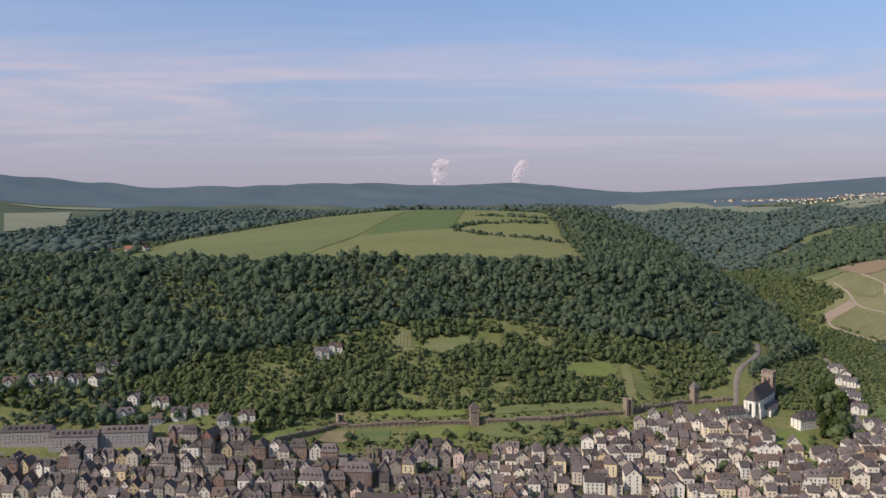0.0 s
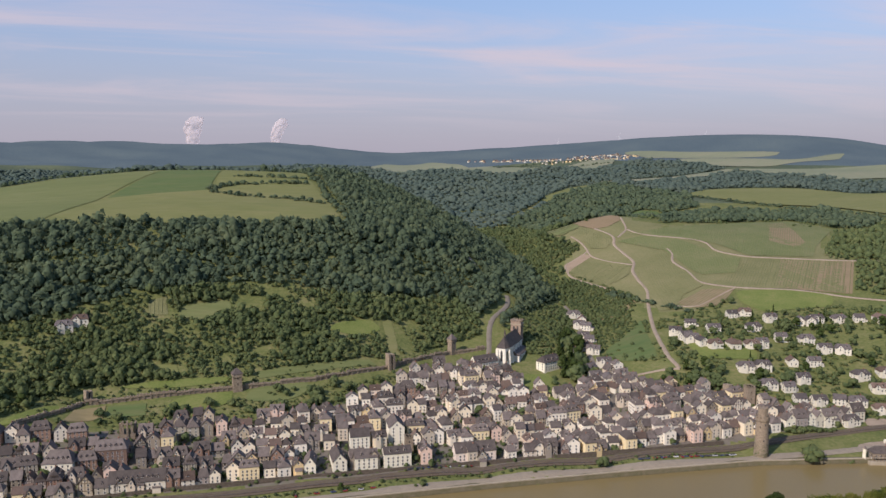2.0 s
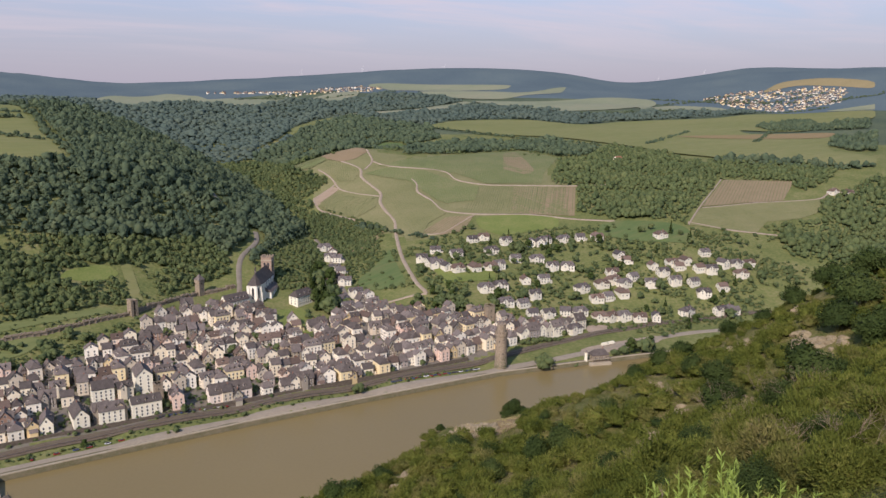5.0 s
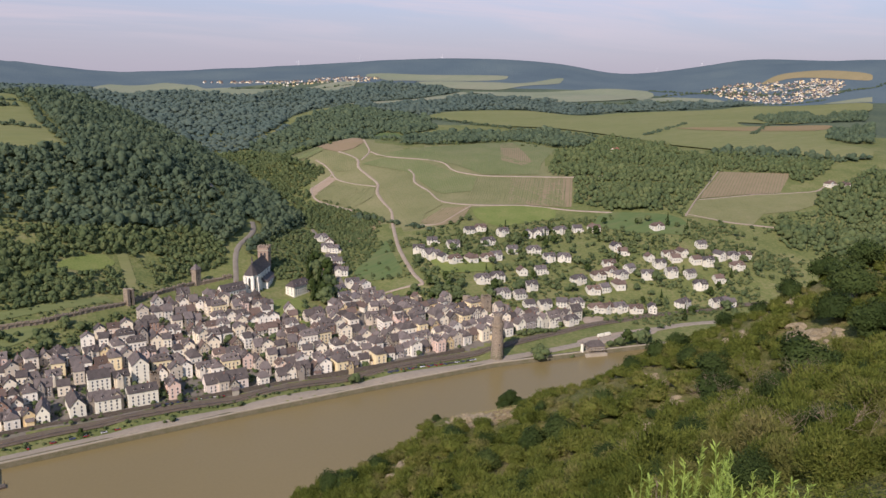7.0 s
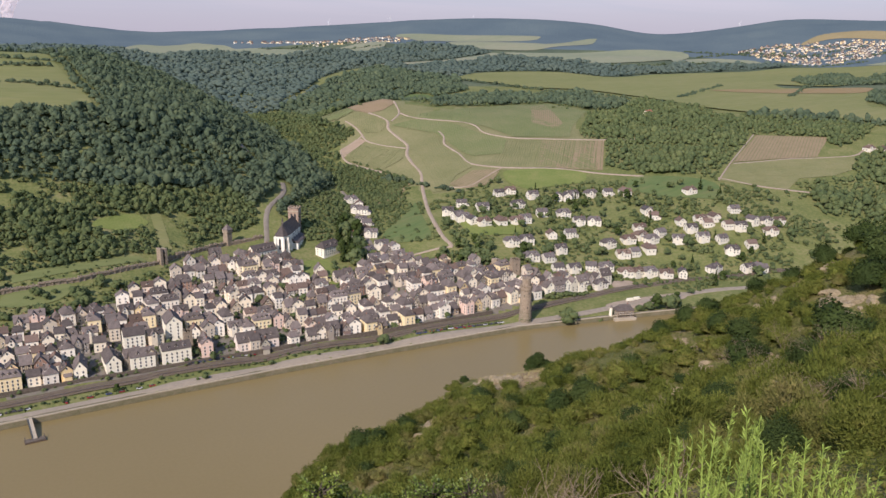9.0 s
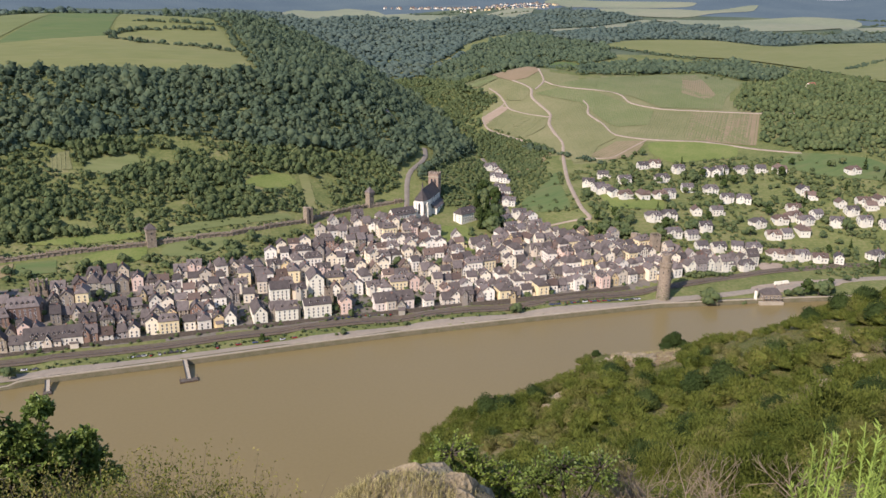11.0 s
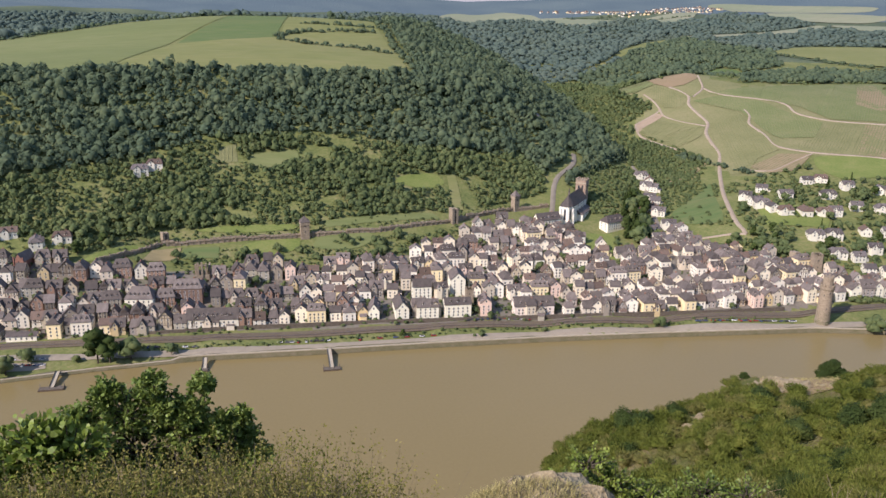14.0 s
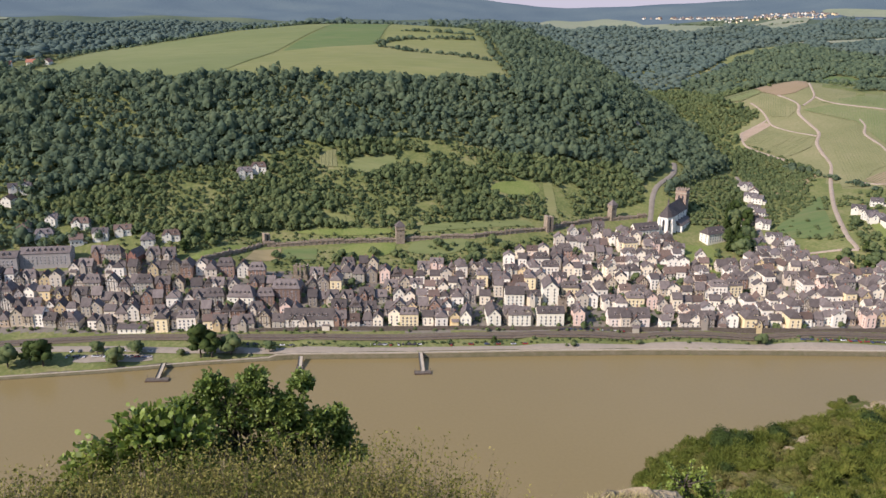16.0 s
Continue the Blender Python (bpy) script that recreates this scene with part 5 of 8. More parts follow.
# ---- landmarks ----
def merlons(parent, x0, y0, x1, y1, z, n, size=1.0, tall=1.2, material=None):
    """A row of battlement blocks between two points, each a part."""
    for k in range(n):
        t = (k + 0.5) / n
        bm = bmesh.new()
        block(bm, -size / 2, -size / 2, 0, size / 2, size / 2, tall)
        part("merlon", bm, material or M_STONE, parent).location = (x0 + (x1 - x0) * t, y0 + (y1 - y0) * t, z)


def round_tower():
    tower = new("round_tower")
    bm = bmesh.new()
    ring(bm, 0, 0, -3, 8, 7.2, 6.6, 28, cap=False)
    ring(bm, 0, 0, 8, 31.5, 6.6, 6.0, 28)
    part("shaft", bm, M_STONE, tower)
    bm = bmesh.new()
    ring(bm, 0, 0, 28.8, 30.2, 6.1, 6.8, 28, cap=False)
    ring(bm, 0, 0, 30.2, 32.6, 6.8, 6.8, 28)
    part("parapet", bm, M_STONE, tower)
    for k in range(14):
        bm = bmesh.new()
        a = 2 * math.pi * k / 14
        block(bm, -0.9, -0.5, 32.6, 0.9, 0.5, 34.0)
        ob = part("merlon", bm, M_STONE, tower)
        ob.matrix_basis = pose(6.3 * math.cos(a), 6.3 * math.sin(a), 0, 0, 0, math.degrees(a) + 90)
    bm = bmesh.new()
    ring(bm, 0, 0, 32.6, 40.2, 4.9, 4.8, 10)
    part("turret", bm, M_STONE, tower)
    for k in range(8):
        bm = bmesh.new()
        a = 2 * math.pi * k / 8
        block(bm, -0.7, -0.4, 40.2, 0.7, 0.4, 41.4)
        ob = part("merlon", bm, M_STONE, tower)
        ob.matrix_basis = pose(4.4 * math.cos(a), 4.4 * math.sin(a), 0, 0, 0, math.degrees(a) + 90)
    for a, z in ((250, 12), (300, 19), (215, 24), (262, 26)):
        bm = bmesh.new()
        block(bm, -0.45, -0.35, z, 0.45, 0.35, z + 1.7)
        ob = part("loophole", bm, M_WINDOW, tower)
        r = 6.5 - 0.6 * z / 31
        ob.matrix_basis = pose(r * math.cos(radians(a)), r * math.sin(radians(a)), 0, 0, 0, a + 90)
    bm = bmesh.new()
    rng = random.Random(2)
    for _ in range(420):
        a = rng.uniform(3.0, 6.6)
        z = rng.uniform(-2, 1) + 10 * rng.random() ** 2.2
        r = 7.35 - 0.06 * z
        p = Vector((r * math.cos(a), r * math.sin(a), z))
        s = rng.uniform(0.25, 0.6)
        t = Vector((-math.sin(a), math.cos(a), 0)) * s
        bm.faces.new([bm.verts.new(p + q) for q in (-t, t * 0.8 + Vector((0, 0, 0.1)), Vector((0.1, 0, s)))])
    part("ivy", bm, M_TREE, tower, "green ivy on the foot")
    return tagged(tower, "tall round stone tower with a set-back turret", "tower")


round_tower().matrix_basis = pose(450, 556, 6.5) @ Matrix.Diagonal((0.86, 0.86, 0.98, 1))


def square_tower(w, tall, cap=0.0, split=False):
    t = new("wall_tower")
    bm = bmesh.new()
    h = w / 2
    if split:
        block(bm, -h, -h, -4, -h * 0.25, h, tall, 0.1)
        block(bm, h * 0.3, -h, -4, h, h, tall * 0.94, 0.1)
        block(bm, -h * 0.25, h * 0.4, -4, h * 0.3, h, tall * 0.86)
    else:
        block(bm, -h, -h, -4, h, h, tall, 0.25)
    part("shaft", bm, M_STONE, t)
    if not split:
        bm = bmesh.new()
        if cap:
            block(bm, -h - 0.3, -h - 0.3, tall - 3.2, h + 0.3, h + 0.3, tall + 0.1)
        else:
            block(bm, -h, -h, tall - 0.4, h, h, tall)
        part("parapet", bm, M_STONE, t)
        if not cap:
            for sx, sy, ex, ey in ((-h, -h, h, -h), (h, -h, h, h), (h, h, -h, h), (-h, h, -h, -h)):
                merlons(t, sx * 0.88, sy * 0.88, ex * 0.88, ey * 0.88, tall, 3)
    if cap:
        bm = bmesh.new()
        ring(bm, 0, 0, tall + 0.1, tall + cap, (h + 0.7) * 1.414, 0, 4, turn=math.pi / 4)
        part("roof", bm, M_SLATE, t)
    for z in (tall * 0.35, tall * 0.7):
        bm = bmesh.new()
        block(bm, -0.4, -h - 0.05, z, 0.4, -h + 0.3, z + 1.6)
        part("loophole", bm, M_WINDOW, t)
    return t


for _x, _y, _w, _h, _cap, _split, _turn in ((-100, 762, 6, 11, 0, True, 30), (29, 768, 8.5, 16, 5.5, False, 6), (184, 797, 7.5, 16, 0, True, 18), (263, 837, 7, 17, 6, False, 25), (496, 633, 8.5, 18.5, 0, False, -10), (486, 652, 7, 12, 0, True, 20), (437, 671, 6, 14, 0, True, 12), (160, 628, 7, 14, 0, False, -6)):
    tagged(square_tower(_w, _h, _cap, _split), "ruined open-backed stone wall tower" if _split else "square stone tower of the town wall with a slate cap" if _cap else "square battlemented stone tower", "tower", "wall towers").matrix_basis = pose(_x, _y, hz(_x, _y), 0, 0, _turn)


def town_wall():
    """The old town wall up the slope, with its arched niches and a broken top."""
    wall = new("town_wall")
    rng = random.Random(9)
    line = [(-150, 709), (-128, 733), (-103, 757), (-59, 760), (-15, 764), (25, 767), (103, 773), (180, 795), (220, 815), (259, 834), (303, 839)]
    for (ax, ay), (bx, by) in zip(line, line[1:]):
        n = max(1, round(math.hypot(bx - ax, by - ay) / 11))
        for k in range(n):
            x0, y0 = ax + (bx - ax) * k / n, ay + (by - ay) * k / n
            x1, y1 = ax + (bx - ax) * (k + 1) / n, ay + (by - ay) * (k + 1) / n
            length, ang = math.hypot(x1 - x0, y1 - y0), math.atan2(y1 - y0, x1 - x0)
            z = hz((x0 + x1) / 2, (y0 + y1) / 2)
            tall = rng.uniform(3.4, 5.2)
            bm = bmesh.new()
            block(bm, 0, 0, -4, length + 0.05, 1.3, tall)
            block(bm, 0, -0.7, -4, 1.1, 0.02, tall * 0.8)
            block(bm, length / 2 - 0.5, -0.7, -4, length / 2 + 0.6, 0.02, tall * 0.8)
            block(bm, 0, -0.7, tall * 0.66, length, 0.02, tall * 0.86)
            for q in range(int(length / 2.4)):
                if rng.random() < 0.75:
                    block(bm, q * 2.4, 0.1, tall, q * 2.4 + rng.uniform(0.9, 1.6), 1.2, tall + rng.uniform(0.5, 1.2))
            ob = part("wall_bay", bm, M_STONE, wall)
            ob.matrix_basis = pose(x0, y0, z, 0, 0, math.degrees(ang))
    return tagged(wall, "long ruined brown stone town wall with arched niches", "town wall")


town_wall()


def gothic_window(bm, w, h):
    """A tall pointed light, flat against a wall that faces -y."""
    v = [bm.verts.new(p) for p in ((-w / 2, 0, 0), (w / 2, 0, 0), (w / 2, 0, h * 0.8), (w * 0.25, 0, h * 0.93), (0, 0, h), (-w * 0.25, 0, h * 0.93), (-w / 2, 0, h * 0.8))]
    f = bm.faces.new(v)
    r = bmesh.ops.extrude_face_region(bm, geom=[f])
    bmesh.ops.translate(bm, vec=(0, 0.35, 0), verts=[g for g in r["geom"] if isinstance(g, bmesh.types.BMVert)])


def church():
    """Choir towards -x, tower at the +x end, side aisle towards -y."""
    c = new("church")
    wall_h, rise, w = 19, 11, 13
    bm = bmesh.new()
    block(bm, -14, -w / 2, -6, 22, w / 2, wall_h)
    part("nave", bm, M_CHURCH, c)
    bm = bmesh.new()
    pts = [(-14, -w / 2), (-20, -w / 2 + 0.6), (-25, -3.2), (-25, 3.2), (-20, w / 2 - 0.6), (-14, w / 2)]
    lo = [bm.verts.new((x, y, -6)) for x, y in pts]
    hi = [bm.verts.new((x, y, wall_h)) for x, y in pts]
    for i in range(5):
        bm.faces.new((lo[i + 1], lo[i], hi[i], hi[i + 1]))
    bm.faces.new(hi[::-1])
    part("choir", bm, M_CHURCH, c)
    bm = bmesh.new()
    o = 0.5
    ridge = [bm.verts.new((-17, 0, wall_h + rise)), bm.verts.new((22.3, 0, wall_h + rise))]
    ev = [bm.verts.new((x * 1.02, y * 1.08, wall_h - 0.6)) for x, y in pts]
    e0, e1 = bm.verts.new((22.3, -w / 2 - o, wall_h - 0.6)), bm.verts.new((22.3, w / 2 + o, wall_h - 0.6))
    bm.faces.new((ev[0], e0, ridge[1], ridge[0]))
    bm.faces.new((e1, ev[5], ridge[0], ridge[1]))
    for i in range(5):
        bm.faces.new((ev[i + 1], ev[i], ridge[0]))
    bm.faces.new((e0, e1, ridge[1]))
    bm.faces.new((*ev, e1, e0))
    part("roof", bm, M_SLATE, c)
    bm = bmesh.new()
    block(bm, -10, -w / 2 - 6, -6, 20, -w / 2 + 0.02, 8)
    part("aisle", bm, M_CHURCH, c)
    bm = bmesh.new()
    v = [bm.verts.new(p) for p in ((-10.5, -w / 2 - 6.6, 7.8), (20.5, -w / 2 - 6.6, 7.8), (20.5, -w / 2, 12.5), (-10.5, -w / 2, 12.5), (-10.5, -w / 2 - 6.6, 7.5), (20.5, -w / 2 - 6.6, 7.5), (20.5, -w / 2, 7.5), (-10.5, -w / 2, 7.5))]
    for q in ((0, 1, 2, 3), (4, 5, 1, 0), (1, 5, 6, 2), (3, 7, 4, 0)):
        bm.faces.new([v[i] for i in q])
    part("aisle_roof", bm, M_SLATE, c)
    edges = list(zip(pts, pts[1:]))
    for (ax, ay), (bx, by) in edges:
        ang = math.degrees(math.atan2(by - ay, bx - ax))
        bm = bmesh.new()
        gothic_window(bm, 2.0, 12.5)
        ob = part("window", bm, M_WINDOW, c, "tall pointed church window")
        ob.matrix_basis = pose((ax + bx) / 2, (ay + by) / 2, 4, 0, 0, ang + 180) @ pose(0, -0.05, 0)
    for x, y in pts + [(-8, -w / 2), (0, -w / 2), (8, -w / 2), (16, -w / 2), (-8, w / 2), (0, w / 2), (8, w / 2)]:
        bm = bmesh.new()
        block(bm, -0.6, -1.9, -6, 0.6, 0.3, 10)
        block(bm, -0.6, -1.1, 10, 0.6, 0.3, 16.5)
        ob = part("buttress", bm, M_CHURCH, c)
        a = math.degrees(math.atan2(y, x + 17)) if x <= -14 else (-90 if y < 0 else 90)
        ob.matrix_basis = pose(x, y, 0, 0, 0, a + 90)
    for x in (-4, 4, 12):
        bm = bmesh.new()
        gothic_window(bm, 1.7, 6.0)
        part("window", bm, M_WINDOW, c, "tall pointed church window").matrix_basis = pose(x, -w / 2 - 0.08, 12.2)
        bm = bmesh.new()
        gothic_window(bm, 1.4, 4.5)
        part("window", bm, M_WINDOW, c, "tall pointed church window").matrix_basis = pose(x, -w / 2 - 6.08, 2)
    bm = bmesh.new()
    ring(bm, -15, 0, wall_h + rise - 1, wall_h + rise + 2.5, 0.8, 0.7, 6)
    ring(bm, -15, 0, wall_h + rise + 2.5, wall_h + rise + 8, 1.0, 0, 6)
    part("ridge_turret", bm, M_SLATE, c)
    bm = bmesh.new()
    block(bm, 22, -4.9, -6, 32, 4.9, 38)
    tw = part("tower", bm, M_TOWER, c)
    bm = bmesh.new()
    for sx, sy, ex, ey in ((22, -4.9, 32, -4.9), (32, -4.9, 32, 4.9), (32, 4.9, 22, 4.9), (22, 4.9, 22, -4.9)):
        merlons(tw, sx, sy, ex, ey, 38, 4, 1.1, 1.5, M_STONE)
    block(bm, 21.7, -5.2, 34.2, 32.3, 5.2, 35.2)
    part("cornice", bm, M_COPING, tw)
    for x, y, a in ((28.6, -4.98, 0), (21.92, 1.6, -90), (25.4, -4.98, 0), (21.92, -1.8, -90)):
        bm = bmesh.new()
        gothic_window(bm, 1.7, 6)
        part("belfry_opening", bm, M_WINDOW, tw).matrix_basis = pose(x, y, 26.5, 0, 0, a)
    return tagged(c, "white gothic church with a slate roof and square stone tower", "church")


church().matrix_basis = pose(326, 824, 33, 0, 0, 52) @ Matrix.Diagonal((1.15, 1.2, 1, 1))


def red_church():
    c = new("chapel")
    bm = bmesh.new()
    house_walls(bm, 22, 11, 9, 8, 0, -4)
    part("wall", bm, M_REDSTONE, c)
    bm = bmesh.new()
    gable_roof(bm, 22, 11, 9, 8)
    part("roof", bm, M_SLATE, c)
    for y in (-2.4, 0, 2.4):
        bm = bmesh.new()
        gothic_window(bm, 1.1, 5 if y else 7)
        part("window", bm, M_WINDOW, c).matrix_basis = pose(-11.06, y, 2.5, 0, 0, -90)
    for y in (-6.2, 4.9):
        bm = bmesh.new()
        block(bm, -12, y, -4, -10.6, y + 1.3, 13)
        part("buttress", bm, M_REDSTONE, c)
    return tagged(c, "red sandstone chapel with a steep gable", "church")


red_church().matrix_basis = pose(-209, 716, hz(-209, 716), 0, 0, 70) @ Matrix.Diagonal((0.75, 0.75, 0.8, 1))


def ruin():
    r = new("monastery_ruin")
    for k, h in enumerate((13, 15, 15.5, 14, 12)):
        a = math.radians(200 + 35 * k)
        bm = bmesh.new()
        block(bm, -0.8, -0.8, -4, 0.8, 0.8, h)
        part("pillar", bm, M_STONE, r).location = (6 * math.cos(a), 6 * math.sin(a), 0)
    for x0, y0, x1, y1, z0, z1 in ((-6, -6, 6, -5, -4, 4), (4.6, -3, 6, 14, -4, 9), (-6, -3, -4.6, 12, -4, 7), (-4, -6.4, 4, -5.4, 12, 13.4)):
        bm = bmesh.new()
        block(bm, x0, y0, z0, x1, y1, z1)
        part("wall", bm, M_STONE, r)
    return tagged(r, "roofless gothic choir ruin of brown stone", "ruin")


ruin().matrix_basis = pose(-63, 703, hz(-63, 703))


def long_house(w, d, eaves, rise, m, label, roof=None, dormers=4, rows=2, step=3.4, hip=0.0):
    """A large building with many separate windows in its front."""
    h = house(w, d, eaves, rise, hip=hip, dormers=dormers, plaster=m, roof=roof or M_SLATE)
    return tagged(h, label, "building")


long_house(34, 12, 8, 6.5, M_PINKISH, "long pale pink building with a big slate roof", dormers=6).matrix_basis = pose(210, 607, 10.5, 0, 0, -3)
long_house(22, 12, 11, 4, M_PALE, "modern white block with balconies", dormers=3).matrix_basis = pose(146, 613, 10.5, 0, 0, -3)
long_house(22, 13, 14, 6, M_PALE, "tall white hall with a brown pitched roof", dormers=0).matrix_basis = pose(155, 655, hz(155, 655), 0, 0, 84)
long_house(24, 11, 8.5, 6, M_PALE, "large cream hotel wing with its gable to the river", dormers=2).matrix_basis = pose(100, 622, 10.5, 0, 0, 88)
long_house(18, 12, 9.5, 5, M_PALE, "large white hotel with a terrace", dormers=2).matrix_basis = pose(121, 615, 10.5, 0, 0, -4)
long_house(16, 13, 13, 5, M_PALE, "tall white hotel block behind the terrace", dormers=0).matrix_basis = pose(122, 646, 14, 0, 0, -4)
long_house(20, 9, 7.5, 6, M_PALE, "yellow house with its gable to the river", dormers=1).matrix_basis = pose(78, 622, 10.5, 0, 0, 80)
long_house(40, 13, 7.5, 7, COATS_OLD[5], "long riverside house with a row of dormers", dormers=9).matrix_basis = pose(-50, 622, 10.5, 0, 0, -5)
long_house(24, 15, 13, 6, M_BROWNBRICK, "large brown brick house with dormers", dormers=5, hip=4).matrix_basis = pose(-72, 664, hz(-72, 664), 0, 0, -4)
long_house(22, 16, 10, 8, M_PALE, "grey mansard-roofed town mansion", dormers=5, hip=5).matrix_basis = pose(-108, 655, hz(-108, 655), 0, 0, -8)
long_house(26, 13, 9.5, 6, M_PALE, "large white rectory below the church", dormers=3, hip=4).matrix_basis = pose(358, 787, hz(358, 787), 0, 0, 20)
long_house(28, 12, 10, 6.5, M_PALE, "cream corner house with dormers by the church", dormers=5).matrix_basis = pose(286, 796, hz(286, 796) - 1, 0, 0, 14)
for _k, (_x, _y) in enumerate(((-372, 712), (-328, 708), (-286, 716))):
    long_house(42, 16, 11, 4, M_CONCRETE, "long grey school building with small roof gables", dormers=7).matrix_basis = pose(_x, _y, hz(_x, _y), 0, 0, 4)
long_house(22, 9, 3.5, 2, M_PALE, "low white station shed with a flat-pitched roof", dormers=0).matrix_basis = pose(-190, 622, 9, 0, 0, -4)


def boathouse(x, y, turn):
    """A stone boathouse: hipped slate roof, upper gallery, quay below and a slim gauge tower at its end."""
    b = house(17, 10, 7, 4.5, hip=4, plaster=M_STONE, roof=M_SLATE)
    b.name = "boathouse"
    bm = bmesh.new()
    block(bm, -12.5, -8.5, -7, 9.5, -5, 0.6)
    part("quay", bm, M_COPING, b)
    bm = bmesh.new()
    block(bm, -8.8, -7.2, 3.3, 8.8, -5, 3.6)
    part("gallery", bm, M_COPING, b)
    for k in range(7):
        bm = bmesh.new()
        block(bm, -8.6 + k * 2.8, -7.1, 0.6, -8.3 + k * 2.8, -6.8, 4.5)
        part("post", bm, M_TIMBER, b)
    bm = bmesh.new()
    block(bm, -8.8, -7.1, 4.4, 8.8, -6.9, 4.55)
    part("railing", bm, M_TIMBER, b)
    b.matrix_basis = pose(x, y, 2.2, 0, 0, turn)
    tagged(b, "stone boathouse with a dark hipped roof at the water's edge", "boathouse")
    t = new("gauge_tower")
    bm = bmesh.new()
    ring(bm, 0, 0, -6, 10, 1.7, 1.4, 12)
    part("shaft", bm, M_PALE, t)
    bm = bmesh.new()
    ring(bm, 0, 0, 10, 10.5, 1.9, 1.9, 12)
    part("cornice", bm, M_COPING, t)
    bm = bmesh.new()
    ring(bm, 0, 0, 10.5, 12.5, 1.7, 0.2, 12)
    part("cap", bm, M_SLATE, t)
    t.matrix_basis = pose(531, 527.5, 2)
    tagged(t, "slim pale gauge tower beside the boathouse", "tower")


boathouse(545, 524.5, -20)
for _k in range(8):
    _px, _py = 508 + 10.4 * _k, 593 - 0.3 * _k
    long_house((9.6, 13)[_k % 3 == 1], 11, 8 + (_k * 5) % 3, 5.5 + _k % 2, (M_PALE, COATS_OLD[4], M_PALE, COATS_VILLA[1])[_k % 4], "pale house in the row behind the railway", dormers=(0, 2)[_k % 3 == 1]).matrix_basis = pose(_px, _py, hz(_px, _py), 0, 0, (86, -4)[_k % 3 == 1])


# ---- riverside ----
def landing_stage(deck, ramp, label):
    """A pontoon with a gangway back to the bank (towards +y)."""
    s = new("landing_stage")
    bm = bmesh.new()
    block(bm, -deck / 2, -3, -0.6, deck / 2, 3, 1.0, 0.3)
    part("pontoon", bm, M_TIMBER, s)
    bm = bmesh.new()
    block(bm, -deck / 2 + 0.6, -2.6, 1.0, deck / 2 - 0.6, 2.6, 1.15)
    part("deck", bm, M_WALLSTONE, s)
    for name, x0, x1, low, high, m in (("gangway", -1.5, 1.5, 0.0, 0.15, M_COPING), ("railing", -1.75, -1.5, -0.2, 0.9, M_BARK), ("railing", 1.5, 1.75, -0.2, 0.9, M_BARK)):
        bm = bmesh.new()
        v = [bm.verts.new((x, y, z + e)) for e in (low, high) for x, y, z in ((x0, 1, 1.2), (x1, 1, 1.2), (x1, ramp, 3.9), (x0, ramp, 3.9))]
        for f in ((3, 2, 1, 0), (4, 5, 6, 7), (0, 1, 5, 4), (1, 2, 6, 5), (2, 3, 7, 6), (3, 0, 4, 7)):
            bm.faces.new([v[i] for i in f])
        part(name, bm, m, s)
    for x in (-deck / 2 + 0.8, deck / 2 - 0.8):
        bm = bmesh.new()
        ring(bm, x, 2.4, 0.5, 3.2, 0.22, 0.22, 8)
        part("mooring_post", bm, M_STEEL, s)
    return tagged(s, label, "landing stage")


landing_stage(13, 28, "moored landing pontoon with two gangways").matrix_basis = pose(37, 546, 0)
landing_stage(17, 21, "pale moored landing pontoon with gangways").matrix_basis = pose(-154, 547, 0)
landing_stage(6, 14, "small landing pontoon with a narrow gangway").matrix_basis = pose(-54, 560, 0)


def car(rng):
    c = new("car")
    bm = bmesh.new()
    block(bm, -2.1, -0.85, 0.35, 2.1, 0.85, 0.95, 0.06)
    part("body", bm, M_CAR, c)
    bm = bmesh.new()
    block(bm, -1.2, -0.78, 0.95, 1.3, 0.78, 1.5, 0.22)
    part("cabin", bm, M_WINDOW, c)
    for x in (-1.3, 1.3):
        for y in (-0.8, 0.8):
            bm = bmesh.new()
            ring(bm, 0, 0, -0.1, 0.1, 0.33, 0.33, 10)
            part("wheel", bm, M_TIMBER, c).matrix_basis = pose(x, y, 0.33, 90)
    return tagged(c, "parked car beside the riverside road", "car", "parked cars")


def van(x, y, turn):
    v = new("van")
    bm = bmesh.new()
    block(bm, -2.9, -1.0, 0.4, 2.2, 1.0, 2.5, 0.1)
    block(bm, 2.1, -0.98, 0.4, 3.0, 0.98, 1.3, 0.08)
    part("body", bm, M_PALE, v)
    bm = bmesh.new()
    block(bm, 1.6, -0.9, 1.3, 2.75, 0.9, 2.3, 0.25)
    part("windscreen", bm, M_WINDOW, v)
    for wx in (-1.8, 2.0):
        for wy in (-0.95, 0.95):
            bm = bmesh.new()
            ring(bm, 0, 0, -0.12, 0.12, 0.36, 0.36, 10)
            part("wheel", bm, M_TIMBER, v).matrix_basis = pose(wx, wy, 0.36, 90)
    v.matrix_basis = pose(x, y, hz(x, y) + 0.3, 0, 0, turn)
    v.scale = (1.35, 1.2, 1.2)
    return tagged(v, "white van parked on the gravel lot by the river", "van", "parked vans")


van(575.3, 546, -8), van(584, 545.5, -6), van(609.6, 542, -12)


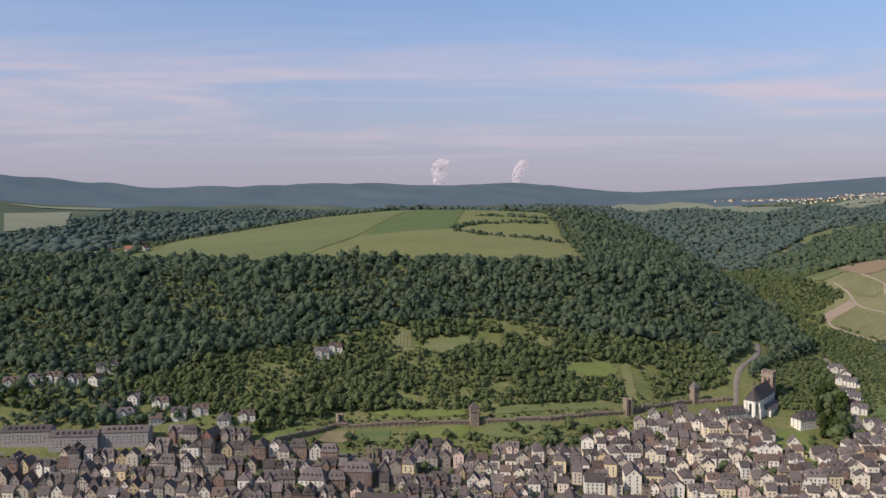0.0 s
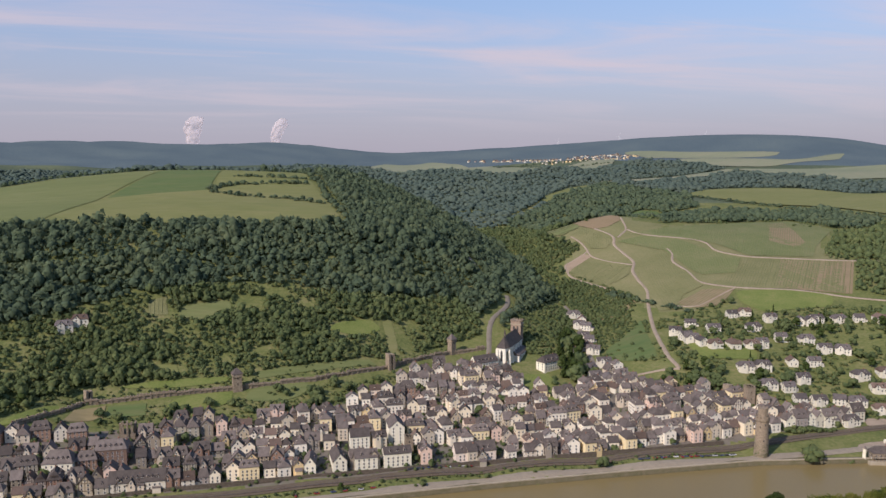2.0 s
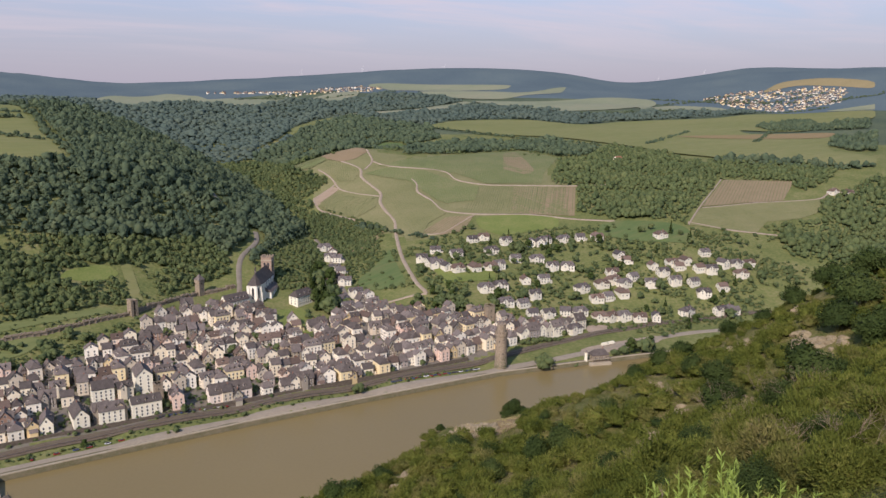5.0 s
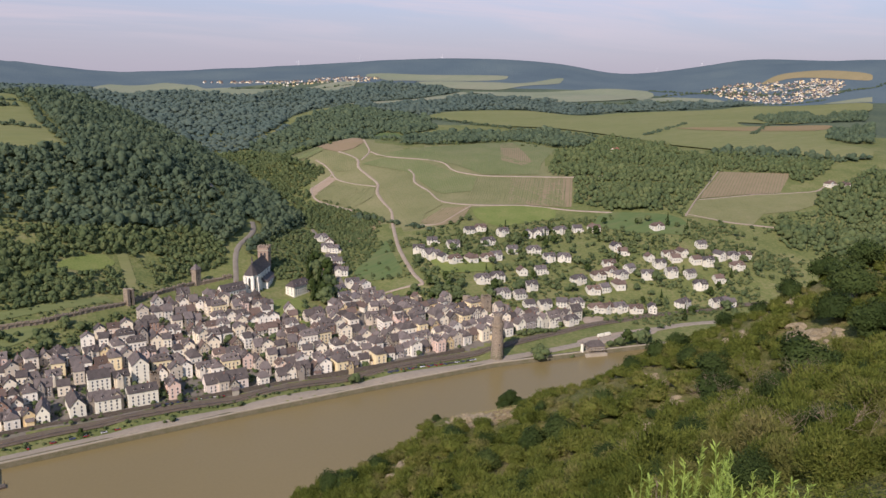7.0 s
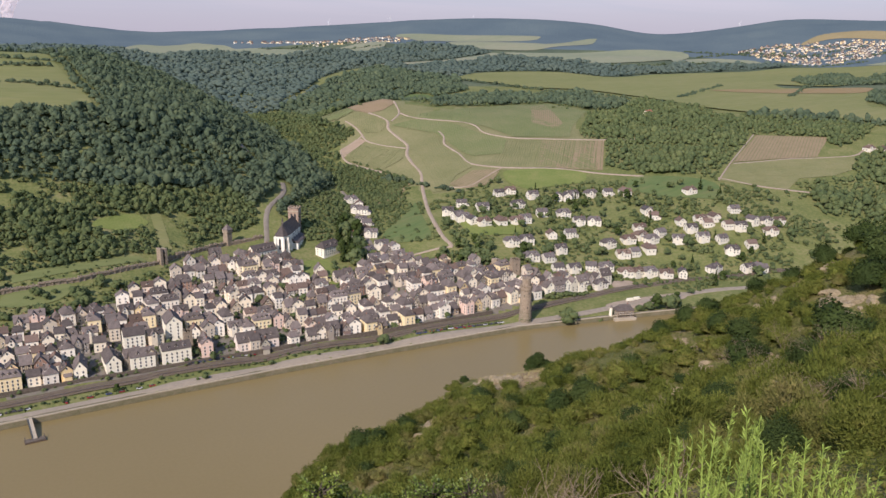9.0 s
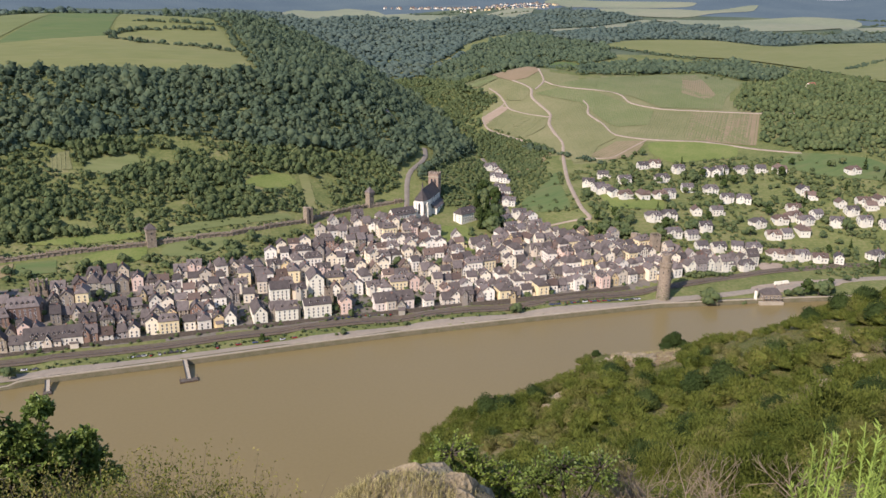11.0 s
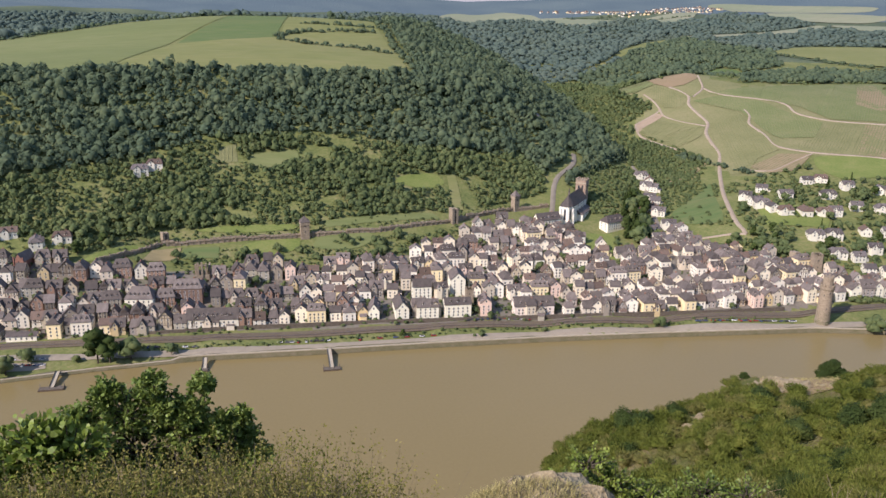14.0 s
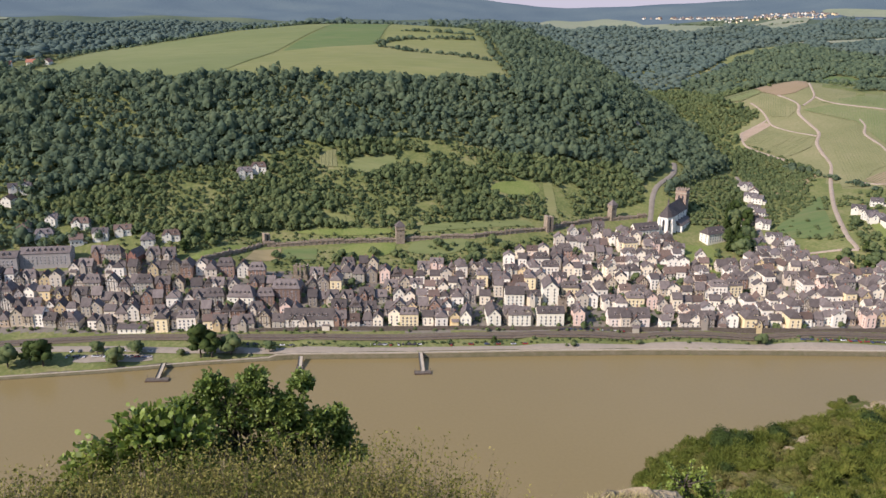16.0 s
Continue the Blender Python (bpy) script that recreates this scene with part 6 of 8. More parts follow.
def parked_cars():
    rng = random.Random(6)
    first = car(rng)
    spots = []
    for (ax, ay), (bx, by), n, off in (((340, 565), (432, 556), 20, 6.5), ((-2, 584), (40, 582), 9, 6.5), ((60, 580), (130, 578), 6, 6.5), ((150, 597), (205, 593), 14, 5), ((-120, 588), (-60, 586), 7, 7), ((-230, 576), (-165, 574), 14, 6), ((-230, 584), (-165, 582), 9, 6)):
        for k in range(n):
            t = (k + rng.uniform(0.1, 0.9)) / n
            x, y = ax + (bx - ax) * t, ay + (by - ay) * t + off
            ang = math.degrees(math.atan2(by - ay, bx - ax)) + rng.choice((0, 0, 90))
            spots.append(pose(x, y, hz(x, y) + 0.1, 0, 0, ang))
    for m in spots:
        copy_thing(first, m)
    for o in (*first.children, first):
        bpy.data.objects.remove(o)


parked_cars()


# ---- single trees, hedges and scrub ----
def tree_kind(seed, tall, wide, leaf=0.3, clumps=150, dark=False):
    """A tree with a tapered, forked trunk and a crown of clumps with gaps."""
    rng = np.random.default_rng(seed)
    t = new("tree")
    bm = bmesh.new()
    ring(bm, 0, 0, -1.0, tall * 0.45, wide * 0.07, wide * 0.04, 7, cap=False)
    for k in range(4):
        a = k * 1.6 + seed
        base = Vector((0, 0, tall * (0.25 + 0.05 * k)))
        tip = Vector((math.cos(a) * wide * 0.5, math.sin(a) * wide * 0.5, tall * (0.55 + 0.06 * k)))
        side = Vector((-math.sin(a), math.cos(a), 0)) * wide * 0.025
        up = Vector((0, 0, wide * 0.03))
        lo = [bm.verts.new(base + q) for q in (side, -side, up)]
        hi = [bm.verts.new(tip + q * 0.4) for q in (side, -side, up)]
        for i in range(3):
            bm.faces.new((lo[i], lo[(i + 1) % 3], hi[(i + 1) % 3], hi[i]))
    part("trunk", bm, M_BARK, t)
    vs, fs, base = [], [], 0
    lobes = 7
    for k in range(lobes):
        a = k * 2.4 + rng.uniform(0, 1)
        r = wide * (0.42 if k < lobes - 1 else 0.0)
        v, f = crown_shape(rng, 1, clumps // lobes, 0.5, leaf)
        s = wide * rng.uniform(0.42, 0.62)
        v = v * (s, s, s * 0.9) + (r * math.cos(a), r * math.sin(a), tall * (0.16 + 0.46 * (k / lobes)) - s * 0.1)
        vs.append(v), fs.append(f + base)
        base += len(v)
    v = np.concatenate(vs)
    v[:, 2] *= tall / v[:, 2].max()
    part("crown", mesh_of("crown", v, np.concatenate(fs), M_DARKTREE if dark else M_TREE, True), None, t)
    return t


def conifer_kind(seed, tall, wide):
    rng = np.random.default_rng(seed)
    t = new("conifer")
    bm = bmesh.new()
    ring(bm, 0, 0, -1, tall * 0.9, wide * 0.08, 0.03, 6, cap=False)
    part("trunk", bm, M_BARK, t)
    n = 260
    h = rng.uniform(0.06, 1.0, n)
    a = rng.uniform(0, 2 * np.pi, n)
    r = wide * (1 - h) * rng.uniform(0.6, 1.05, n) + 0.12
    tip = np.c_[r * np.cos(a), r * np.sin(a), h * tall - r * 0.25]
    root = np.c_[np.zeros(n), np.zeros(n), h * tall + 0.5]
    side = np.c_[-np.sin(a), np.cos(a), np.zeros(n)] * (wide * 0.22)
    v = np.stack([root, tip - side, tip + side * 0.6 + (0, 0, 0.3)], 1).reshape(-1, 3)
    part("crown", mesh_of("crown", v, np.arange(n * 3).reshape(-1, 3), M_DARKTREE), None, t)
    return t


TREES = [tree_kind(1, 9, 5.2), tree_kind(2, 7, 4.4), tree_kind(3, 11, 6.0), tree_kind(4, 6, 4.0), tree_kind(5, 12, 5.0, dark=True), conifer_kind(6, 14, 3.2)]
_names = ["broad green garden tree", "round green garden tree", "tall broad green tree", "small bushy green tree", "dark green full-crowned tree", "dark narrow conifer"]
for _t, _l in zip(TREES, _names):
    tagged(_t, _l + " on the grassy slope", "tree", "trees round the town")


def plant_trees():
    rng = random.Random(12)
    homes = [(s[0], s[1]) for s in SPOTS + VILLA_SPOTS] + [(t[0], t[1]) for t in TAKEN]
    hx, hy = np.array([h[0] for h in homes]), np.array([h[1] for h in homes])
    spots = [(-241, 570, 4, 2.0), (-252, 574, 4, 1.6), (-265, 568, 2, 1.6), (-207, 585, 0, 1.25), (-188.5, 569, 0, 1.5), (-192, 572, 1, 1.5), (-178, 585, 1, 1.6), (-129, 577, 4, 2.2), (-121, 578, 4, 2.0), (-107, 581, 2, 1.7), (-79, 585, 0, 1.1), (96, 587, 4, 0.6), (211, 578, 3, 0.75), (308, 571, 2, 0.95), (488, 538, 2, 1.75), (566, 524, 3, 1.2), (574, 520, 1, 1.3), (584, 519, 4, 1.5), (594, 515, 2, 1.4), (604, 516, 0, 1.6), (614, 520, 1, 1.3), (556, 532, 3, 0.9), (556, 585, 3, 1.1), (158, 577, 3, 0.7), (330, 590, 1, 0.9), (352, 588, 3, 0.9), (384, 588, 1, 0.8), (520, 530, 1, 0.8), (600, 528, 2, 0.8), (625, 530, 4, 0.8), (650, 533, 1, 0.9), (-145, 582, 3, 0.9), (60, 588, 3, 0.5), (128, 588, 3, 0.5), (250, 574, 3, 0.45)]
    zones = (
        ([(330, 700), (345, 780), (400, 800), (430, 780), (380, 715)], 12, (0, 1, 3, 5)),
        ([(410, 870), (422, 850), (406, 800), (374, 740), (354, 735), (366, 783)], 30, (4, 4, 2, 5)),
        ([(430, 690), (470, 715), (540, 690), (545, 640), (490, 655)], 34, (0, 2, 1, 4)),
        ([(-140, 715), (-90, 740), (20, 750), (150, 775), (175, 765), (96, 720), (23, 715), (-90, 718)], 34, (0, 1, 3, 3)),
        ([(-300, 740), (-230, 742), (-150, 720), (-110, 775), (-240, 790), (-420, 800), (-430, 760)], 40, (0, 1, 3, 4)),
        ([(520, 640), (540, 800), (660, 830), (880, 700), (880, 560), (720, 500), (600, 590)], 100, (0, 1, 3, 2, 4, 5)),
        ([(-300, 650), (-100, 640), (250, 640), (420, 620), (400, 730), (150, 740), (-100, 700), (-280, 725)], 34, (1, 3, 3)),
    )
    for poly, n, kinds in zones:
        xs, ys = zip(*poly)
        made = tries = 0
        while made < n and tries < n * 40:
            tries += 1
            x, y = rng.uniform(min(xs), max(xs)), rng.uniform(min(ys), max(ys))
            if not inside(poly, [x], [y])[0] or np.min((hx - x) ** 2 + (hy - y) ** 2) < 50:
                continue
            if min(gap_to(l, np.array([x]), np.array([y]))[0] - w for l, w in [*TRACKS.values(), *ROADS.values()]) < 0:
                continue
            made += 1
            spots.append((x, y, rng.choice(kinds), rng.uniform(0.7, 1.3) * (1.4 if n == 30 else 1.0)))
    for x, y, k, s in spots:
        ob = copy_thing(TREES[k], pose(x, y, hz(x, y), 0, 0, rng.uniform(0, 360)))
        ob.scale = (s, s, s * rng.uniform(0.9, 1.1))
    for t in TREES:
        for o in (*t.children, t):
            bpy.data.objects.remove(o)


plant_trees()

SHAPES_SCRUB = [crown_shape(np.random.default_rng(40 + i), 1, 40, 0.6, 0.28, 0.58) for i in range(8)]


def scrub(name, polys, step, radius, label, seed, material, chance=1.0, lines=(), keep_off=True, patchy=0.0, apart=7.5):
    """Low bushes over areas, and along hedge lines."""
    rng = np.random.default_rng(seed)
    xs, ys = [np.zeros(0)], [np.zeros(0)]
    for poly in polys:
        px, py = zip(*poly)
        x, y = jittered(min(px), min(py), max(px), max(py), step, rng)
        keep = inside(poly, x, y) & (rng.random(len(x)) < chance)
        if patchy:
            keep &= np.sin(x / 23 + 1.3 * np.sin(y / 31)) + np.sin(y / 17 + 1.7 * np.sin(x / 37)) > patchy
        xs.append(x[keep]), ys.append(y[keep])
    for line in lines:
        p = np.array(spread([(a, b, 0) for a, b in line], step * 0.7))[:, :2]
        xs.append(p[:, 0] + rng.normal(0, step * 0.25, len(p))), ys.append(p[:, 1] + rng.normal(0, step * 0.4, len(p)))
    x, y = np.concatenate(xs), np.concatenate(ys)
    keep = np.ones(len(x), bool)
    if keep_off:
        for line, w in [*TRACKS.values(), *ROADS.values()]:
            keep &= gap_to(line, x, y) > w * 0.5 + 1.5
        for cx, cy, rx, ry in CLEARINGS:
            keep &= ((x - cx) / rx / 0.8) ** 2 + ((y - cy) / ry / 0.85) ** 2 > 1
        for plot, (outline, _, _) in FIELDS.items():
            if plot.startswith(("plot", "meadow", "clearing", "vineyard")):
                keep &= ~inside(outline, x, y) | (rng.random(len(x)) < 0.12)
        for s in SPOTS + VILLA_SPOTS:
            keep &= np.hypot(x - s[0], y - s[1]) > apart
    x, y = x[keep], y[keep]
    r = radius * rng.uniform(0.5, 1.35, len(x))
    return scatter(name, SHAPES_SCRUB, x, y, height(x, y) - r * 0.1, r, r * rng.uniform(0.7, 1.2, len(x)), material, label, "scrub", seed)


HEDGES = [[(2700, 2080), (2850, 1960), (2960, 1780)], [(2760, 2110), (2900, 2010), (3060, 1850)], [(2830, 1800), (2960, 1715), (3060, 1690)], [(2540, 2230), (2640, 2090), (2720, 1960)], [(2990, 1700), (3150, 1640), (3250, 1640)], [(2480, 2110), (2700, 2060), (2860, 1900)], [(2600, 1900), (2750, 1800), (2900, 1690)], [(2700, 2000), (2950, 1880), (3080, 1790)], [(1100, 2950), (1300, 2930), (1500, 2900)], [(20, 1300), (70, 1262), (130, 1235), (180, 1200)], [(15, 1322), (60, 1370), (120, 1380), (175, 1390)], [(60, 1450), (120, 1440), (190, 1430)], [(190, 1600), (200, 1400), (192, 1250), (196, 1090)], [(-440, 1400), (-250, 1560), (-120, 1640), (60, 1640)], [(-445, 1400), (-470, 1250), (-440, 1085)], [(1205, 1800), (1230, 1640), (1280, 1450), (1330, 1200)], [(1430, 1250), (1600, 1330), (1750, 1400)], [(1640, 1120), (1760, 1180), (1900, 1260), (2050, 1300)], [(1910, 2030), (2200, 1950), (2570, 1850)], [(590, 870), (560, 960), (540, 1000)], [(1030, 2800), (1250, 2740), (1500, 2780)]]
scrub("hedges", [], 9, 4.5, "dark hedgerows and field trees on the plateau", 51, M_FOREST, lines=HEDGES, keep_off=False)
scrub("railway_hedge", [], 4, 2.6, "dense dark green hedge along the railway", 64, M_TREE, lines=[[(500, 583), (522, 582), (548, 580)], [(502, 586), (530, 585)]], keep_off=False)
scrub("wall_gardens", [[(-140, 722), (-95, 762), (25, 770), (180, 798), (262, 838), (262, 850), (180, 812), (25, 790), (-110, 790), (-180, 775), (-200, 745)], [(-90, 718), (-90, 745), (150, 772), (230, 812), (170, 758), (96, 718), (23, 716)]], 3.9, 1.6, "garden bushes along the town wall", 52, M_TREE, 0.62)
scrub("villa_gardens", [[(430, 690), (468, 717), (530, 870), (640, 880), (870, 740), (960, 600), (880, 500), (700, 500), (600, 585), (500, 640)]], 5.6, 2.4, "garden hedges and bushes between hillside houses", 53, M_TREE, 0.62, patchy=-0.5, apart=8.5)
wood("villa_trees", [[(430, 690), (468, 717), (530, 870), (640, 880), (870, 740), (960, 600), (880, 500), (740, 520), (600, 600), (500, 650)]], 13, 3.7, "garden trees between the hillside houses", 56, SHAPES_WOOD, material=M_TREE, gaps=1.0, near_homes=10)
wood("town_trees", [TOWN], 15, 3.6, "green trees between the town houses", 61, SHAPES_WOOD, material=M_TREE, gaps=0.9, near_homes=7.5)
wood("western_gardens", [[(-330, 735), (-235, 742), (-160, 722), (-120, 775), (-240, 790), (-330, 790)]], 8, 3.6, "garden trees round the western houses", 62, SHAPES_WOOD, material=M_TREE, gaps=0.8, near_homes=9)
scrub("valley_scrub", [[(425, 790), (470, 735), (510, 830), (570, 960), (540, 1120), (475, 990), (455, 900)]], 5.2, 2.3, "green scrub on the steep valley side", 54, M_TREE, 0.9, patchy=-0.7)
scrub("bank_thicket", [[(455, 880), (500, 900), (570, 965), (558, 1030), (535, 1095), (500, 1060), (470, 1000)], [(496, 1150), (545, 1165), (598, 1192), (572, 1262), (560, 1300), (640, 1335), (600, 1450), (540, 1450), (500, 1300)]], 4.4, 2.6, "dense green thicket between the valley and the vineyards", 63, M_TREE, 0.95)
scrub("church_thicket", [[(330, 850), (400, 960), (470, 990), (430, 870), (400, 800), (360, 810)]], 5.5, 2.8, "dense green thicket behind the church", 59, M_TREE, 0.9)
scrub("vineyard_scrub", [[(690, 880), (800, 825), (960, 760), (900, 710), (770, 780), (600, 850)], [(880, 690), (1100, 655), (1250, 620), (1000, 500), (870, 560)], [(640, 1250), (740, 1300), (1060, 1160), (1200, 1230), (900, 1680), (760, 1560)]], 9, 3.0, "patches of green scrub between vineyards", 55, M_TREE, 0.8, patchy=0.15)
scrub("town_gardens", [TOWN], 6, 1.9, "garden bushes squeezed between town houses", 58, M_TREE, 0.9, apart=5.6)
scrub("bank_scrub", [], 5, 1.3, "low green bushes along the railway verge", 57, M_TREE, lines=[[(-120, 594), (40, 590), (200, 584), (330, 573), (430, 563)], [(-180, 625), (-110, 614), (-40, 612)]], keep_off=False)


def vine_rows(name, outline, course, step, label, seed):
    """Real rows of vines over a vineyard plot, along the course (degrees from x)."""
    rng = np.random.default_rng(seed)
    c, sn = math.cos(radians(course)), math.sin(radians(course))
    p = np.array(outline, float)
    u, v = p @ (c, sn), p @ (-sn, c)
    vs, fs, base = [], [], 0
    for level in np.arange(v.min() + step / 2, v.max(), step):
        cross = []
        for i in range(len(p)):
            j = (i + 1) % len(p)
            if (v[i] > level) != (v[j] > level):
                cross.append(u[i] + (u[j] - u[i]) * (level - v[i]) / (v[j] - v[i]))
        cross.sort()
        for u0, u1 in zip(cross[::2], cross[1::2]):
            if u1 - u0 < 8 or rng.random() < 0.04:
                continue
            m = max(3, int((u1 - u0) / 8))
            along = np.linspace(u0 + 1, u1 - 1, m)
            line = np.c_[along * c - level * sn, along * sn + level * c]
            side = np.array([-sn, c]) * 0.5
            z = height(line[:, 0], line[:, 1]) + 0.5
            top = z + rng.uniform(0.15, 0.6, m)
            near = np.min([gap_to(l, line[:, 0], line[:, 1]) - w for l, w in TRACKS.values()], axis=0) < 0
            z, top = np.where(near, z - 4, z), np.where(near, z - 3, top)
            vs.append(np.concatenate([np.c_[line - side, z], np.c_[line - side * 0.6, top], np.c_[line + side * 0.6, top], np.c_[line + side, z]]))
            i = np.arange(m - 1)
            for r in range(3):
                fs.append(np.c_[i + r * m, i + 1 + r * m, i + 1 + (r + 1) * m, i + (r + 1) * m] + base)
            base += 4 * m
    tagged(new(name, mesh_of(name, np.concatenate(vs), np.concatenate(fs), M_VINELEAF)), label, "vines", kind="stuff")


for _i, (_n, _course, _step) in enumerate((("vineyard_terrace", 90, 4.0), ("vineyard_west", 20, 3.4), ("vineyard_upper_west", 65, 3.4), ("vineyard_low_west", 30, 3.4), ("vineyard_middle", 62, 3.6), ("vineyard_low", 70, 3.6), ("vineyard_foot", 25, 4.2), ("vineyard_upper", 50, 3.6), ("vineyard_band", 46, 3.6), ("vineyard_bare", 46, 7.0), ("vineyard_east", 30, 4.6), ("vineyard_east_low", -17, 4.2))):
    vine_rows(_n.replace("vineyard", "vines"), FIELDS[_n][0], _course, _step, "straight rows of green vines on the slope", 60 + _i)


def steam(x, y, z, tall, wide, seed):
    """A plume of steam far off, made of overlapping billows."""
    rows, segs = 48, 28
    v = []
    for k in range(rows):
        t = k / (rows - 1)
        r = wide * (0.10 + 0.26 * t ** 0.8) * min(1.0, (1.02 - t) * 5) ** 0.5
        cx = x + wide * (0.42 * t + 0.07 * math.sin(5 * t + seed))
        for i in range(segs):
            a = 2 * math.pi * i / segs
            p = Vector((math.cos(a), math.sin(a), t * 4.0 + seed * 7))
            q = r * (1 + 0.38 * noise.noise(p * 1.3) + 0.2 * noise.noise(p * 3.1) + 0.08 * noise.noise(p * 7))
            v.append((cx + q * math.cos(a), y + q * 0.5 * math.sin(a), z + t * tall + q * 0.2 * noise.noise(p * 2)))
    f = [(k * segs + i, k * segs + (i + 1) % segs, (k + 1) * segs + (i + 1) % segs, (k + 1) * segs + i) for k in range(rows - 1) for i in range(segs)]
    tagged(new("steam_plume", mesh_of("steam_plume", v, f, M_STEAM, True)), "pale pink steam plume rising beyond the hills", "steam", kind="structure")


steam(-50, 4700, 290, 200, 150, 1)
steam(415, 4690, 290, 195, 125, 2)


def wind_turbine(x, y):
    t = new("wind_turbine")
    bm = bmesh.new()
    ring(bm, 0, 0, -5, 34, 1.1, 0.6, 8)
    part("mast", bm, M_FRAME, t)
    for k in range(3):
        bm = bmesh.new()
        block(bm, -0.5, -0.2, 0, 0.5, 0.2, 17, 0.15)
        part("blade", bm, M_FRAME, t).matrix_basis = pose(0, -2, 34, 0, 20 + 120 * k, 0)
    bm = bmesh.new()
    block(bm, -0.8, -2.4, 33, 0.8, 2, 35)
    part("nacelle", bm, M_FRAME, t)
    tagged(t, "white wind turbine on the far ridge", "wind turbine", "wind turbines").location = (x, y, hz(x, y))


for _x, _y in ((2560, 3700), (1890, 4080), (3550, 2760), (2180, 3930), (3420, 2950)):
    wind_turbine(_x, _y)


def farm():
    for x, y, a, k in ((-476, 1228, 10, 0), (-460, 1240, 95, 1), (-502, 1190, 5, 1), (-520, 1200, 80, 0)):
        h = house(16 + 8 * k, 9, 4, 4, plaster=M_PALE, roof=M_TILE)
        tagged(h, "farm building with a red tiled roof on the plateau edge", "farm building", "farm").matrix_basis = pose(x, y, hz(x, y), 0, 0, a)


farm()
tagged(house(18, 10, 4, 4, plaster=M_PALE, roof=M_TILE), "low house with a red roof by the plateau", "house").matrix_basis = pose(1145, 1075, hz(1145, 1075), 0, 0, 10)


# ---- the near slope ----
def leaf_mesh(name, cen, out, size, rng, material, fold=0.25, width=0.36, ovate=False):
    """Many folded leaves: cen the places, out the way each one points."""
    n = len(cen)
    out = out / (np.linalg.norm(out, axis=1)[:, None] + 1e-9)
    side = np.cross(out, rng.normal(size=(n, 3)))
    side /= np.linalg.norm(side, axis=1)[:, None] + 1e-9
    nor = np.cross(out, side)
    s = (size * rng.uniform(0.6, 1.3, n))[:, None]
    if ovate:
        wide, up = side * s * width, nor * s * fold
        v = np.stack([cen, cen + out * s * 0.3 + wide + up, cen + out * s * 0.3 - wide + up, cen + out * s * 0.72 + wide * 0.8 + up * 0.6, cen + out * s * 0.72 - wide * 0.8 + up * 0.6, cen + out * s - up * 0.4], 1).reshape(-1, 3)
        i = np.arange(n)[:, None] * 6
        return mesh_of(name, v, np.concatenate([i + (0, 1, 2), i + (2, 1, 3), i + (2, 3, 4), i + (4, 3, 5)]), material)
    v = np.stack([cen, cen + out * s * 0.5 + side * s * width + nor * s * fold, cen + out * s, cen + out * s * 0.5 - side * s * width + nor * s * fold], 1).reshape(-1, 3)
    i = np.arange(n)[:, None] * 4
    return mesh_of(name, v, np.concatenate([i + (0, 1, 2), i + (0, 2, 3)]), material)


def stick(bm, a, b, r0, r1):
    """A tapered twig."""
    a, b = Vector(a), Vector(b)
    d = (b - a).normalized()
    u = d.orthogonal().normalized()
    w = d.cross(u)
    lo = [bm.verts.new(a + (u * math.cos(k * 1.2566) + w * math.sin(k * 1.2566)) * r0) for k in range(5)]
    hi = [bm.verts.new(b + (u * math.cos(k * 1.2566) + w * math.sin(k * 1.2566)) * r1) for k in range(5)]
    for k in range(5):
        bm.faces.new((lo[k], lo[(k + 1) % 5], hi[(k + 1) % 5], hi[k]))


def leafy_bush(name, root, lobes, sprays, per, size, material, seed, label, reach=0.35):
    """A bush grown from root: limbs out to lobes (x, y, z, radius), sprays of leaves on them."""
    rng = np.random.default_rng(seed)
    b = new(name)
    bm = bmesh.new()
    root = np.array(root, float)
    cen, out = [], []
    for lx, ly, lz, lr in lobes:
        c = np.array((lx, ly, lz))
        mid = root * 0.45 + c * 0.55 + rng.normal(0, 0.1, 3)
        stick(bm, root, mid, 0.07, 0.045)
        stick(bm, mid, c, 0.045, 0.02)
        for _ in range(sprays):
            d = rng.normal(size=3)
            d /= np.linalg.norm(d)
            d[2] = d[2] * 0.8 + 0.15
            tip = c + d * lr * rng.uniform(0.55, 1.12)
            stick(bm, c + d * lr * 0.2, tip, 0.016, 0.005)
            t = rng.uniform(0.35, 1.05, per)[:, None]
            q = c + (tip - c) * t + rng.normal(0, reach * size * 1.1, (per, 3))
            cen.append(q)
            out.append(d + rng.normal(0, 0.7, (per, 3)) + (0, 0, 0.1))
    part("branch", bm, M_BARK, b)
    part("leaves", leaf_mesh("leaves", np.concatenate(cen), np.concatenate(out), size, rng, material, 0.12, 0.31, True), None, b)
    return tagged(b, label, "bush")


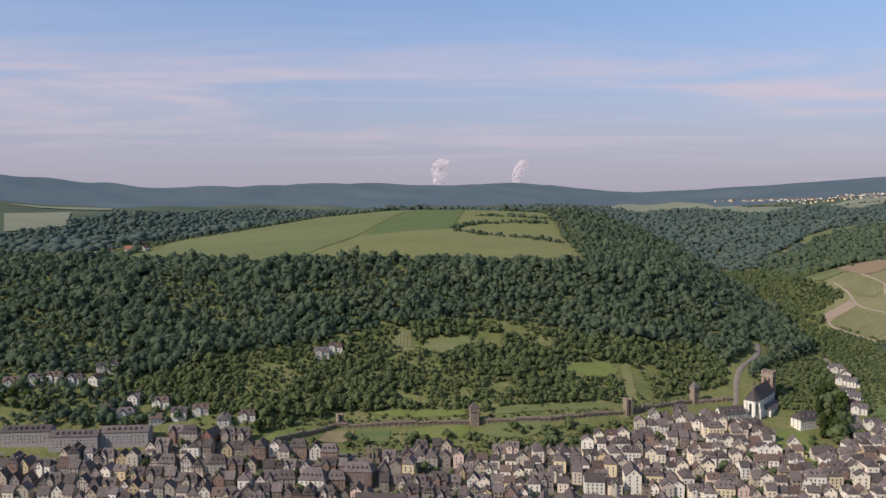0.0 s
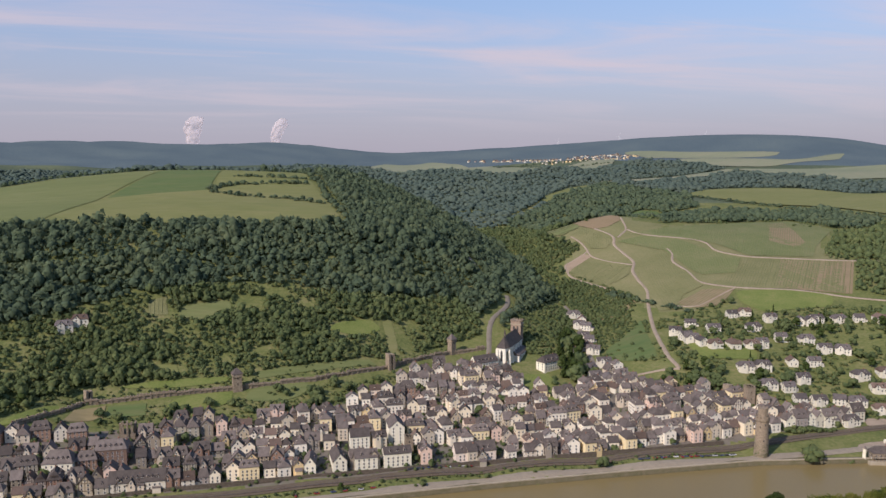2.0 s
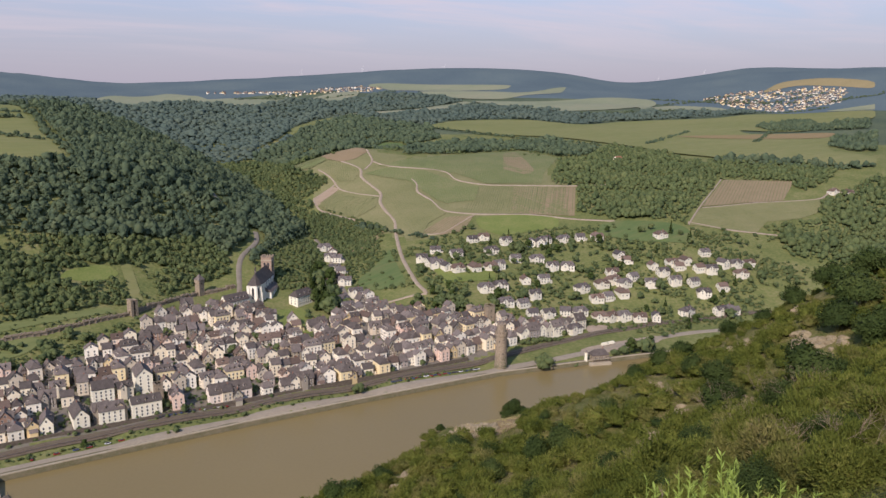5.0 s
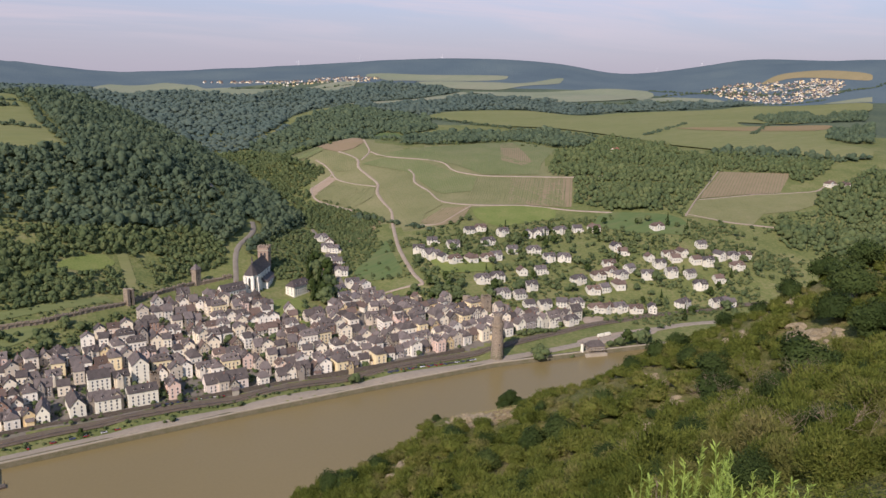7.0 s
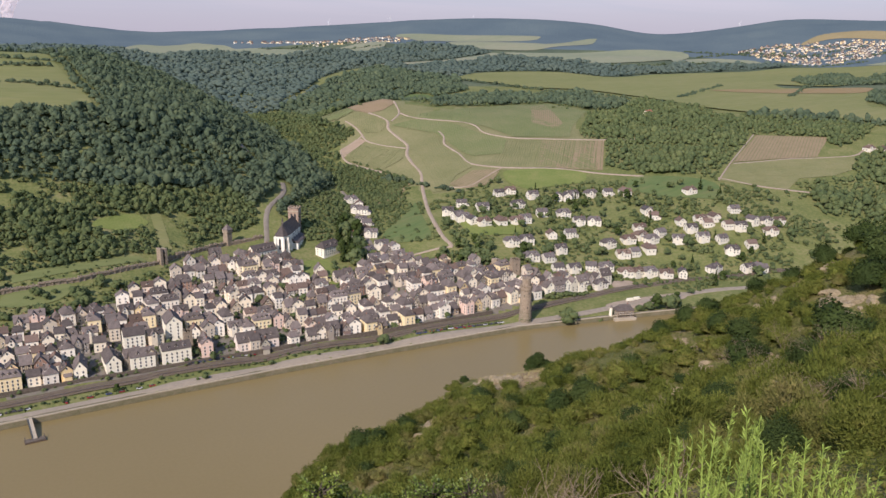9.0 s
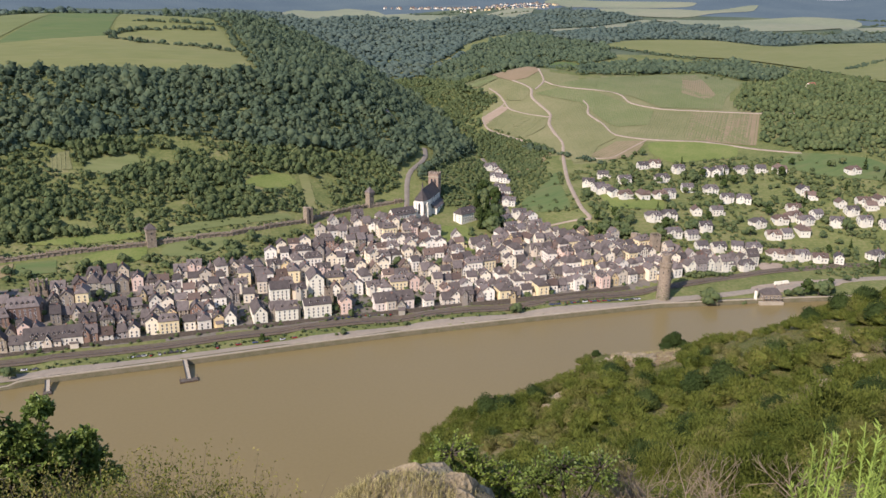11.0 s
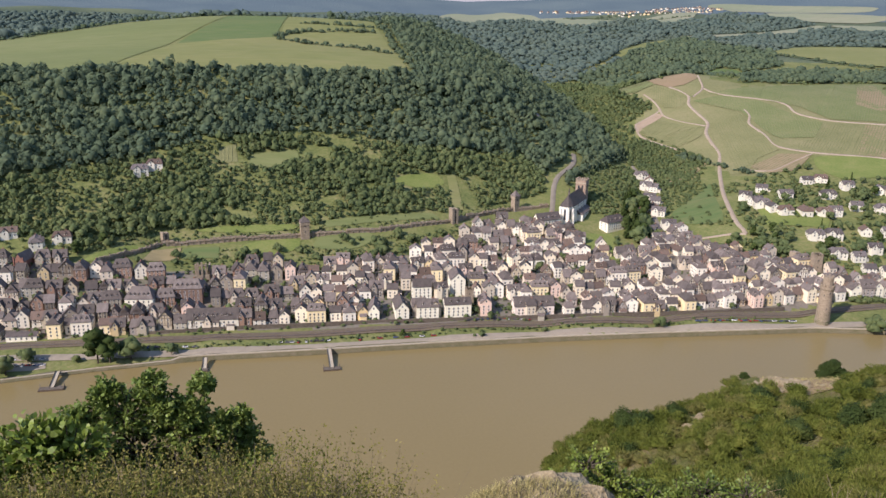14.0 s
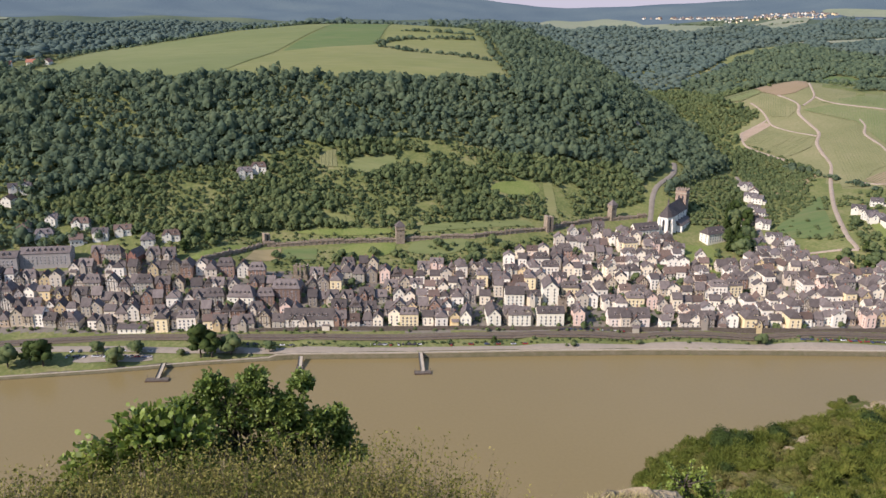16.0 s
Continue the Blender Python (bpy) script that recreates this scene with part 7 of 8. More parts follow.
leafy_bush("bush", (-1.5, 11.0, 245.6), [(-1.85, 11, 249.10, 0.62), (-2.45, 11, 249.05, 0.55), (-1.30, 11.1, 249.20, 0.52), (-1.95, 11, 249.62, 0.42), (-0.95, 11.1, 248.98, 0.42), (-2.75, 10.9, 248.75, 0.55), (-1.48, 11, 249.72, 0.30), (-0.72, 11, 249.36, 0.26), (-2.20, 11, 249.92, 0.24), (-1.62, 11, 250.02, 0.22), (-1.40, 10.9, 248.60, 0.62), (-2.20, 10.8, 248.45, 0.7), (-0.70, 11.1, 248.68, 0.36), (-0.42, 11.2, 249.02, 0.22), (-2.95, 11, 249.32, 0.32), (-1.15, 11, 249.62, 0.26), (-0.95, 11.1, 249.95, 0.16), (-0.48, 11.1, 249.40, 0.15), (-0.25, 11.1, 248.80, 0.18), (-2.55, 11, 249.62, 0.26)], 60, 30, 0.06, M_BUSHLEAF, 71, "large leafy green bush at the edge of the slope")
leafy_bush("hazel_bush", (-3.0, 10.2, 245.8), [(-2.5, 10.2, 249.5, 0.5), (-2.95, 10.2, 249.65, 0.5), (-3.3, 10.2, 249.4, 0.5), (-3.0, 10, 248.9, 0.65), (-2.4, 10.1, 248.8, 0.6), (-3.6, 10.2, 248.95, 0.5), (-3.9, 10.1, 248.5, 0.5), (-3.3, 10, 248.4, 0.6)], 54, 16, 0.11, M_HAZEL, 72, "light green hazel bush with broad leaves")
leafy_bush("sapling", (5.6, 12.6, 243.6), [(5.6, 12.8, 246.9, 0.5), (6.1, 12.7, 246.5, 0.5), (5.1, 12.8, 246.4, 0.45), (6.6, 12.5, 246.2, 0.45), (5.7, 12.6, 246.0, 0.6)], 48, 22, 0.066, M_HAZEL, 73, "bright green sapling behind the rock")
leafy_bush("low_bush", (7.4, 11.5, 245.4), [(7.3, 11.6, 246.9, 0.5), (8.0, 11.4, 246.8, 0.5), (6.9, 11.8, 246.6, 0.45)], 44, 22, 0.06, M_BUSHLEAF, 74, "low green bush beside the rock")
leafy_bush("corner_bush", (-5.2, 9.2, 246.3), [(-5.2, 9.4, 248.6, 0.6), (-4.6, 9.4, 248.2, 0.6), (-5.9, 9.2, 248.3, 0.6)], 40, 18, 0.08, M_BROOM, 75, "grey-green shrub on the slope")


def rock(x, y, z, sx, sy, sz, seed, turn=0.0, label="pale weathered slate outcrop in dry grass", detail=4):
    """A cragged outcrop with split layers."""
    v, f = ico(detail)
    rng = np.random.default_rng(seed)
    cuts = rng.normal(size=(22, 3))
    cuts /= np.linalg.norm(cuts, axis=1)[:, None]
    depth = rng.uniform(0.62, 0.95, 22)
    for c, d in zip(cuts, depth):
        over = np.maximum(v @ c - d, 0)
        v = v - over[:, None] * c
    lay = np.array([noise.noise(Vector(p) * 3.1 + Vector((seed, 0, 0))) for p in v])
    fine = np.array([noise.noise(Vector(p) * 9.0 + Vector((seed, 3, 0))) for p in v])
    v = v * (1 + 0.12 * np.sign(lay) * np.abs(lay) ** 0.6 + 0.05 * fine)[:, None]
    v = v * (sx, sy, sz)
    ob = new("rock", mesh_of("rock", v, f, M_ROCK))
    ob.matrix_basis = pose(x, y, z, 0, 0, turn)
    return tagged(ob, label, "rock", "rocks on the slope")


rock(3.9, 10.8, 246.5, 1.8, 1.0, 1.55, 5, 10)
rock(5.0, 10.5, 246.5, 0.9, 0.7, 1.35, 6, -25)
rock(2.45, 11.2, 246.9, 0.4, 0.35, 0.45, 7)
rock(2.9, 10.1, 246.5, 0.8, 0.6, 0.8, 8, 40)


def on_slope(rng, n, az0, az1, d0, d1, power=0.5):
    a = np.radians(rng.uniform(az0, az1, n))
    d = d0 + (d1 - d0) * rng.random(n) ** power
    x, y = d * np.sin(a), d * np.cos(a)
    return x, y, height(x, y)


def bush_shape(rng, n, leaf=1.0):
    """A shrub of many small leaf sprays round a dark heart."""
    v, f = ico(1)
    v = v * 0.24 * (1 + rng.normal(0, 0.1, (len(v), 1))) + (0, 0, 0.4)
    lob = rng.normal(size=(7, 3)) * (0.36, 0.36, 0.22) + (0, 0, 0.62)
    k = rng.integers(0, 7, n)
    d = rng.normal(size=(n, 3))
    d /= np.linalg.norm(d, axis=1)[:, None]
    cen = lob[k] + d * rng.uniform(0.12, 0.5, (n, 1))
    cen[:, 2] = np.abs(cen[:, 2])
    s = rng.uniform(0.07, 0.16, (n, 1)) * leaf
    t1 = np.cross(d, rng.normal(size=(n, 3)))
    t1 /= np.linalg.norm(t1, axis=1)[:, None]
    t2 = d * 0.7 + rng.normal(0, 0.5, (n, 3))
    tri = np.stack([cen - t1 * s, cen + t1 * s, cen + t2 * s * 1.6], 1).reshape(-1, 3)
    if n < 100:
        return tri, np.arange(n * 3).reshape(-1, 3)
    return np.r_[v, tri], np.r_[f, np.arange(n * 3).reshape(-1, 3) + len(v)]


def shrub_shape(rng, n, leaf, heart=0.84, slim=False):
    """A rounded shrub: a lumpy heart hidden under small leaf sprays that stand out all over it."""
    v, f = crown_shape(rng, 2, 0, 0.6, 0.1, 0.5)
    outer, v = v * 0.93, v * heart + (0, 0, 0.05)
    tri = outer[f]
    area = np.linalg.norm(np.cross(tri[:, 1] - tri[:, 0], tri[:, 2] - tri[:, 0]), axis=1)
    k = rng.choice(len(f), n, p=area / area.sum())
    w = rng.dirichlet((1, 1, 1), n)
    d = (tri[k] * w[:, :, None]).sum(1) - (0, 0, 0.6)
    cen = d * rng.uniform(heart + 0.02, 1.18, (n, 1)) + (0, 0, 0.6)
    d /= np.linalg.norm(d, axis=1)[:, None]
    t1 = np.cross(d, rng.normal(size=(n, 3)))
    t1 /= np.linalg.norm(t1, axis=1)[:, None]
    t2 = np.cross(d, t1) * 0.8 + d * 0.5 + rng.normal(0, 0.55, (n, 3))
    s = leaf * rng.uniform(0.6, 1.3, (n, 1))
    if slim:
        t1, t2 = t1 * 0.42, d * 0.7 + (0, 0, 0.8) + rng.normal(0, 0.55, (n, 3))
    spray = np.stack([cen - t1 * s, cen + t1 * s, cen + t2 * s * 1.5], 1).reshape(-1, 3)
    return np.r_[v, spray], np.r_[f, np.arange(n * 3).reshape(-1, 3) + len(v)]


OUTCROPS = [(71.1, 93.8, 3.0), (71.2, 89.7, 2.6), (71.6, 99.1, 2.2), (68.0, 97.0, 1.6), (69.7, 94.1, 2.0), (61.7, 96.3, 1.8), (55.6, 89.2, 1.7), (52.1, 85.5, 1.4), (65.7, 100.9, 1.3), (70.2, 57.2, 1.7), (72.2, 60.5, 1.2), (77.3, 61.1, 1.5), (75.4, 56.7, 1.2), (76.3, 52.9, 2.0), (78.1, 52.8, 1.4), (83.4, 67.5, 1.8), (85.6, 71.9, 1.5), (95.6, 65.4, 2.2), (97.5, 65.0, 1.6), (94.6, 55.1, 2.2), (91.8, 51.2, 2.2), (89.7, 51.3, 1.6), (107.2, 63.8, 1.6), (108.5, 70.6, 1.2), (103.4, 52.7, 2.2), (86.4, 96.5, 1.2), (52.6, 46.4, 1.2), (94.0, 51.8, 1.6)]
DARK_BUSHES = [(46.9, 93.7, 2.4), (47.9, 89.8, 2.2), (52.8, 90.5, 1.8), (62.8, 86.8, 1.8), (75.9, 54.6, 3.0), (84.1, 60.4, 2.4), (91.4, 80.6, 1.8), (95.0, 78.3, 2.0), (97.2, 76.8, 2.2), (88.1, 66.8, 2.0), (77.8, 44.1, 3.6), (96.0, 51.6, 2.8), (101.9, 52.6, 3.6), (113.0, 63.2, 2.8), (110.8, 66.9, 2.2), (105.8, 74.6, 2.0), (66.4, 69.9, 2.4), (62.9, 70.1, 2.0), (68.8, 42.2, 2.6), (50.9, 38.1, 2.0), (35.7, 18.7, 2.2), (92.2, 45.5, 3.0), (112.7, 57.9, 3.2), (109.7, 58.9, 2.6), (105.7, 68.8, 1.6), (51.2, 47.1, 1.8), (56.0, 70.4, 1.8)]

BARE_SLOPES = [[(67.5, 85), (69.5, 93), (72.5, 102.5), (77, 102.5), (81, 101.5), (84, 98.5), (88, 94.5), (84, 92), (78, 88.5), (72, 85)]]


def spur_scrub():
    """Separate bushes with grass between them, and outcrops left bare."""
    rng = np.random.default_rng(81)
    fine = [shrub_shape(rng, 1500, 0.045) for _ in range(5)]
    finest = [shrub_shape(rng, 6000, 0.024, 0.7) for _ in range(3)]
    light = [shrub_shape(rng, 620, 0.085, 0.78, True) for _ in range(8)]
    close = [shrub_shape(rng, 1900, 0.055, 0.55, True) for _ in range(5)]
    closest = [shrub_shape(rng, 3600, 0.042, 0.5, True) for _ in range(3)]
    tuft = [bush_shape(rng, 44, 0.7) for _ in range(5)]
    for name, m, count, d0, d1, r0, r1, shapes, label in (
            ("slope_bushes", M_SLOPE, 800, 58, 138, 0.8, 2.1, light, "thick green bushes on the rocky slope"),
            ("slope_small_bushes", M_SLOPE, 240, 58, 138, 0.5, 1.1, light, "small green bushes on the rocky slope"),
            ("slope_dark_bushes", M_DARKTREE, 190, 58, 138, 0.8, 1.7, light, "darker green bushes on the rocky slope"),
            ("edge_bushes", M_SLOPE, 230, 78, 118, 0.8, 1.8, light, "green bushes on the outer edge of the slope"),
            ("edge_olive_bushes", M_BROOM, 110, 80, 116, 0.6, 1.4, light, "olive shrubs on the outer edge of the slope"),
            ("crest_bushes", M_SLOPE, 330, 108, 132, 0.9, 2.0, light, "green bushes along the crest of the slope"),
            ("slope_grass", M_SLOPE, 3000, 56, 134, 0.35, 0.9, tuft, "fresh green tufts between the bushes"),
            ("slope_heath", M_BROOM, 4200, 56, 142, 0.35, 0.9, tuft, "olive dry heath and grass tufts on the slope"),
            ("slope_olive_bushes", M_BROOM, 260, 58, 138, 0.7, 1.7, light, "olive and ochre shrubs on the rocky slope"),
            ("close_slope_bushes", M_SLOPE, 45, 20, 38, 0.7, 1.5, closest, "thick green bushes close below the standpoint"),
            ("close_olive_shrubs", M_BROOM, 40, 20, 38, 0.6, 1.3, closest, "olive dry shrubs close below the standpoint"),
            ("near_olive_shrubs", M_BROOM, 110, 36, 64, 0.7, 1.7, close, "olive dry shrubs on the near slope"),
            ("near_slope_grass", M_SLOPE, 1000, 18, 60, 0.3, 0.75, [bush_shape(rng, 130, 0.5) for _ in range(5)], "fresh green tufts on the near slope"),
            ("near_slope_bushes", M_SLOPE, 110, 36, 64, 0.9, 2.2, close, "thick green bushes on the near slope"),
            ("close_dark_bushes", M_DARKTREE, 30, 20, 40, 0.5, 1.2, finest, "dark green bushes close below the standpoint"),
            ("near_slope_dark_bushes", M_DARKTREE, 110, 32, 68, 0.6, 1.6, close, "darker green bushes on the near slope"),
            ("near_slope_heath", M_BROOM, 270, 18, 62, 0.3, 0.8, [bush_shape(rng, 260, 0.5) for _ in range(5)], "olive dry heath on the near slope")):
        x, y, z = on_slope(rng, count, *((20.8, 34) if name.startswith("edge") else (24, 68)), d0, d1, 0.7)
        az, far = np.degrees(np.arctan2(x, y)), np.hypot(x, y)
        keep = ~((az > 34.5) & (az < 40.3) & (far > (400 if shapes is tuft else 118)))
        for ox, oy, size in OUTCROPS:
            keep &= np.hypot(x - ox, y - oy) > size * (1.0 if m is M_BROOM else 1.7)
        for bare in BARE_SLOPES:
            keep &= ~inside(bare, x, y)
        if m is not M_BROOM:
            keep &= np.sin(x / 6.1 + 1.5 * np.sin(y / 9)) + np.sin(y / 5.3 + 1.2 * np.sin(x / 7)) < 1.25
        x, y, z = x[keep], y[keep], z[keep]
        r = rng.uniform(r0, r1, len(x)) * np.where(np.hypot(x, y) > 118, 0.6, 1.0)
        scatter(name, shapes, x, y, z - 0.1, r, r * rng.uniform(0.6, 1.05, len(x)), m, label, "bushes", 82)
    x, y, r = (np.array(c, float) for c in zip(*DARK_BUSHES))
    for name, shapes, pick in (("slope_thicket", fine, np.hypot(x, y) > 82), ("near_slope_thicket", finest, np.hypot(x, y) <= 82)):
        px, py, pr = x[pick], y[pick], r[pick] * np.where(np.hypot(x[pick], y[pick]) > 60, 1.0, 0.6)
        scatter(name, shapes, px, py, height(px, py) - 0.2, pr * 1.1, pr, M_DARKTREE, "large dark green bushes standing out on the slope", "bushes", 83)
    for bare in BARE_SLOPES:
        patch("bare_earth", bare, M_BAREEARTH, 0.12, "bare ochre earth and scree on the crest of the slope", "bare earth", soft=2)
        (x0, y0), (x1, y1) = np.min(bare, 0), np.max(bare, 0)
        x, y = rng.uniform(x0, x1, 900), rng.uniform(y0, y1, 900)
        keep = inside(bare, x, y)
        x, y = x[keep], y[keep]
        r = rng.uniform(0.15, 0.45, len(x))
        scatter("dry_tufts", tuft, x, y, height(x, y), r, r, M_STRAW, "dry straw-coloured tufts on bare earth", "grass", 84)
    k = 0
    for ox, oy, size in OUTCROPS:
        for _ in range(10):
            x, y = ox + rng.normal(0, size * 0.55), oy + rng.normal(0, size * 0.55)
            s = size * rng.uniform(0.14, 0.42)
            k += 1
            rock(x, y, hz(x, y) - s * 0.15, s * 1.5, s, s * 0.9, 100 + k, rng.uniform(0, 360), "pale broken rock between bushes", 3)


spur_scrub()


def round_bush(x, y, radius, tall, label):
    """A dense round bush: short forked stem, crown of several leafy lobes."""
    rng = np.random.default_rng(91)
    b = new("bush")
    bm = bmesh.new()
    for k in range(5):
        a = k * 1.26
        stick(bm, (0, 0, -0.4), (math.cos(a) * radius * 0.4, math.sin(a) * radius * 0.4, tall * 0.45), 0.09, 0.04)
    part("stem", bm, M_BARK, b)
    vs, fs, base = [], [], 0
    for k in range(9):
        a, ring_ = k * 2.4, 0.5 if k < 7 else 0.15
        v, f = shrub_shape(rng, 700, 0.075)
        r = radius * rng.uniform(0.5, 0.68)
        v = v * (r, r, r * 0.9) + (ring_ * radius * math.cos(a), ring_ * radius * math.sin(a), tall * (0.08 + 0.055 * k) - 0.1)
        vs.append(v), fs.append(f + base)
        base += len(v)
    v = np.concatenate(vs)
    v[:, 2] *= tall / v[:, 2].max()
    part("leaves", mesh_of("leaves", v, np.concatenate(fs), M_DARKTREE, True), None, b)
    b.location = (x, y, hz(x, y) - 0.2)
    return tagged(b, label, "bush")


round_bush(82.4, 98.2, 2.2, 4.1, "solitary dark round bush on the crest")
round_bush(72.2, 104.9, 0.8, 1.3, "small dark bush on the rocky crest")


def broom(name, n, az0, az1, d0, d1, top0, top1, size, per, material, label, seed, stems=13):
    """Fine-leaved shrubs: thin upright stems set with small leaves, tops between two slopes below the eye."""
    rng = np.random.default_rng(seed)
    x, y, z = on_slope(rng, n, az0, az1, d0, d1, 0.8)
    d = np.hypot(x, y)
    az = np.degrees(np.arctan2(x, y))
    tip = EYE - d * np.tan(np.radians(top0 + (top1 - top0) * (az - az0) / (az1 - az0) + rng.uniform(0.2, 3.5, n)))
    tall = np.clip(tip - z, 0.25, 2.4)
    a = rng.uniform(0, 2 * np.pi, (n, stems))
    lean = np.stack([np.cos(a), np.sin(a)], -1) * (rng.uniform(0.05, 0.42, (n, stems)) * tall[:, None])[..., None]
    root = np.stack([x, y], -1)[:, None] + lean * 0.15
    rise = tall[:, None] * rng.uniform(0.5, 1.0, (n, stems))
    base = np.concatenate([root, np.broadcast_to(z[:, None, None], (n, stems, 1))], -1).reshape(-1, 3)
    top = np.concatenate([root + lean, (z[:, None] + rise)[..., None]], -1).reshape(-1, 3)
    m = len(base)
    bow = (top - base) * (0.35, 0.35, 0.6) + base
    around = np.array([(math.cos(k * 2.0944), math.sin(k * 2.0944), 0) for k in range(3)])
    v = np.stack([base[:, None] + around * 0.007, bow[:, None] + around * 0.004, top[:, None] + around * 0.0015], 1).reshape(-1, 3)
    i = np.arange(m)[:, None] * 9
    f = [i + (q + k, q + (k + 1) % 3, q + 3 + (k + 1) % 3, q + 3 + k) for q in (0, 3) for k in range(3)]
    tagged(new(name + "_stems", mesh_of(name + "_stems", v, np.concatenate(f), M_DEADWOOD)), "thin brown stems of the shrubs along the brow", "stems", kind="stuff")
    t = 1.03 - 0.75 * rng.random((m, per, 1)) ** 1.3
    low = np.minimum(t / 0.6, 1)
    cen = np.where(t < 0.6, base[:, None] + (bow - base)[:, None] * low, bow[:, None] + (top - bow)[:, None] * (t - 0.6) / 0.4)
    out = rng.normal(0, 1, (m, per, 3)) + (0, 0, 0.8)
    cen = cen + rng.normal(0, 0.04, (m, per, 3))
    tagged(new(name, leaf_mesh(name, cen.reshape(-1, 3), out.reshape(-1, 3), size, rng, material, 0.1, 0.28)), label, "bushes", kind="stuff")


def brush(name, n, az0, az1, d0, d1, size, material, label, seed, shape_n=150, tall=1.0):
    rng = np.random.default_rng(seed)
    x, y, z = on_slope(rng, n, az0, az1, d0, d1, 0.7)
    shapes = [bush_shape(rng, shape_n, 0.4) for _ in range(6)]
    r = size * rng.uniform(0.6, 1.3, n)
    scatter(name, shapes, x, y, z - 0.1, r, r * tall * rng.uniform(0.8, 1.3, n), material, label, "bushes", seed)


def grass(name, n, az0, az1, d0, d1, tall, material, label, seed, width=0.012, bend=0.35, mound=None):
    """Blades, each a bent strip of three pieces."""
    rng = np.random.default_rng(seed)
    x, y, z = on_slope(rng, n, az0, az1, d0, d1, 0.7)
    if mound:
        cx, cy, cz, sx, sy, sz = mound
        a, r = rng.uniform(0, 2 * np.pi, n), rng.random(n) ** 0.5
        x, y, z = cx + sx * r * np.cos(a), cy + sy * r * np.sin(a), cz + sz * np.sqrt(1 - r * r * 0.98)
    h = tall * rng.uniform(0.4, 1.25, n)
    a = rng.uniform(0, 2 * np.pi, n)
    lean = np.c_[np.cos(a), np.sin(a)] * (h * bend * rng.uniform(0.2, 1.2, n))[:, None]
    side = np.c_[-np.sin(a), np.cos(a)] * width
    root = np.c_[x, y]
    v = np.stack([np.c_[root - side, z - 0.05], np.c_[root + side, z - 0.05], np.c_[root + lean * 0.35 + side * 0.8, z + h * 0.6], np.c_[root + lean * 0.35 - side * 0.8, z + h * 0.6], np.c_[root + lean, z + h]], 1).reshape(-1, 3)
    i = np.arange(n)[:, None] * 5
    tagged(new(name, mesh_of(name, v, np.concatenate([i + (0, 1, 2), i + (0, 2, 3), i + (3, 2, 4)]), material)), label, "grass", kind="stuff")


broom("brow_broom", 270, -34, 8.5, 7.4, 9.6, 26.6, 28.8, 0.036, 62, M_BROWHEATH, "olive broom and heath along the brow", 83)
broom("brow_shrubs", 150, -34, 5, 7.6, 9.8, 26.8, 29.5, 0.042, 52, M_SLOPE, "green shrubs among the heath", 85)
broom("brow_dry_stems", 60, -34, 10, 7.6, 9.6, 26.0, 28.8, 0.035, 5, M_STRAW, "dry flower stems standing over the heath", 84)
grass("dry_grass", 5200, -34, 9, 7.2, 10.5, 0.9, M_STRAW, "dry straw-coloured grass on the brow", 86, 0.008)
grass("mound_grass", 7000, 12, 30, 9, 12, 0.10, M_STRAW, "dry straw-coloured grass growing over the rock", 96, 0.004, 1.3, (3.8, 10.7, 246.45, 1.8, 1.1, 1.5))
grass("green_grass", 6500, 8, 46, 7.5, 14, 0.55, M_SLOPE, "green grass on the slope round the rock", 97, 0.007)
grass("rock_grass", 8500, 9, 44, 8.0, 14, 0.55, M_STRAW, "dry straw-coloured grass round the rock", 87, 0.008)
brush("right_heath", 120, 27, 66, 9, 22, 0.55, M_BROOM, "olive heath beside the standpoint", 88, 380, 0.9)
brush("right_green", 75, 30, 66, 12, 26, 0.65, M_SLOPE, "green bushes beside the standpoint", 89, 420, 0.9)


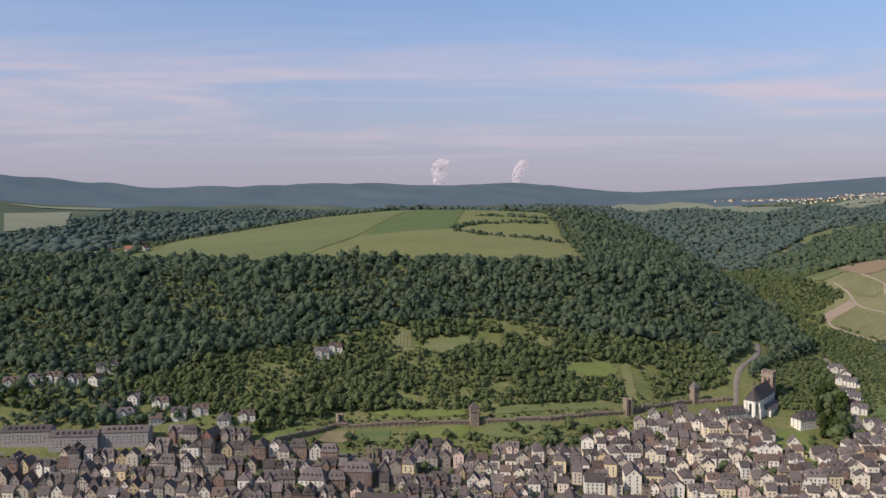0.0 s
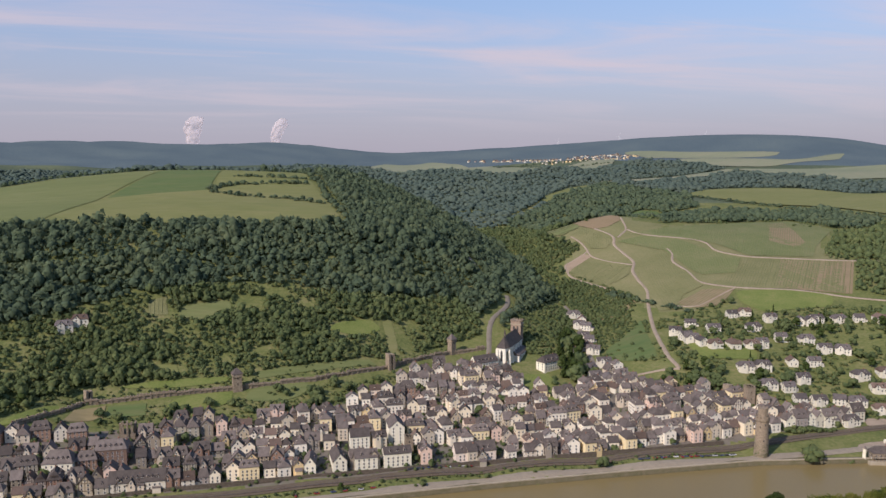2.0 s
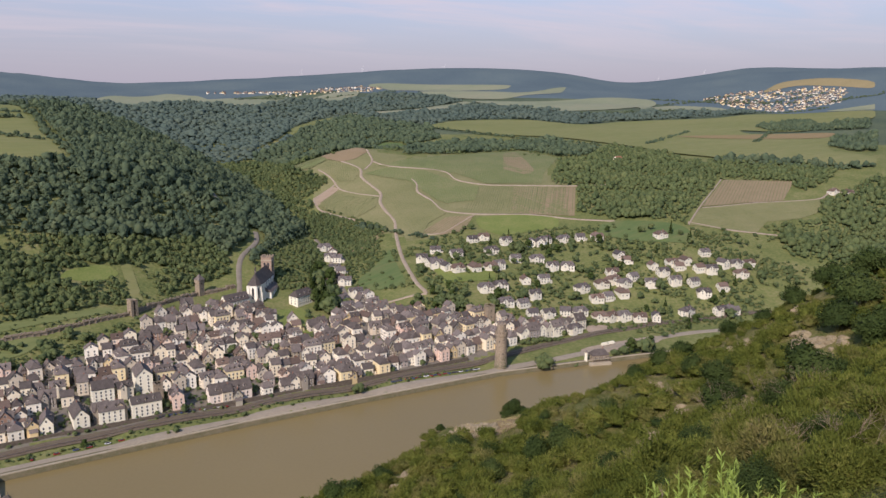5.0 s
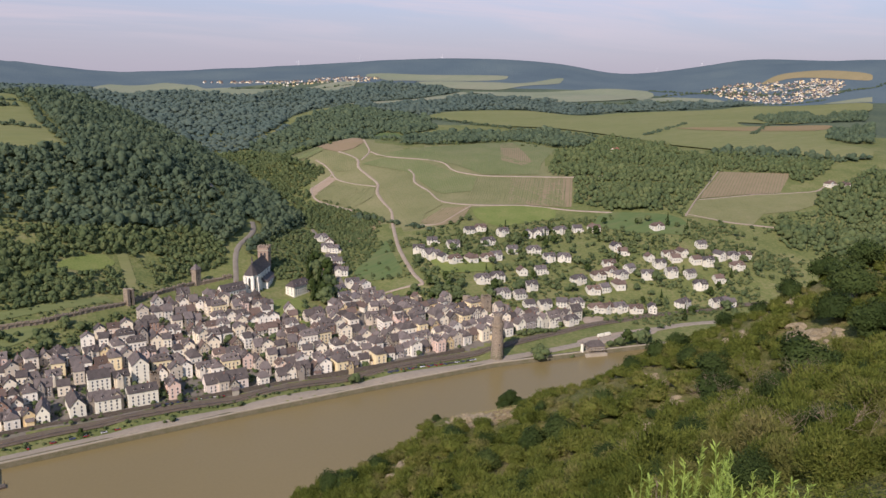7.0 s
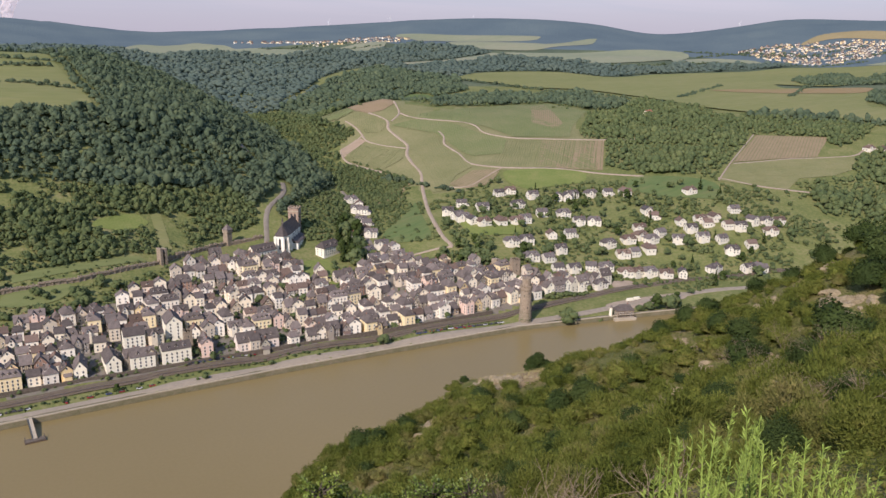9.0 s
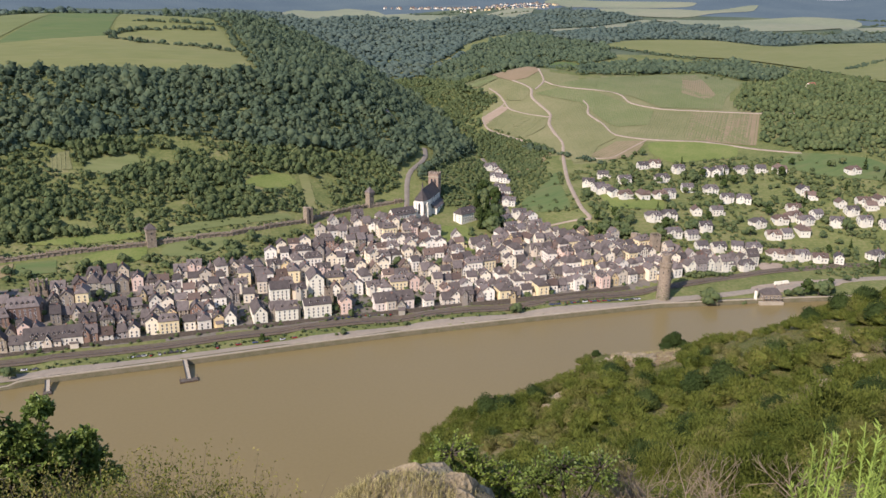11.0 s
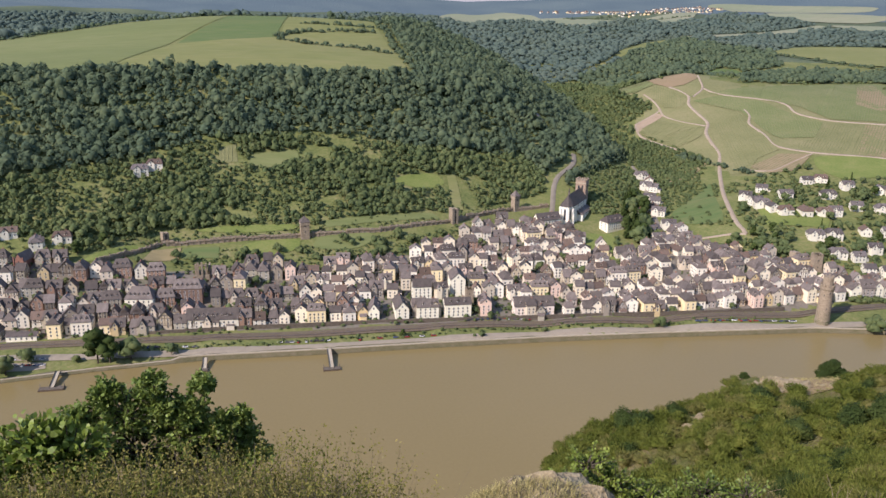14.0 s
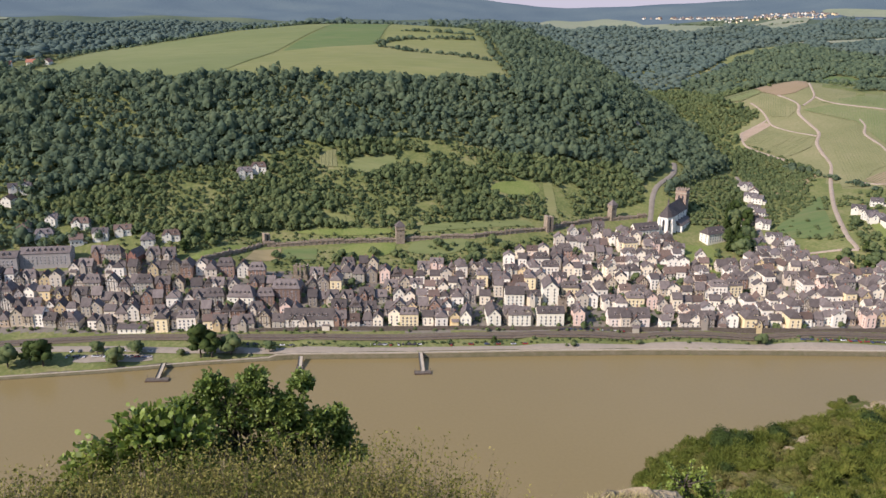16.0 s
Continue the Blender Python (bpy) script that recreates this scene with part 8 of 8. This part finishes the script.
def weed(root, tall, rng):
    """A tall weed: an upright stalk with narrow leaves all the way up."""
    w = new("weed")
    bm = bmesh.new()
    tip = Vector((rng.normal(0, 0.12), rng.normal(0, 0.12), tall))
    stick(bm, (0, 0, -0.1), tip * 0.6, 0.012, 0.009)
    stick(bm, tip * 0.6, tip, 0.009, 0.003)
    part("stalk", bm, M_WEED, w)
    n = 130
    t = rng.uniform(0.1, 1.0, n)
    a = rng.uniform(0, 2 * np.pi, n)
    cen = np.array(tip)[None] * t[:, None]
    out = np.c_[np.cos(a), np.sin(a), rng.uniform(0.7, 1.9, n)]
    part("leaves", leaf_mesh("leaves", cen, out, 0.058, rng, M_WEED, 0.05, 0.11), None, w)
    w.location = root
    return tagged(w, "tall fresh green weed on the slope", "weed", "weeds")


_rng = np.random.default_rng(95)
for _k in range(120):
    _a, _d = _rng.uniform(48, 64.5), _rng.uniform(4.8, 7.2)
    _x, _y = _d * math.sin(radians(_a)), _d * math.cos(radians(_a))
    _tip = EYE - _d * math.tan(radians(22.0 + 0.3 * abs(_a - 54.5) + 7.5 * _rng.random()))
    weed((_x, _y, hz(_x, _y)), min(2.9, max(0.5, _tip - hz(_x, _y))), _rng)


def dead_shrub(x, y, z, size, seed):
    """A bare grey-brown shrub of forking twigs."""
    rng = random.Random(seed)
    s = new("dead_shrub")
    bm = bmesh.new()

    def grow(p, d, length, r, depth):
        q = p + d * length
        stick(bm, p, q, r, r * 0.65)
        if depth:
            for _ in range(3 if depth > 1 else 2):
                e = (d + Vector((rng.gauss(0, 0.55), rng.gauss(0, 0.55), rng.gauss(0.1, 0.4)))).normalized()
                grow(q, e, length * rng.uniform(0.6, 0.85), r * 0.62, depth - 1)

    for _ in range(4):
        grow(Vector((0, 0, -0.2)), Vector((rng.gauss(0, 0.6), rng.gauss(0, 0.6), 1)).normalized(), size * 0.4, 0.03, 4)
    part("twig", bm, M_DEADWOOD, s)
    s.location = (x, y, z)
    return tagged(s, "bare grey-brown dead shrub on the slope", "shrub", "dead shrubs")


for _k, (_a, _d, _s) in enumerate(((57, 88, 4.5), (54.5, 92, 4.0), (60, 80, 4.0), (56, 70, 3.5), (50, 60, 3.0), (37, 14, 1.5), (41, 14.5, 2.0), (44, 13, 1.5), (50, 18, 1.8), (2.5, 10, 0.9), (-1, 10.5, 1.0), (4.5, 9.5, 0.7), (34, 17, 1.2), (-22, 9.5, 0.9), (-26, 9.5, 1.0), (39.5, 17, 1.5), (35.5, 15, 1.3), (63, 30, 2.0), (59, 40, 2.2))):
    _x, _y = _d * math.sin(radians(_a)), _d * math.cos(radians(_a))
    dead_shrub(_x, _y, hz(_x, _y), _s, 300 + _k)
